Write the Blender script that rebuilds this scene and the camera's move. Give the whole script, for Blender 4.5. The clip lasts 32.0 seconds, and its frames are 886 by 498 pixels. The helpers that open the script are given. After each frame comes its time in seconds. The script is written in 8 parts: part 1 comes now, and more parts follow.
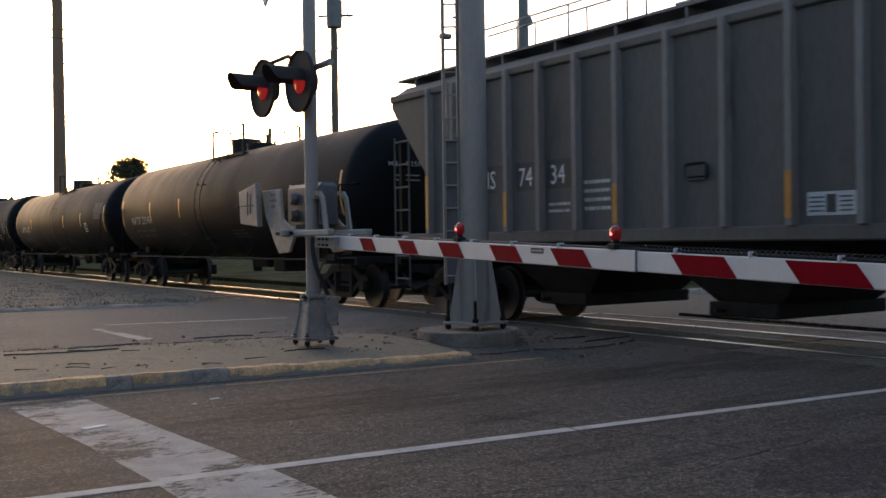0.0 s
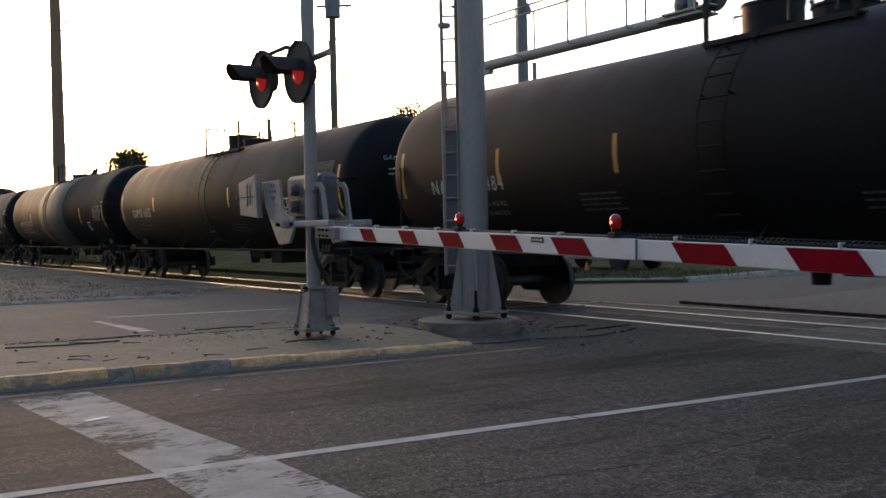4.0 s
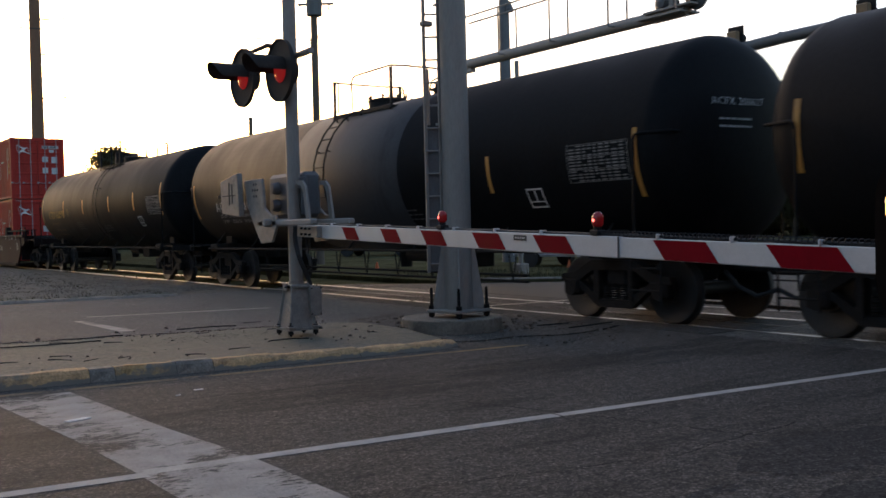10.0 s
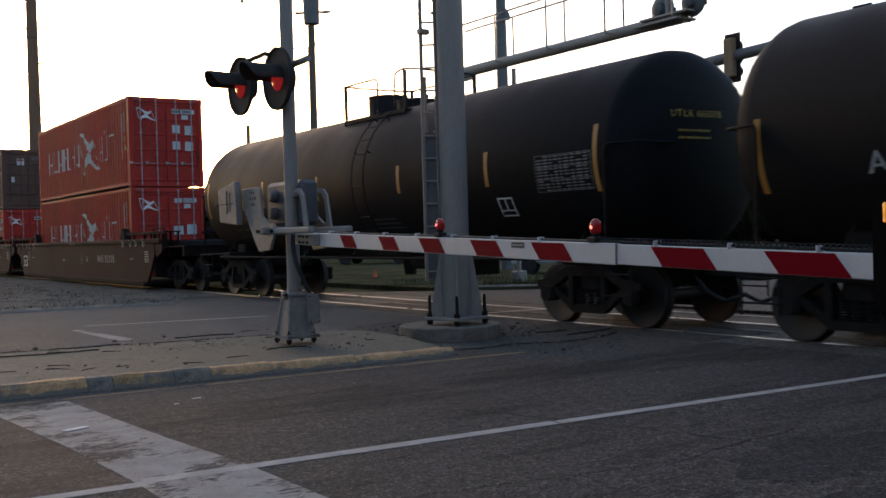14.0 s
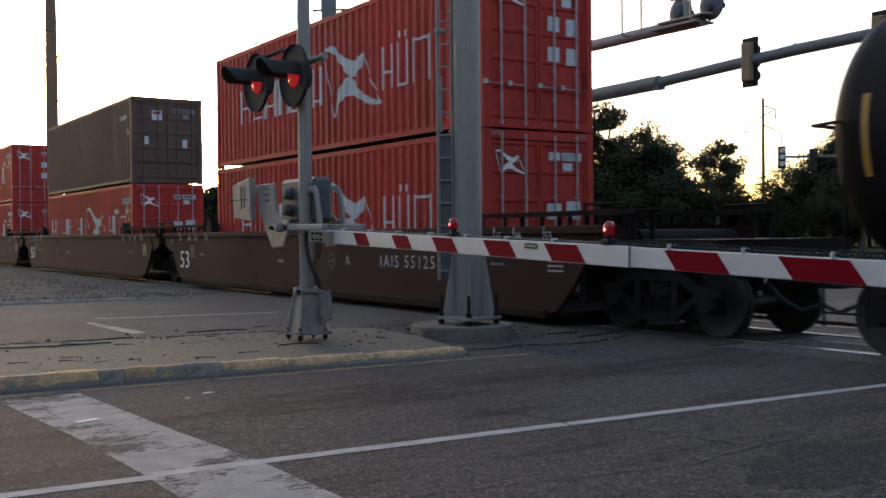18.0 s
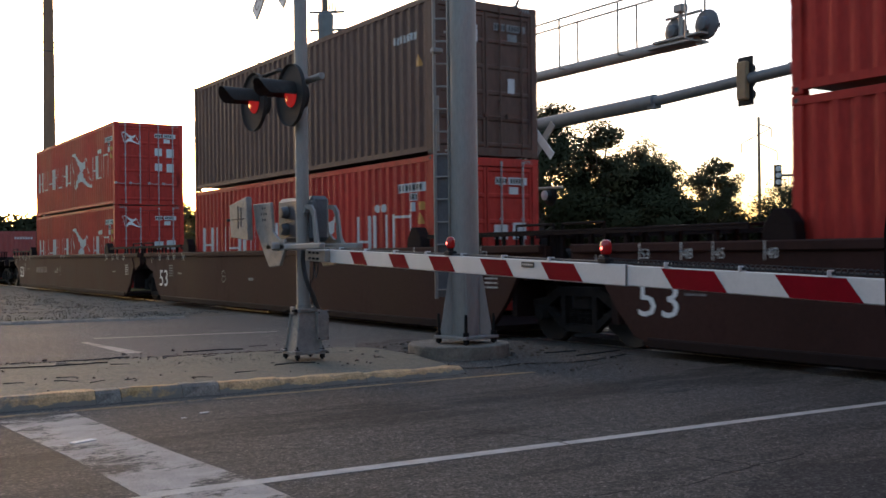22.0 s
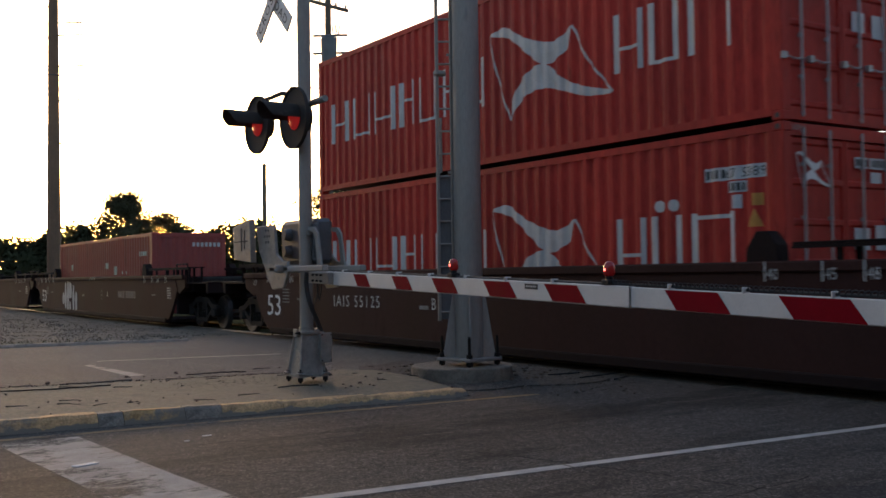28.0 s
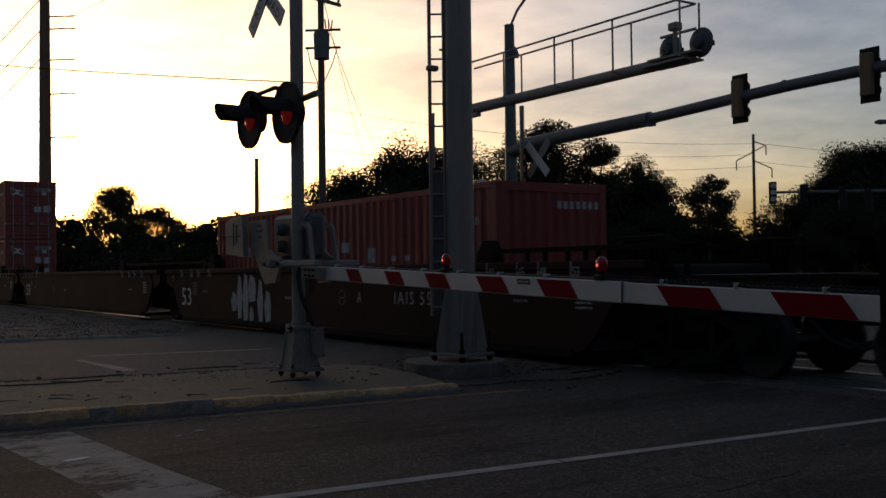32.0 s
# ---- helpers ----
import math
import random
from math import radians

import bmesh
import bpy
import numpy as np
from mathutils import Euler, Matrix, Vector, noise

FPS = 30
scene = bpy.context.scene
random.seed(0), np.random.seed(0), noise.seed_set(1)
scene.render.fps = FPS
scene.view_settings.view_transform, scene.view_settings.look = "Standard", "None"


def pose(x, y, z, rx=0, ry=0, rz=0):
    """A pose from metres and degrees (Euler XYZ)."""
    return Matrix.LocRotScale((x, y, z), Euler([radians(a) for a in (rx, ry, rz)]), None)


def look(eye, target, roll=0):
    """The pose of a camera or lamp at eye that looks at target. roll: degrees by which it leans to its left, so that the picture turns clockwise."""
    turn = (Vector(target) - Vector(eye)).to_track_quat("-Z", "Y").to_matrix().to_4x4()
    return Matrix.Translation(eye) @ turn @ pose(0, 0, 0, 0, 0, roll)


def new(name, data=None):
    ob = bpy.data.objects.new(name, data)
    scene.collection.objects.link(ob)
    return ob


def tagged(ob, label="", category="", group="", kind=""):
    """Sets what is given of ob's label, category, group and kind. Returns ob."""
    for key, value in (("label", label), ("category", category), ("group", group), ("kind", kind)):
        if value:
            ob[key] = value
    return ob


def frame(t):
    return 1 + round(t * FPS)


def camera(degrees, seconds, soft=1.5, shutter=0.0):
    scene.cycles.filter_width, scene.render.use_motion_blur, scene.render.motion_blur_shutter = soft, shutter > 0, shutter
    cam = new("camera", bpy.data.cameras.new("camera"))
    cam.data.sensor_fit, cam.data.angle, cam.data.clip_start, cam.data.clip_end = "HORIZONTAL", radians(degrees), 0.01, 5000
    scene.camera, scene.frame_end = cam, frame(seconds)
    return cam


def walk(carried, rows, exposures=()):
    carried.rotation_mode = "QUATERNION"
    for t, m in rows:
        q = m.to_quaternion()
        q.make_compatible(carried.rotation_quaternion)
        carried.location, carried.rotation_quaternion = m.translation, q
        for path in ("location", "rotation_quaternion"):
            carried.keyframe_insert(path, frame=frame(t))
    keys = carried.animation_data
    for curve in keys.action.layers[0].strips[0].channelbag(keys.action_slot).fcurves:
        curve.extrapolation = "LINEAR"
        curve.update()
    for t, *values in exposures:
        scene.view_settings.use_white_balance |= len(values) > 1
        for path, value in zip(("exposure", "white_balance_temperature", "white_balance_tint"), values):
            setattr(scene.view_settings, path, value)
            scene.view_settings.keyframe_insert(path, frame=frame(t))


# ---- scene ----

import itertools

# ------------------------------------------------------------------ camera
EYE = 1.41           # eye height over the rail heads, metres
cam = camera(47.05, 32.0, 1.6, 0.35)
# seconds, yaw, pitch, roll (degrees); x runs across the track, y along it
TURNS = [
    (0, -33.09, -0.54, 0.77), (0.5, -33.35, -0.44, 1.08), (1, -33.15, -0.65, 1.09), (1.5, -33.08, -0.59, 1.06),
    (2, -32.83, -0.63, 0.81), (2.5, -32.63, -0.75, 0.97), (4.5, -33.37, -1.23, 1.37), (5, -33.59, -1.31, 1.49),
    (5.5, -33.51, -1.53, 1.37), (6, -33.56, -1.52, 1.37), (6.5, -33.49, -1.54, 1.24), (7, -33.94, -1.76, 1.45),
    (7.5, -34.09, -1.32, 1.60), (8, -34.20, -0.79, 1.68), (8.5, -34.07, -0.86, 1.61), (9, -34.11, -0.95, 1.61),
    (9.5, -34.30, -0.91, 1.60), (10, -34.06, -1.23, 1.37), (10.5, -34.12, -1.36, 1.42), (11, -34.19, -1.26, 1.48),
    (11.5, -34.30, -1.16, 1.59), (12, -34.34, -1.11, 1.59), (12.5, -34.23, -1.17, 1.52), (13, -34.12, -0.82, 1.54),
    (13.5, -34.13, -0.85, 1.45), (14, -34.18, -0.81, 1.58), (14.5, -34.13, -0.94, 1.53), (16.5, -33.88, -0.68, 1.45),
    (17, -33.95, -0.64, 1.36), (17.5, -33.67, -1.05, 1.07), (18, -33.44, -0.83, 0.54), (18.5, -33.24, -0.63, 0.40),
    (19, -33.34, -0.39, 0.36), (19.5, -33.43, -0.19, 0.48), (20, -33.45, 0.05, 0.50), (20.5, -33.50, 0.14, 0.55),
    (21, -33.47, 0.15, 0.57), (21.5, -33.60, 0.43, 0.66), (22, -33.61, 0.23, 0.66), (22.5, -33.61, 0.61, 0.83),
    (23, -33.15, 0.31, 0.80), (23.5, -33.06, 0.19, 0.62), (24, -33.21, 0.40, 0.73), (24.5, -33.21, 0.05, 0.59),
    (26.5, -33.70, 0.52, 0.88), (27, -33.69, 0.26, 0.81), (27.5, -33.44, 0.95, 0.72), (28, -33.43, 1.47, 0.77),
    (28.5, -33.47, 1.59, 0.71), (29, -33.62, 1.37, 0.72), (29.5, -33.58, 1.56, 0.72), (30, -33.70, 1.50, 0.73),
    (30.5, -33.71, 1.51, 0.69), (31, -33.72, 1.41, 0.72), (31.5, -33.68, 1.28, 0.67), (32, -33.85, 1.19, 0.69),
]
# seconds, stops, kelvin, tint
EXPOSURES = [(0, 2.5, 7150, 16), (9.5, 2.3, 7150, 16), (10.5, 2.1, 7000, 16), (13, 2.15, 7000, 16), (16.5, 2.5, 7150, 16), (22.5, 2.7, 7200, 16), (27, 2.3, 7300, 16), (29.5, 1.72, 7100, 16), (30.6, 0.95, 7000, 16), (32, 0.05, 6900, 16)]
walk(cam, [(t, pose(0, 0, EYE, 90 + p, r, y)) for t, y, p, r in TURNS], EXPOSURES)

# ------------------------------------------------------------------ light
SUN_YAW, SUN_EL = -13.2, 3.3     # degrees from the track's direction (to its left), and over the horizon
world = bpy.data.worlds.new("sky")
world.use_nodes = True
scene.world = world
wn, wl = world.node_tree.nodes, world.node_tree.links
sky = wn.new("ShaderNodeTexSky")
sky.sky_type = "NISHITA"
sky.sun_disc = False
sky.sun_elevation, sky.sun_rotation = radians(SUN_EL), radians(-SUN_YAW)
sky.air_density, sky.dust_density, sky.ozone_density = 0.8, 2.3, 1.8
# thin, streaky evening cloud over the whole sky
way = wn.new("ShaderNodeTexCoord")
flat = wn.new("ShaderNodeMapping")
flat.inputs["Scale"].default_value = (2.2, 2.2, 9.0)
wl.new(way.outputs["Generated"], flat.inputs["Vector"])
cloud = wn.new("ShaderNodeTexNoise")
cloud.inputs["Scale"].default_value, cloud.inputs["Detail"].default_value, cloud.inputs["Roughness"].default_value = 1.6, 7.0, 0.58
wl.new(flat.outputs[0], cloud.inputs["Vector"])
veil = wn.new("ShaderNodeValToRGB")
veil.color_ramp.elements[0].position, veil.color_ramp.elements[1].position = 0.40, 0.68
veil.color_ramp.elements[0].color, veil.color_ramp.elements[1].color = (0.95, 0.95, 1.0, 1), (1.75, 1.60, 1.50, 1)
wl.new(cloud.outputs[0], veil.inputs[0])
clouded = wn.new("ShaderNodeMix")
clouded.data_type, clouded.blend_type = "RGBA", "MULTIPLY"
clouded.inputs[0].default_value = 1.0
wl.new(sky.outputs[0], clouded.inputs[6])
wl.new(veil.outputs[0], clouded.inputs[7])
wl.new(clouded.outputs[2], wn["Background"].inputs[0])
wn["Background"].inputs[1].default_value = 0.15
sun = new("sun", bpy.data.lights.new("sun", "SUN"))
sun.data.energy, sun.data.angle, sun.data.color = 0.45, radians(0.53), (1.0, 0.66, 0.36)
sy, se = radians(SUN_YAW), radians(SUN_EL)
SUN_WAY = Vector((-math.sin(sy) * math.cos(se), math.cos(sy) * math.cos(se), math.sin(se)))
sun.matrix_world = look(SUN_WAY * 100, (0, 0, 0))

# ------------------------------------------------------------------ materials
def material(name, color, rough=0.6, metal=0.0, vary=0.25, scale=6.0, fine=60.0, bump=0.15, other=None, other_at=0.6, other_scale=1.5,
             spec=0.5, random_tone=0.0, stretch=(1, 1, 1), grit=None, mid=0.0, foot=None):
    """A procedural surface: base colour, broad and fine variation, relief, and patches of another colour (dirt, rust)."""
    m = bpy.data.materials.new(name)
    m.use_nodes = True
    nt = m.node_tree
    n, l = nt.nodes, nt.links
    b = n["Principled BSDF"]
    tc = n.new("ShaderNodeTexCoord")
    mp = n.new("ShaderNodeMapping")
    mp.inputs["Scale"].default_value = stretch
    l.new(tc.outputs["Object"], mp.inputs["Vector"])

    def noise_tex(s, d=4.0, r=0.6):
        t = n.new("ShaderNodeTexNoise")
        t.inputs["Scale"].default_value, t.inputs["Detail"].default_value, t.inputs["Roughness"].default_value = s, d, r
        l.new(mp.outputs[0], t.inputs["Vector"])
        return t

    def mix(kind, fac, a, c):
        x = n.new("ShaderNodeMix")
        x.data_type, x.blend_type = "RGBA", kind
        for s, v in ((x.inputs[0], fac), (x.inputs[6], a), (x.inputs[7], c)):
            if isinstance(v, (int, float)):
                s.default_value = v
            elif isinstance(v, tuple):
                s.default_value = (*v, 1)
            else:
                l.new(v, s)
        return x.outputs[2]

    def ramp(src, a, c, lo=(0, 0, 0), hi=(1, 1, 1)):
        r = n.new("ShaderNodeValToRGB")
        r.color_ramp.elements[0].position, r.color_ramp.elements[1].position = a, c
        r.color_ramp.elements[0].color, r.color_ramp.elements[1].color = (*lo, 1), (*hi, 1)
        l.new(src, r.inputs[0])
        return r.outputs[0]

    broad, grain = noise_tex(scale), noise_tex(fine, 3.0)
    lo, hi = 1 - vary, 1 + vary
    tone = ramp(broad.outputs[0], 0.3, 0.7, (lo,) * 3, (hi,) * 3)
    col = mix("MULTIPLY", 1.0, tuple(color), tone)
    col = mix("MULTIPLY", 1.0, col, ramp(grain.outputs[0], 0.32, 0.68, (1 - (grit or vary * 0.6),) * 3, (1 + (grit or vary * 0.6),) * 3))
    if mid:
        col = mix("MULTIPLY", 1.0, col, ramp(noise_tex(11.0, 5.0, 0.75).outputs[0], 0.36, 0.64, (1 - mid,) * 3, (1 + mid,) * 3))
    if random_tone:
        oi = n.new("ShaderNodeObjectInfo")
        col = mix("MULTIPLY", 1.0, col, ramp(oi.outputs["Random"], 0, 1, (1 - random_tone,) * 3, (1 + random_tone,) * 3))
    if other is not None:
        patch = noise_tex(other_scale, 8.0, 0.7)
        col = mix("MIX", ramp(patch.outputs[0], other_at, other_at + 0.08), col, tuple(other))
    if foot is not None:                                  # paint that has flaked off toward the foot, with a ragged edge
        sep = n.new("ShaderNodeSeparateXYZ")
        l.new(tc.outputs["Object"], sep.inputs[0])
        ragged = n.new("ShaderNodeMath")
        ragged.operation, ragged.inputs[1].default_value = "MULTIPLY_ADD", 0.16
        l.new(noise_tex(4.0, 6.0, 0.65).outputs[0], ragged.inputs[0])
        l.new(sep.outputs[2], ragged.inputs[2])
        col = mix("MIX", ramp(ragged.outputs[0], 0.110, 0.117), tuple(foot), col)
    l.new(col, b.inputs["Base Color"])
    b.inputs["Metallic"].default_value = metal
    b.inputs["Specular IOR Level"].default_value = spec
    l.new(ramp(broad.outputs[0], 0.2, 0.8, (max(rough - 0.12, 0.05),) * 3, (min(rough + 0.12, 1),) * 3), b.inputs["Roughness"])
    if bump:
        bp = n.new("ShaderNodeBump")
        bp.inputs["Strength"].default_value, bp.inputs["Distance"].default_value = bump, 0.01
        l.new(grain.outputs[0], bp.inputs["Height"])
        l.new(bp.outputs[0], b.inputs["Normal"])
    return m


def glow(name, color, strength, base=(0.3, 0.02, 0.02)):
    m = bpy.data.materials.new(name)
    m.use_nodes = True
    b = m.node_tree.nodes["Principled BSDF"]
    b.inputs["Base Color"].default_value = (*base, 1)
    b.inputs["Roughness"].default_value = 0.25
    b.inputs["Emission Color"].default_value = (*color, 1)
    b.inputs["Emission Strength"].default_value = strength
    return m


def clear_glass(name, color=(0.02, 0.025, 0.03)):
    m = bpy.data.materials.new(name)
    m.use_nodes = True
    b = m.node_tree.nodes["Principled BSDF"]
    b.inputs["Base Color"].default_value = (*color, 1)
    b.inputs["Roughness"].default_value = 0.05
    return m


def road_surface(name, color, streaks=0.0, paint=None, worn=0.5, warm=0.0):
    """Asphalt of single chips of stone with rubbed dark streaks along the lane; with paint, a worn coat over it."""
    m = material(name, color, 0.93, 0, 0.22, 0.45, 30, 1.0, spec=0.25, grit=0.4, mid=0.38)
    nt = m.node_tree
    n, l = nt.nodes, nt.links
    b = n["Principled BSDF"]
    col = b.inputs["Base Color"].links[0].from_socket
    tc = next(x for x in n if x.bl_idname == "ShaderNodeTexCoord")

    def scaled(v):
        mp = n.new("ShaderNodeMapping")
        mp.inputs["Scale"].default_value = v
        l.new(tc.outputs["Object"], mp.inputs["Vector"])
        return mp.outputs[0]

    def noise_at(v, s, d=5.0, r=0.65):
        t = n.new("ShaderNodeTexNoise")
        t.inputs["Scale"].default_value, t.inputs["Detail"].default_value, t.inputs["Roughness"].default_value = s, d, r
        l.new(scaled(v), t.inputs["Vector"])
        return t.outputs[0]

    def ramp(src, stops):
        r = n.new("ShaderNodeValToRGB")
        el = r.color_ramp.elements
        while len(el) < len(stops):
            el.new(0.5)
        for e, (p, v) in zip(el, stops):
            e.position, e.color = p, (v, v, v, 1)
        l.new(src, r.inputs[0])
        return r.outputs[0]

    def mix(kind, fac, a, c):
        x = n.new("ShaderNodeMix")
        x.data_type, x.blend_type = "RGBA", kind
        for k, v in ((0, fac), (6, a), (7, c)):
            if isinstance(v, (int, float)):
                x.inputs[k].default_value = v
            elif isinstance(v, tuple):
                x.inputs[k].default_value = (*v, 1)
            else:
                l.new(v, x.inputs[k])
        return x.outputs[2]

    vo = n.new("ShaderNodeTexVoronoi")
    vo.inputs["Scale"].default_value = 78
    l.new(scaled((1, 1, 1)), vo.inputs["Vector"])
    sep = n.new("ShaderNodeSeparateColor")
    l.new(vo.outputs["Color"], sep.inputs[0])
    col = mix("MULTIPLY", 1.0, col, ramp(sep.outputs[0], [(0.0, 0.42), (0.45, 0.80), (0.78, 1.15), (0.92, 1.7), (1.0, 2.4)]))
    if streaks:
        sx = n.new("ShaderNodeSeparateXYZ")
        l.new(tc.outputs["Object"], sx.inputs[0])
        band = n.new("ShaderNodeMapRange")
        band.inputs[1].default_value, band.inputs[2].default_value = 0.0, 12.0
        l.new(sx.outputs[1], band.inputs[0])
        lane = ramp(band.outputs[0], [(0.30, 0.05), (0.36, 0.10), (0.57, 0.05), (0.635, 0.22), (0.68, 0.16), (0.75, 0.0)])
        add = n.new("ShaderNodeMath")
        add.operation = "ADD"
        l.new(noise_at((0.5, 2.2, 1), 1.0, 6.0, 0.62), add.inputs[0])
        l.new(lane, add.inputs[1])
        col = mix("MULTIPLY", streaks, col, ramp(add.outputs[0], [(0.59, 1.0), (0.73, 0.32)]))
    if paint is not None:
        big, fine = noise_at((0.8, 1.3, 1), 1.6, 4.0, 0.6), noise_at((0.7, 1.8, 1), 16.0, 6.0, 0.8)
        add = n.new("ShaderNodeMath")
        add.operation = "MULTIPLY_ADD"
        add.inputs[1].default_value = 0.8
        l.new(fine, add.inputs[0])
        l.new(big, add.inputs[2])
        gone = ramp(add.outputs[0], [(worn - 0.05, 0.0), (worn + 0.05, 1.0)])
        coat = mix("MULTIPLY", 1.0, tuple(paint), ramp(noise_at((1, 1, 1), 5.0), [(0.3, 0.75), (0.7, 1.15)]))
        col = mix("MIX", gone, coat, col)
    l.new(col, b.inputs["Base Color"])
    return m


ASPHALT = road_surface("asphalt", (0.066, 0.0585, 0.0505), 0.75)
ASPHALT_OLD = road_surface("old asphalt", (0.100, 0.093, 0.084))
DIRT = material("mossy dusty concrete", (0.125, 0.112, 0.080), 0.95, 0, 0.20, 0.8, 35, 0.6, (0.085, 0.08, 0.062), 0.57, 1.6, grit=0.3, mid=0.22)
GRIT = road_surface("grit and broken asphalt", (0.072, 0.064, 0.054))
ASPHALT_FAR = road_surface("dusty asphalt beyond the track", (0.048, 0.044, 0.039), 0.3)
CONCRETE = material("concrete", (0.185, 0.163, 0.132), 0.92, 0, 0.28, 2.0, 70, 0.5, (0.10, 0.088, 0.072), 0.55, 3.2, mid=0.2, spec=0.2)
KERB = material("bare kerb concrete", (0.20, 0.172, 0.138), 0.9, 0, 0.25, 2.5, 60, 0.4, (0.075, 0.07, 0.066), 0.58, 3, grit=0.3, mid=0.25)
KERB_YELLOW = material("chipped yellow kerb paint", (0.47, 0.285, 0.135), 0.85, 0, 0.22, 3, 50, 0.4, (0.17, 0.148, 0.118), 0.53, 1.3, grit=0.3, mid=0.25, foot=(0.175, 0.15, 0.118))
KERB_FLAKED = material("kerb with most of its yellow paint gone", (0.42, 0.25, 0.10), 0.88, 0, 0.22, 3, 50, 0.4, (0.18, 0.156, 0.125), 0.42, 1.3, grit=0.3, mid=0.25, foot=(0.165, 0.142, 0.112))
LINE_WHITE = road_surface("worn white road paint", (0.066, 0.0585, 0.0505), 0, (0.44, 0.405, 0.36), 1.12)
XWALK_WHITE = road_surface("worn crosswalk paint", (0.066, 0.0585, 0.0505), 0, (0.34, 0.312, 0.28), 1.0)
LINE_YELLOW = road_surface("faded yellow road paint", (0.071, 0.068, 0.065), 0, (0.25, 0.17, 0.09), 0.96)
# most crossing panels are darker than the road before them
PANEL = road_surface("dark oily crossing panel", (0.050, 0.046, 0.041), 0.4)
PANEL_PALE = road_surface("worn pale crossing panel", (0.105, 0.096, 0.085))
CRACK = material("tar filled crack", (0.016, 0.016, 0.016), 0.95, 0, 0.2, 5, 60, 0.2, spec=0.1)
GRAVEL = material("grey track ballast", (0.118, 0.105, 0.086), 0.95, 0, 0.3, 1.2, 14, 0.8, (0.10, 0.09, 0.074), 0.55, 3, spec=0.1)
TUFT = material("dull grass blades", (0.088, 0.084, 0.048), 0.95, 0, 0.35, 2, 12, 0.0, (0.12, 0.108, 0.07), 0.55, 2, spec=0.0)
STONE = material("ballast stone", (0.145, 0.128, 0.104), 0.95, 0, 0.35, 2.5, 20, 0.3, (0.095, 0.086, 0.074), 0.55, 6, spec=0.1)
GRASS = material("rough dry grass", (0.068, 0.064, 0.034), 0.95, 0, 0.4, 0.5, 12, 0.8, (0.10, 0.086, 0.054), 0.56, 0.9, spec=0.0)
GALV = material("weathered galvanised steel", (0.26, 0.240, 0.215), 0.65, 0.2, 0.12, 3, 40, 0.06, (0.19, 0.182, 0.17), 0.58, 2, stretch=(1, 1, 0.25))
GALV_DARK = material("dark painted steel", (0.10, 0.105, 0.11), 0.6, 0.3, 0.2, 3, 40, 0.08)
ALU = material("dull aluminium", (0.235, 0.217, 0.193), 0.6, 0.25, 0.14, 4, 50, 0.06, (0.15, 0.15, 0.15), 0.57, 5, mid=0.15)
BLACKMETAL = material("black signal paint", (0.013, 0.013, 0.013), 0.7, 0, 0.3, 6, 50, 0.05, spec=0.2)
# raised from black: the grey of the glare haze is in this colour
FLASHER_BLACK = material("sun-faded black signal paint", (0.034, 0.030, 0.027), 0.75, 0, 0.2, 5, 50, 0.04, (0.05, 0.044, 0.04), 0.6, 4, spec=0.2)
TANK_BLACK = material("black tank paint", (0.0068, 0.0070, 0.0076), 0.60, 0, 0.4, 0.9, 30, 0.04, (0.0115, 0.0115, 0.0120), 0.60, 0.8, stretch=(1, 1, 0.35), spec=0.09)
TANK_GREY = material("dusty tank jacket band", (0.028, 0.029, 0.031), 0.6, 0, 0.25, 0.9, 30, 0.04, (0.02, 0.02, 0.021), 0.58, 1.1, stretch=(1, 1, 0.35), spec=0.35)
IRON = material("dirty cast iron", (0.014, 0.0125, 0.0115), 0.85, 0, 0.4, 4, 40, 0.2, (0.034, 0.026, 0.02), 0.62, 4, spec=0.15)
WHEEL_STEEL = material("worn wheel steel", (0.022, 0.019, 0.017), 0.6, 0.2, 0.3, 5, 40, 0.1)
RAIL = material("polished rail head", (0.42, 0.40, 0.38), 0.33, 0.9, 0.1, 3, 30, 0.03)
EDGE_STEEL = material("worn steel edging", (0.13, 0.115, 0.10), 0.5, 0.5, 0.35, 1.2, 30, 0.1, (0.04, 0.034, 0.029), 0.48, 1.0)
RAIL_RUST = material("rusty rail web", (0.07, 0.045, 0.032), 0.85, 0.2, 0.3, 5, 40, 0.2)
# ribs paler than the body: the light they catch is put into this colour
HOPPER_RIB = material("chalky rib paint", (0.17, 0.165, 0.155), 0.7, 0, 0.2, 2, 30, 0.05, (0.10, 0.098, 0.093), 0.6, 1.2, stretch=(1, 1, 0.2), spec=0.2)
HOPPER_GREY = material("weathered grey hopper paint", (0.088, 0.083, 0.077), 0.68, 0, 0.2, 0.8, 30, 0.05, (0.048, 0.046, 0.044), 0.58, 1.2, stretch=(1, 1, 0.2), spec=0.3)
WELL_BROWN = material("oxide brown well car paint", (0.037, 0.0160, 0.0135), 0.75, 0, 0.25, 0.8, 30, 0.05, (0.028, 0.011, 0.010), 0.56, 0.8, stretch=(1, 1, 0.4), spec=0.1)
# darker copy of the well brown; shade along the bottom is in the colour
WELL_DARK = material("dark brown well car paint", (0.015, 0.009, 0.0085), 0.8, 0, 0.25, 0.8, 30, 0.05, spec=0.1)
RED = material("red container paint", (0.375, 0.032, 0.023), 0.6, 0, 0.24, 0.8, 30, 0.05, (0.20, 0.020, 0.015), 0.585, 1.6, stretch=(1, 1, 0.2), spec=0.15, mid=0.12)
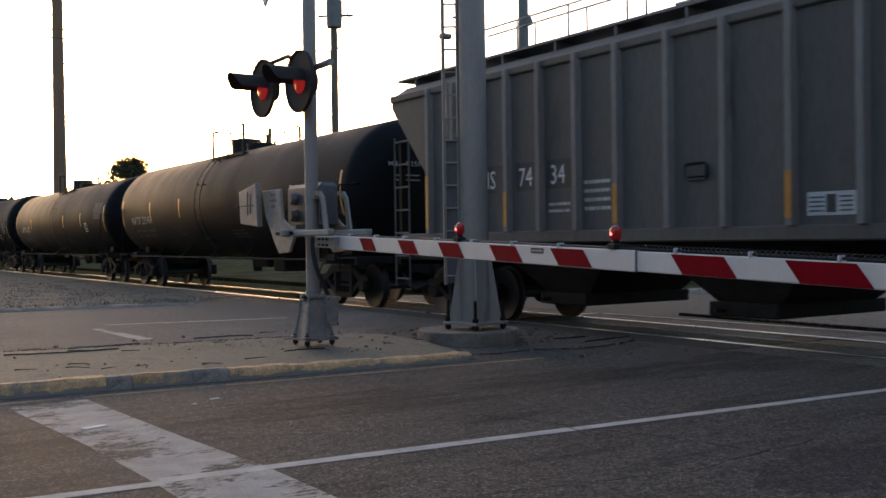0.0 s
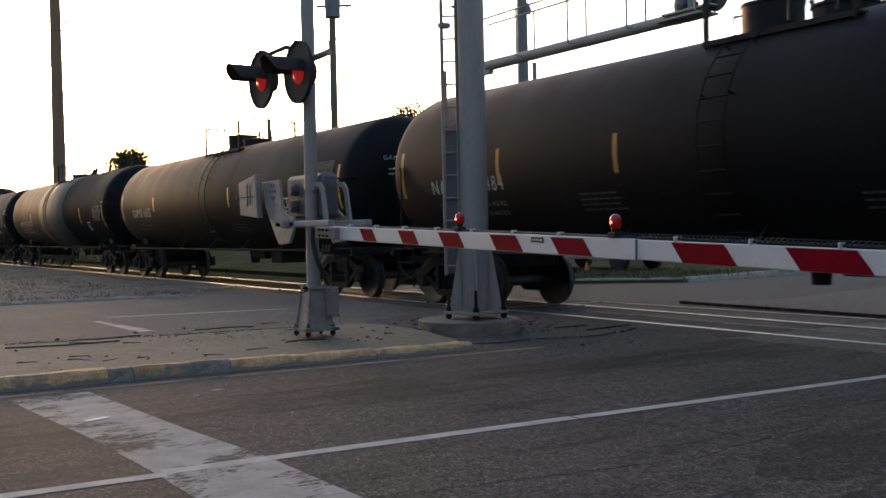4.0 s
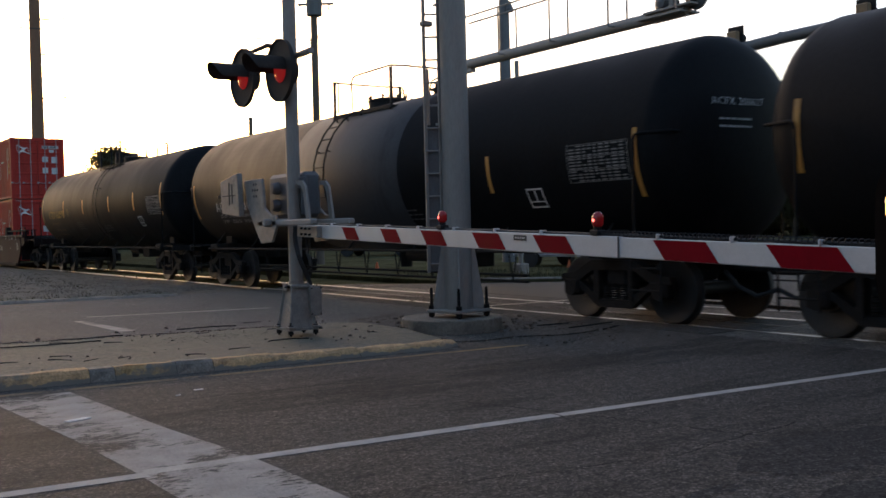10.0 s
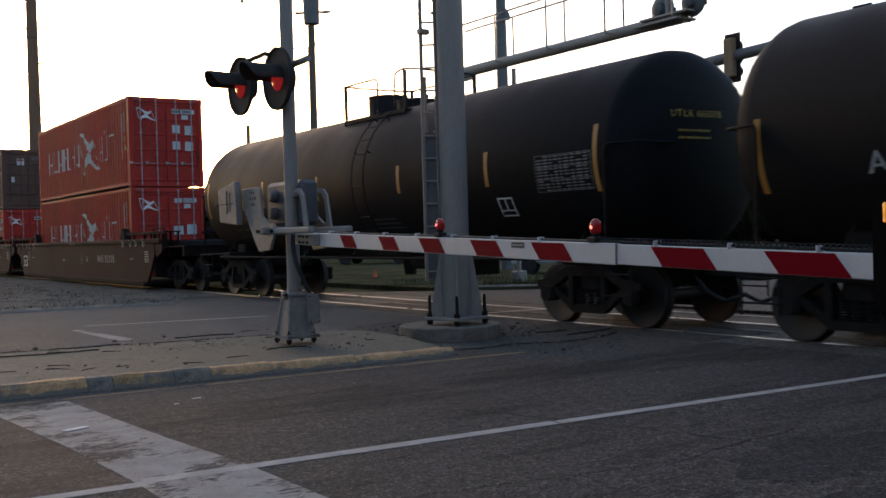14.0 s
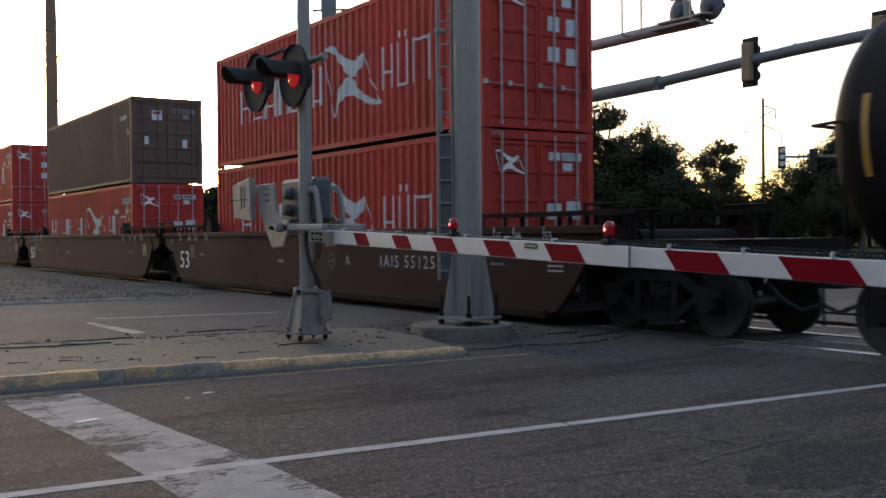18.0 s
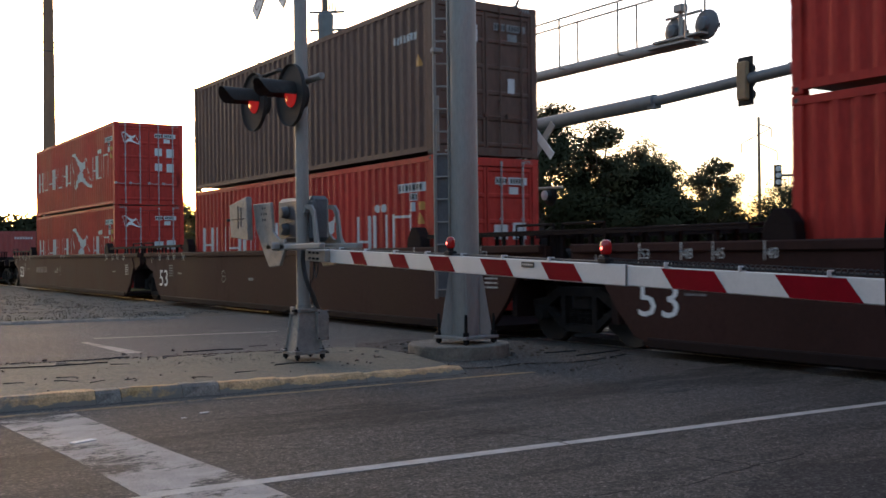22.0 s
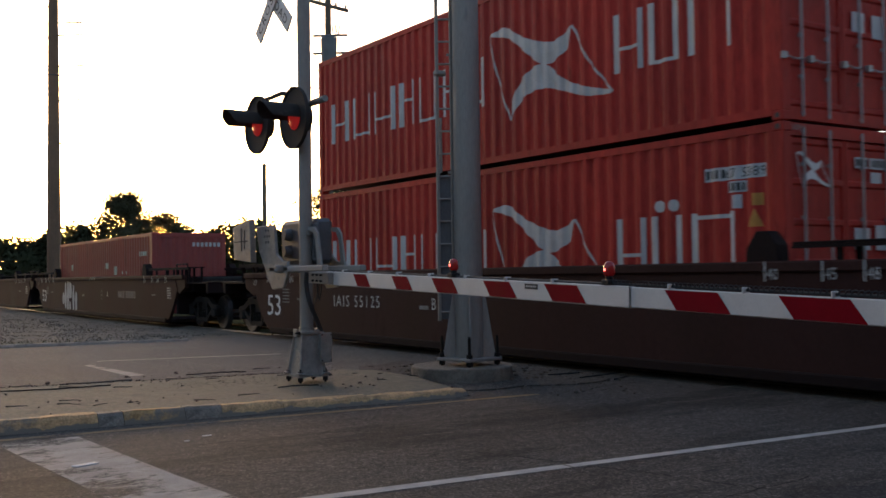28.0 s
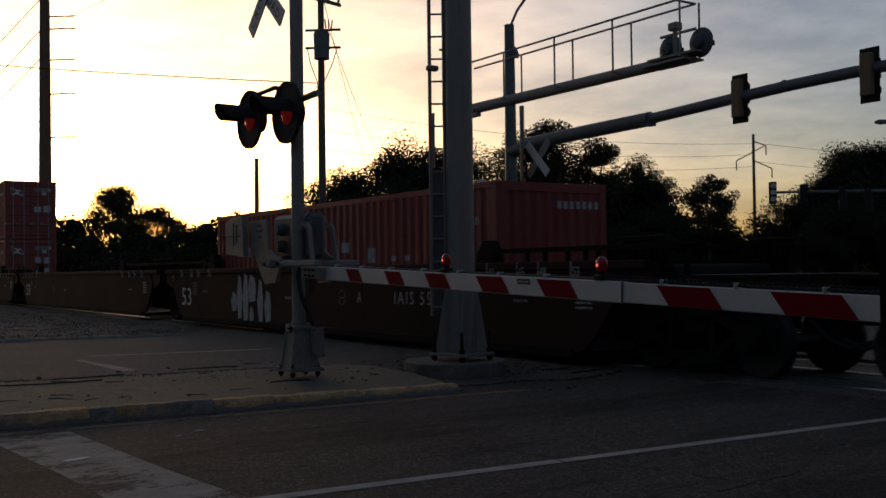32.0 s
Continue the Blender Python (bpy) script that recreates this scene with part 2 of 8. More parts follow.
RED_DARK = material("faded dark red container paint", (0.24, 0.035, 0.028), 0.6, 0, 0.15, 0.8, 30, 0.05, (0.15, 0.025, 0.02), 0.6, 0.9, stretch=(1, 1, 0.25))
BROWN = material("brown container paint", (0.100, 0.056, 0.042), 0.65, 0, 0.2, 0.8, 30, 0.05, (0.062, 0.038, 0.032), 0.58, 1.6, stretch=(1, 1, 0.2), spec=0.2, mid=0.1)
STEEL_BAR = material("zinc door bars", (0.30, 0.29, 0.29), 0.5, 0.5, 0.15, 4, 40, 0.05)
CONTAINER_WHITE = material("chalky white container paint", (0.50, 0.48, 0.45), 0.8, 0, 0.15, 2, 60, 0.03)
WHITE_PAINT = material("white stencil paint", (0.62, 0.62, 0.60), 0.7, 0, 0.12, 3, 60, 0.03)
FADED_WHITE = material("faded white stencil", (0.38, 0.38, 0.365), 0.75, 0, 0.25, 6, 60, 0.03, (0.08, 0.08, 0.08), 0.6, 9)
DIM_WHITE = material("thin faded white print", (0.16, 0.16, 0.155), 0.8, 0, 0.3, 6, 60, 0.03)
GHOST_WHITE = material("nearly worn off white print", (0.055, 0.054, 0.052), 0.85, 0, 0.4, 6, 60, 0.02)
TAR = road_surface("tar stained asphalt", (0.036, 0.034, 0.032), 0.6)
YELLOW_TAPE = material("yellow reflective tape", (0.40, 0.18, 0.028), 0.5, 0, 0.15, 5, 60, 0.02)
YELLOW_STENCIL = material("yellow stencil paint", (0.37, 0.235, 0.04), 0.7, 0, 0.2, 6, 60, 0.02)
OLD_YELLOW = material("worn yellow print", (0.16, 0.115, 0.035), 0.75, 0, 0.3, 6, 60, 0.02)
LABEL_GREY = material("pale data label", (0.42, 0.43, 0.43), 0.6, 0, 0.1, 6, 60, 0.02)
STICKER = material("black label backing", (0.03, 0.03, 0.03), 0.6, 0, 0.2, 6, 60, 0.02)
ARM_WHITE = material("white retroreflective sheeting", (0.55, 0.53, 0.50), 0.5, 0, 0.06, 4, 60, 0.02, (0.36, 0.36, 0.36), 0.63, 5)
ARM_RED = material("red retroreflective sheeting", (0.21, 0.003, 0.010), 0.6, 0, 0.1, 4, 60, 0.02, (0.16, 0.004, 0.010), 0.62, 5, spec=0.03)
LENS_RED = glow("lit red signal lens", (1.0, 0.04, 0.04), 0.035)
LAMP_RED = glow("lit red gate lamp", (1.0, 0.02, 0.03), 0.006, (0.20, 0.012, 0.012))
LAMP_HOT = glow("glowing lamp core", (1.0, 0.12, 0.10), 1.0)
AMBER = glow("amber repeater", (1.0, 0.45, 0.08), 0.08, (0.5, 0.2, 0.02))
WOOD_POLE = material("weathered pole wood", (0.10, 0.075, 0.055), 0.9, 0, 0.3, 3, 30, 0.3, stretch=(1, 1, 0.15))
RUST_POLE = material("rust brown steel pole", (0.16, 0.085, 0.05), 0.75, 0.2, 0.25, 2, 30, 0.1, stretch=(1, 1, 0.2))
BARK = material("bark", (0.07, 0.055, 0.042), 0.95, 0, 0.3, 4, 30, 0.5)
# darker and lighter leaf greens: dusk and sunlight are put into the base colours
LEAF = material("dusky leaves", (0.042, 0.045, 0.026), 0.95, 0, 0.25, 0.6, 8, 0.0, spec=0.0)
LEAF_LIT = material("sunlit leaves", (0.056, 0.053, 0.030), 0.95, 0, 0.25, 0.6, 8, 0.0, spec=0.0)
CABLE = material("black cable", (0.02, 0.02, 0.02), 0.6, 0, 0.1, 5, 50, 0.0)
RUBBER = material("black rubber", (0.015, 0.015, 0.015), 0.8, 0, 0.2, 8, 50, 0.1)
PLASTIC = material("black mirror plastic", (0.004, 0.004, 0.0045), 1.0, 0, 0.2, 8, 80, 0.0, spec=0.0)
BRICK_DARK = material("dark brick", (0.10, 0.06, 0.045), 0.9, 0, 0.3, 1.5, 20, 0.3)
CAR_WHITE = material("white car paint", (0.50, 0.51, 0.52), 0.3, 0, 0.04, 2, 50, 0.0)
CAR_DARK = material("dark car paint", (0.05, 0.055, 0.06), 0.3, 0.2, 0.05, 2, 50, 0.0)
GLASS = clear_glass("tinted glass")
ORANGE = material("orange cone plastic", (0.62, 0.12, 0.03), 0.6, 0, 0.1, 6, 50, 0.02)

# ------------------------------------------------------------------ mesh helpers
def link(name, bm, mat, parent=None, label="", smooth=False, at=None):
    me = bpy.data.meshes.new(name)
    bm.normal_update()
    bm.to_mesh(me)
    bm.free()
    for m in (mat if isinstance(mat, (list, tuple)) else [mat]):
        me.materials.append(m)
    if smooth:
        me.shade_auto_smooth(angle=radians(40)) if hasattr(me, "shade_auto_smooth") else None
        for p in me.polygons:
            p.use_smooth = True
        if smooth == "edges":
            me.set_sharp_from_angle(angle=radians(35))
    ob = new(name, me)
    if parent is not None:
        ob.parent = parent
    if at is not None:
        ob.matrix_basis = at
    if label:
        ob["label"] = label
    return ob


def part(name, bm, mat, parent, label="", smooth=False, at=None):
    return link(name, bm, mat, parent, label, smooth, at)


def share(ob, m, parent=None):
    """Another object on the same mesh."""
    o = new(ob.name.split(".")[0], ob.data)
    o.parent = parent if parent is not None else ob.parent
    o.matrix_basis = m
    if "label" in ob:
        o["label"] = ob["label"]
    return o


def thing(name, m, label, category, group=""):
    e = new(name)
    e.empty_display_size = 0.2
    e.matrix_basis = m
    return tagged(e, label, category, group)


def setting(ob, label="", category=""):
    return tagged(ob, label, category, kind="structure")


def B():
    return bmesh.new()


def box(bm, x0, x1, y0, y1, z0, z1, m=None, bevel=0.0):
    vs = [bm.verts.new((x, y, z)) for x in (x0, x1) for y in (y0, y1) for z in (z0, z1)]
    fs = [bm.faces.new([vs[i] for i in f]) for f in ((0, 1, 3, 2), (4, 6, 7, 5), (0, 4, 5, 1), (2, 3, 7, 6), (0, 2, 6, 4), (1, 5, 7, 3))]
    if bevel:
        es = list({e for f in fs for e in f.edges})
        r = bmesh.ops.bevel(bm, geom=es, offset=bevel, segments=1, affect="EDGES", profile=0.5)
        vs = list({v for v in r["verts"]})
    if m is not None:
        for v in vs:
            v.co = m @ v.co
    return vs


def tube(bm, p, q, r, r2=None, n=12, caps=True):
    p, q = Vector(p), Vector(q)
    r2 = r if r2 is None else r2
    rot = (q - p).to_track_quat("Z", "Y")
    a = [bm.verts.new(p + rot @ Vector((r * math.cos(2 * math.pi * i / n), r * math.sin(2 * math.pi * i / n), 0))) for i in range(n)]
    b = [bm.verts.new(q + rot @ Vector((r2 * math.cos(2 * math.pi * i / n), r2 * math.sin(2 * math.pi * i / n), 0))) for i in range(n)]
    for i in range(n):
        bm.faces.new((a[i], a[(i + 1) % n], b[(i + 1) % n], b[i]))
    if caps:
        bm.faces.new(a[::-1])
        bm.faces.new(b)


def bent(bm, pts, r, n=8):
    """One continuous round bar along points."""
    pts = [Vector(p) for p in pts]
    d = (pts[1] - pts[0]).normalized()
    u = d.orthogonal().normalized()
    prev = None
    for i, p in enumerate(pts):
        t = (pts[min(i + 1, len(pts) - 1)] - pts[max(i - 1, 0)]).normalized()
        u = d.rotation_difference(t) @ u
        d = t
        w = d.cross(u)
        ring = [bm.verts.new(p + (u * math.cos(2 * math.pi * k / n) + w * math.sin(2 * math.pi * k / n)) * r) for k in range(n)]
        if prev:
            for k in range(n):
                bm.faces.new((prev[k], prev[(k + 1) % n], ring[(k + 1) % n], ring[k]))
        else:
            bm.faces.new(ring[::-1])
        prev = ring
    bm.faces.new(prev)


def loft(bm, pts, radii, n=12):
    """A round bar through points that lie in one upright plane along y, with a radius at each."""
    rings = []
    for (x, y, z), r in zip(pts, radii):
        rings.append([bm.verts.new((x + r * math.cos(2 * math.pi * k / n), y, z + r * math.sin(2 * math.pi * k / n))) for k in range(n)])
    for a, b in zip(rings, rings[1:]):
        for k in range(n):
            bm.faces.new((a[k], a[(k + 1) % n], b[(k + 1) % n], b[k]))
    bm.faces.new(rings[0])
    bm.faces.new(rings[-1][::-1])
    bmesh.ops.recalc_face_normals(bm, faces=bm.faces)


def lathe(bm, prof, n=32, axis="y", m=None):
    """Turns a profile of (along, radius) round an axis."""
    rings = []
    for a, r in prof:
        ring = []
        for i in range(n):
            c, s = math.cos(2 * math.pi * i / n) * r, math.sin(2 * math.pi * i / n) * r
            v = Vector((c, a, s)) if axis == "y" else Vector((a, c, s)) if axis == "x" else Vector((c, s, a))
            ring.append(bm.verts.new(m @ v if m is not None else v))
        rings.append(ring)
    for p, q in zip(rings, rings[1:]):
        for i in range(n):
            bm.faces.new((p[i], q[i], q[(i + 1) % n], p[(i + 1) % n]))
    bm.faces.new(rings[0])
    bm.faces.new(rings[-1][::-1])
    bmesh.ops.recalc_face_normals(bm, faces=bm.faces)


def prism(bm, poly, a0, a1, axis="x"):
    """A polygon of two coordinates, extruded along an axis."""
    def place(u, v, a):
        return (a, u, v) if axis == "x" else (u, a, v) if axis == "y" else (u, v, a)
    lo = [bm.verts.new(place(u, v, a0)) for u, v in poly]
    hi = [bm.verts.new(place(u, v, a1)) for u, v in poly]
    n = len(poly)
    for i in range(n):
        bm.faces.new((lo[i], lo[(i + 1) % n], hi[(i + 1) % n], hi[i]))
    bm.faces.new(lo[::-1])
    bm.faces.new(hi)
    bmesh.ops.recalc_face_normals(bm, faces=bm.faces)


def sheet(bm, poly, z):
    bm.faces.new([bm.verts.new((x, y, z)) for x, y in poly])


def lettering(text, size, squeeze=1.0, space=1.0, width=None):
    """A bmesh of flat letters: x to the right, y up, starting at the origin."""
    cu = bpy.data.curves.new("text", "FONT")
    cu.body, cu.size, cu.resolution_u, cu.space_character = text, size, 2, space
    ob = bpy.data.objects.new("text", cu)
    me = bpy.data.meshes.new_from_object(ob)
    bm = B()
    bm.from_mesh(me)
    bpy.data.objects.remove(ob)
    bpy.data.curves.remove(cu)
    bpy.data.meshes.remove(me)
    if width:
        squeeze = width / max(v.co.x for v in bm.verts)
    for v in bm.verts:
        v.co.x *= squeeze
    return bm


def bars_of(bm, x, y, w, h, rows=3, cols=8, seed=1):
    """Unreadable print: rows of short bars."""
    rnd = random.Random(seed)
    rh = h / rows
    for r in range(rows):
        a = x
        while a < x + w:
            b = min(a + w / cols * rnd.uniform(0.5, 1.2), x + w)
            quad2(bm, a, y + r * rh + rh * 0.2, b - w * 0.03, y + r * rh + rh * 0.6)
            a = b


def quad2(bm, x0, y0, x1, y1):
    bm.faces.new([bm.verts.new(p) for p in ((x0, y0, 0), (x1, y0, 0), (x1, y1, 0), (x0, y1, 0))])


def on_side(bm, x, y0, z0):
    """Lays flat lettering on a wall that faces the road: text runs toward -y."""
    for v in bm.verts:
        v.co = Vector((x, y0 - v.co.x, z0 + v.co.y))
    return bm


def on_end(bm, y, x0, z0):
    """Lays flat lettering on an end wall that faces -y."""
    for v in bm.verts:
        v.co = Vector((x0 + v.co.x, y, z0 + v.co.y))
    return bm


def on_tank(bm, r, zc, y0, z0):
    """Wraps flat lettering round a tank's near side."""
    ang = math.asin(max(-1, min(1, (z0 - zc) / r)))
    for e in range(3):
        long = [ed for ed in bm.edges if abs(ed.verts[0].co.y - ed.verts[1].co.y) > 0.12]
        if not long:
            break
        bmesh.ops.subdivide_edges(bm, edges=long, cuts=1, use_grid_fill=True)
    for v in bm.verts:
        f = ang + v.co.y / r
        v.co = Vector((-r * math.cos(f), y0 - v.co.x, zc + r * math.sin(f)))
    return bm

# ------------------------------------------------------------------ ground and roads
TRACK = 11.2                     # x of the track's middle
bm = B()
sheet(bm, [(-900, -900), (1500, -900), (1500, 1800), (-900, 1800)], -0.06)
setting(link("ground", bm, GRASS), "rough dry grass and earth round the crossing", "ground")

bm = B()
box(bm, -80, 9.75, -9.0, 12.3, -0.25, 0.0)
setting(link("road", bm, ASPHALT), "dark worn asphalt of the road before the crossing", "road")
bm = B()
box(bm, -80, 9.75, 12.3, 22.9, -0.25, 0.0)
setting(link("road", bm, ASPHALT_OLD), "paler asphalt of the carriageway beyond the median", "road")
bm = B()
prism(bm, [(12.7, -14.0), (140, -30), (140, 16), (60, 19), (18.4, 17.4), (14.4, 21.0), (12.7, 23.0)], -0.25, -0.002, "z")
setting(link("road", bm, ASPHALT_FAR), "dusty old asphalt beyond the track", "road")

# gravel between road and track on the far side of the road
bm = B()
N = 46
rnd = random.Random(4)
grid = [[bm.verts.new((2.0 + (8.3 * i / N) - (2.0 + 8.3 * i / N > 99), 22.3 + 60 * (j / N) ** 1.6, -0.02 + 0.05 * noise.noise((i * 0.4, j * 0.4, 0)))) for j in range(N + 1)] for i in range(N + 1)]
for i in range(N):
    for j in range(N):
        bm.faces.new((grid[i][j], grid[i + 1][j], grid[i + 1][j + 1], grid[i][j + 1]))
setting(link("gravel_verge", bm, GRAVEL, smooth=True), "grey gravel verge beside the track", "gravel")


def scatter(name, mat, label, category, spots):
    """Many rough five-sided stones joined as one stuff object; spots are (x, y, z, size)."""
    rs = random.Random(len(name) * 7 + len(spots))
    vs, fs = [], []
    for x, y, z, s in spots:
        k = len(vs)
        a0 = rs.uniform(0, 6)
        for lev, rad in ((0.0, 1.0), (0.55, 0.85)):
            for i in range(5):
                a = a0 + 2 * math.pi * i / 5
                q = s * rad * rs.uniform(0.7, 1.2)
                vs.append((x + q * math.cos(a), y + q * math.sin(a), z + s * lev * rs.uniform(0.8, 1.2)))
        vs.append((x + rs.uniform(-.2, .2) * s, y, z + s * 0.95))
        for i in range(5):
            j = (i + 1) % 5
            fs.append((k + i, k + j, k + 5 + j, k + 5 + i))
            fs.append((k + 5 + i, k + 5 + j, k + 10))
    me = bpy.data.meshes.new(name)
    me.from_pydata(vs, [], fs)
    me.materials.append(mat)
    return tagged(new(name, me), label, category, kind="stuff")


rs = random.Random(9)
spots = []
for i in range(7000):
    y = 22.9 + 30 * rs.random() ** 1.8
    x = rs.uniform(2.2, 9.6)
    if y < 23.4 - 0.16 * (x - 4.3) or (x < 6 and noise.noise((x * 0.5, y * 0.35, 2)) > 0.12):
        continue
    spots.append((x, y, -0.02 + 0.05 * noise.noise((x, y, 0)), rs.uniform(0.010, 0.030)))
scatter("verge_stones", STONE, "coarse grey gravel stones beside the track", "gravel", spots)
vs, fs = [], []
for i in range(4200):
    y = 23.4 + 26 * rs.random() ** 1.5
    x = rs.uniform(1.5, 8.2)
    if noise.noise((x * 0.5, y * 0.35, 2)) < 0.10:
        continue
    a, h, k = rs.uniform(0, 6.3), rs.uniform(0.02, 0.08), len(vs)
    dx, dy, lean = 0.008 * math.cos(a), 0.008 * math.sin(a), rs.uniform(-0.05, 0.05)
    vs += [(x - dx, y - dy, -0.03), (x + dx, y + dy, -0.03), (x + lean, y + lean * 0.5, h)]
    fs.append((k, k + 1, k + 2))
me = bpy.data.meshes.new("verge_grass")
me.from_pydata(vs, [], fs)
me.materials.append(TUFT)
tagged(new("verge_grass", me), "tufts of dull grass in the gravel", "grass", kind="stuff")

# track bed, crossing surface, rails
bm = B()
for y0, y1 in ((23.2, 260.0), (-160.0, -6.0)):
    prism(bm, [(TRACK - 2.6, -0.24), (TRACK - 1.7, -0.10), (TRACK + 1.7, -0.10), (TRACK + 2.6, -0.24)], y0, y1, "y")
setting(link("track_bed", bm, GRAVEL), "ballast bed of the railway track", "track bed")
track = thing("railway_track", pose(0, 0, 0), "steel rails set into the crossing surface", "railway track")
for x in (TRACK - 0.755, TRACK + 0.755):
    bm = B()
    prism(bm, [(x - 0.037, -0.03), (x - 0.037, -0.006), (x - 0.026, 0.006), (x + 0.026, 0.006), (x + 0.037, -0.006), (x + 0.037, -0.03)], -150, 250, "y")
    part("rail_head", bm, RAIL, track, "polished steel rail head")
    bm = B()
    prism(bm, [(x - 0.07, -0.16), (x - 0.07, -0.145), (x - 0.009, -0.12), (x - 0.009, -0.03), (x + 0.009, -0.03), (x + 0.009, -0.12), (x + 0.07, -0.145), (x + 0.07, -0.16)], -150, 250, "y")
    part("rail_web", bm, RAIL_RUST, track, "rusty rail web and foot")
bm = B()
box(bm, -1.3, 1.3, -0.115, 0.115, -0.2, -0.088, bevel=0.01)
tie = part("sleeper", bm, WOOD_POLE, track, "dark timber sleeper")
tie.matrix_basis = pose(TRACK, 23.6, 0)
for i in range(1, 120):
    share(tie, pose(TRACK, 23.6 + 0.55 * i, 0))
# crossing panels between and beside the rails, with flangeways
xs = ((9.76, TRACK - 0.755 - 0.05, 0.0), (TRACK - 0.755 + 0.11, TRACK - 0.02, -0.004), (TRACK + 0.02, TRACK + 0.755 - 0.11, -0.004), (TRACK + 0.755 + 0.05, 12.69, -0.002))
for a, b, z in xs:
    for k in range(12):
        bm = B()
        y0 = -6.0 + 2.44 * k
        box(bm, a, b, y0 + 0.008, y0 + 2.432, -0.22, z + rnd.uniform(-0.004, 0.004), bevel=0.012)
        o = part("crossing_panel", bm, PANEL if k % 5 else PANEL_PALE, track, "worn concrete crossing panel")

for x in (TRACK - 0.755 - 0.055, TRACK - 0.755 + 0.105, TRACK - 0.024, TRACK + 0.024, TRACK + 0.755 - 0.105, TRACK + 0.755 + 0.055):
    bm = B()
    box(bm, x - 0.009, x + 0.009, -6.0, 23.2, -0.06, 0.0035)
    part("panel_edge", bm, EDGE_STEEL, track, "worn steel edge of the crossing panels")

# median island: kerb pieces and dusty top
def kerb_profile(h=0.11):
    return [(-0.02, -0.1), (0.0, 0.0), (0.05, h * 0.75), (0.085, h), (0.24, h), (0.24, -0.1)]


def kerb_y(x):
    return 9.88 - 0.055 * (x - 4.0)


bm = B()
poly = []
for i in range(15):
    x = -40 + 46.0 * i / 14
    poly.append((x, kerb_y(x) + 0.22))
poly += [(6.5, kerb_y(6.5) + 0.2), (6.8, 10.15), (6.95, 11.2), (7.0, 12.4), (6.7, 12.75)]
poly += [(x, 12.85 + 0.012 * (6 - x) ** 2 + 0.12 * (6 - x)) for x in (6.0, 5.0, 4.0, 3.0, 1.5, 0.0, -3, -10)] + [(-40, 18.0)]
prism(bm, poly, -0.1, 0.105, "z")
for v in bm.verts:                                       # the top falls a little to the nose and the near kerb
    if v.co.z > 0 and v.co.y < 10.6 and v.co.x > -20:
        v.co.z = 0.10 - 0.028 * min(max((v.co.x - 2.5) / 3.5, 0), 1)
setting(link("median_top", bm, DIRT), "dusty concrete and dirt top of the median island", "median island")

def kerb_run(p, q, mat, label, n=1, h=0.11):
    """Kerb pieces from p to q, the road on the right hand."""
    p, q = Vector((*p, 0)), Vector((*q, 0))
    d = (q - p) / n
    for i in range(n):
        a = p + d * i
        L = d.length - 0.006
        bm = B()
        prism(bm, kerb_profile(h), 0, L, "x")
        bmesh.ops.subdivide_edges(bm, edges=[e for e in bm.edges if abs(e.verts[0].co.x - e.verts[1].co.x) > 0.3], cuts=10, use_grid_fill=True)
        for v in bm.verts:
            if v.co.z > 0.02 and 0.01 < v.co.x < L - 0.01:
                v.co += Vector((0, 1, 1)) * 0.018 * noise.noise((a.x + v.co.x * 5, v.co.y * 9, v.co.z * 9 + i))
        ob = link("kerb", bm, mat, None)
        ob.matrix_basis = Matrix.Translation(a) @ Matrix.Rotation(math.atan2(d.y, d.x), 4, "Z")
        setting(ob, label, "kerb")


for x0, x1, mat, label, n, h in ((-14.0, 0.7, KERB, "bare grey concrete kerb", 6, 0.125), (0.7, 2.62, KERB_YELLOW, "kerb with chipped yellow paint", 1, 0.125),
                                 (2.62, 2.86, KERB, "bare grey concrete kerb", 1, 0.12), (2.86, 3.46, KERB_FLAKED, "kerb with most of its yellow paint gone", 1, 0.12),
                                 (3.46, 3.84, KERB, "bare grey concrete kerb", 1, 0.12), (3.84, 4.5, KERB_YELLOW, "kerb with chipped yellow paint", 1, 0.11),
                                 (4.5, 5.5, KERB_YELLOW, "kerb with chipped yellow paint", 1, 0.095), (5.5, 6.60, KERB_YELLOW, "kerb with chipped yellow paint", 1, 0.08)):
    kerb_run((x0, kerb_y(x0)), (x1, kerb_y(x1)), mat, label, n, h)
kerb_run((6.60, kerb_y(6.60)), (6.88, 9.90), KERB_YELLOW, "rounded yellow nose of the kerb", 1, 0.07)

# earth and grit round the island's nose and the big signal base
bm = B()
ring = []
for i in range(40):
    a = 2 * math.pi * i / 40
    r = 1 + 0.5 * noise.noise((math.cos(a) * 2, math.sin(a) * 2, 3))
    ring.append((8.15 + 1.55 * r * math.cos(a), 12.0 + 2.0 * r * math.sin(a)))
prism(bm, ring, -0.05, 0.016, "z")
setting(link("dirt_apron", bm, GRIT), "grit and broken pavement round the signal base", "dirt")

# far side of the road: kerb and beyond
kerb_far = [((-6.0, 24.6), (4.33, 23.16)), ((4.33, 23.16), (7.9, 22.45))]
for p, q in kerb_far:
    kerb_run(p, q, KERB, "low dark kerb on the far side of the road", 3, 0.05)

# islands beyond the track
bm = B()
prism(bm, [(14.2, 21.2), (18.3, 17.5), (19.2, 17.7), (60, 24), (60, 70), (14.2, 70)], -0.1, 0.07, "z")
setting(link("grass_island", bm, GRASS), "grassy island beyond the track", "grass")
for p, q in (((14.2, 21.2), (18.3, 17.5)), ((18.5, 17.5), (40, 20.6))):
    kerb_run(p, q, KERB, "concrete kerb of the island beyond the track", 4)
bm = B()
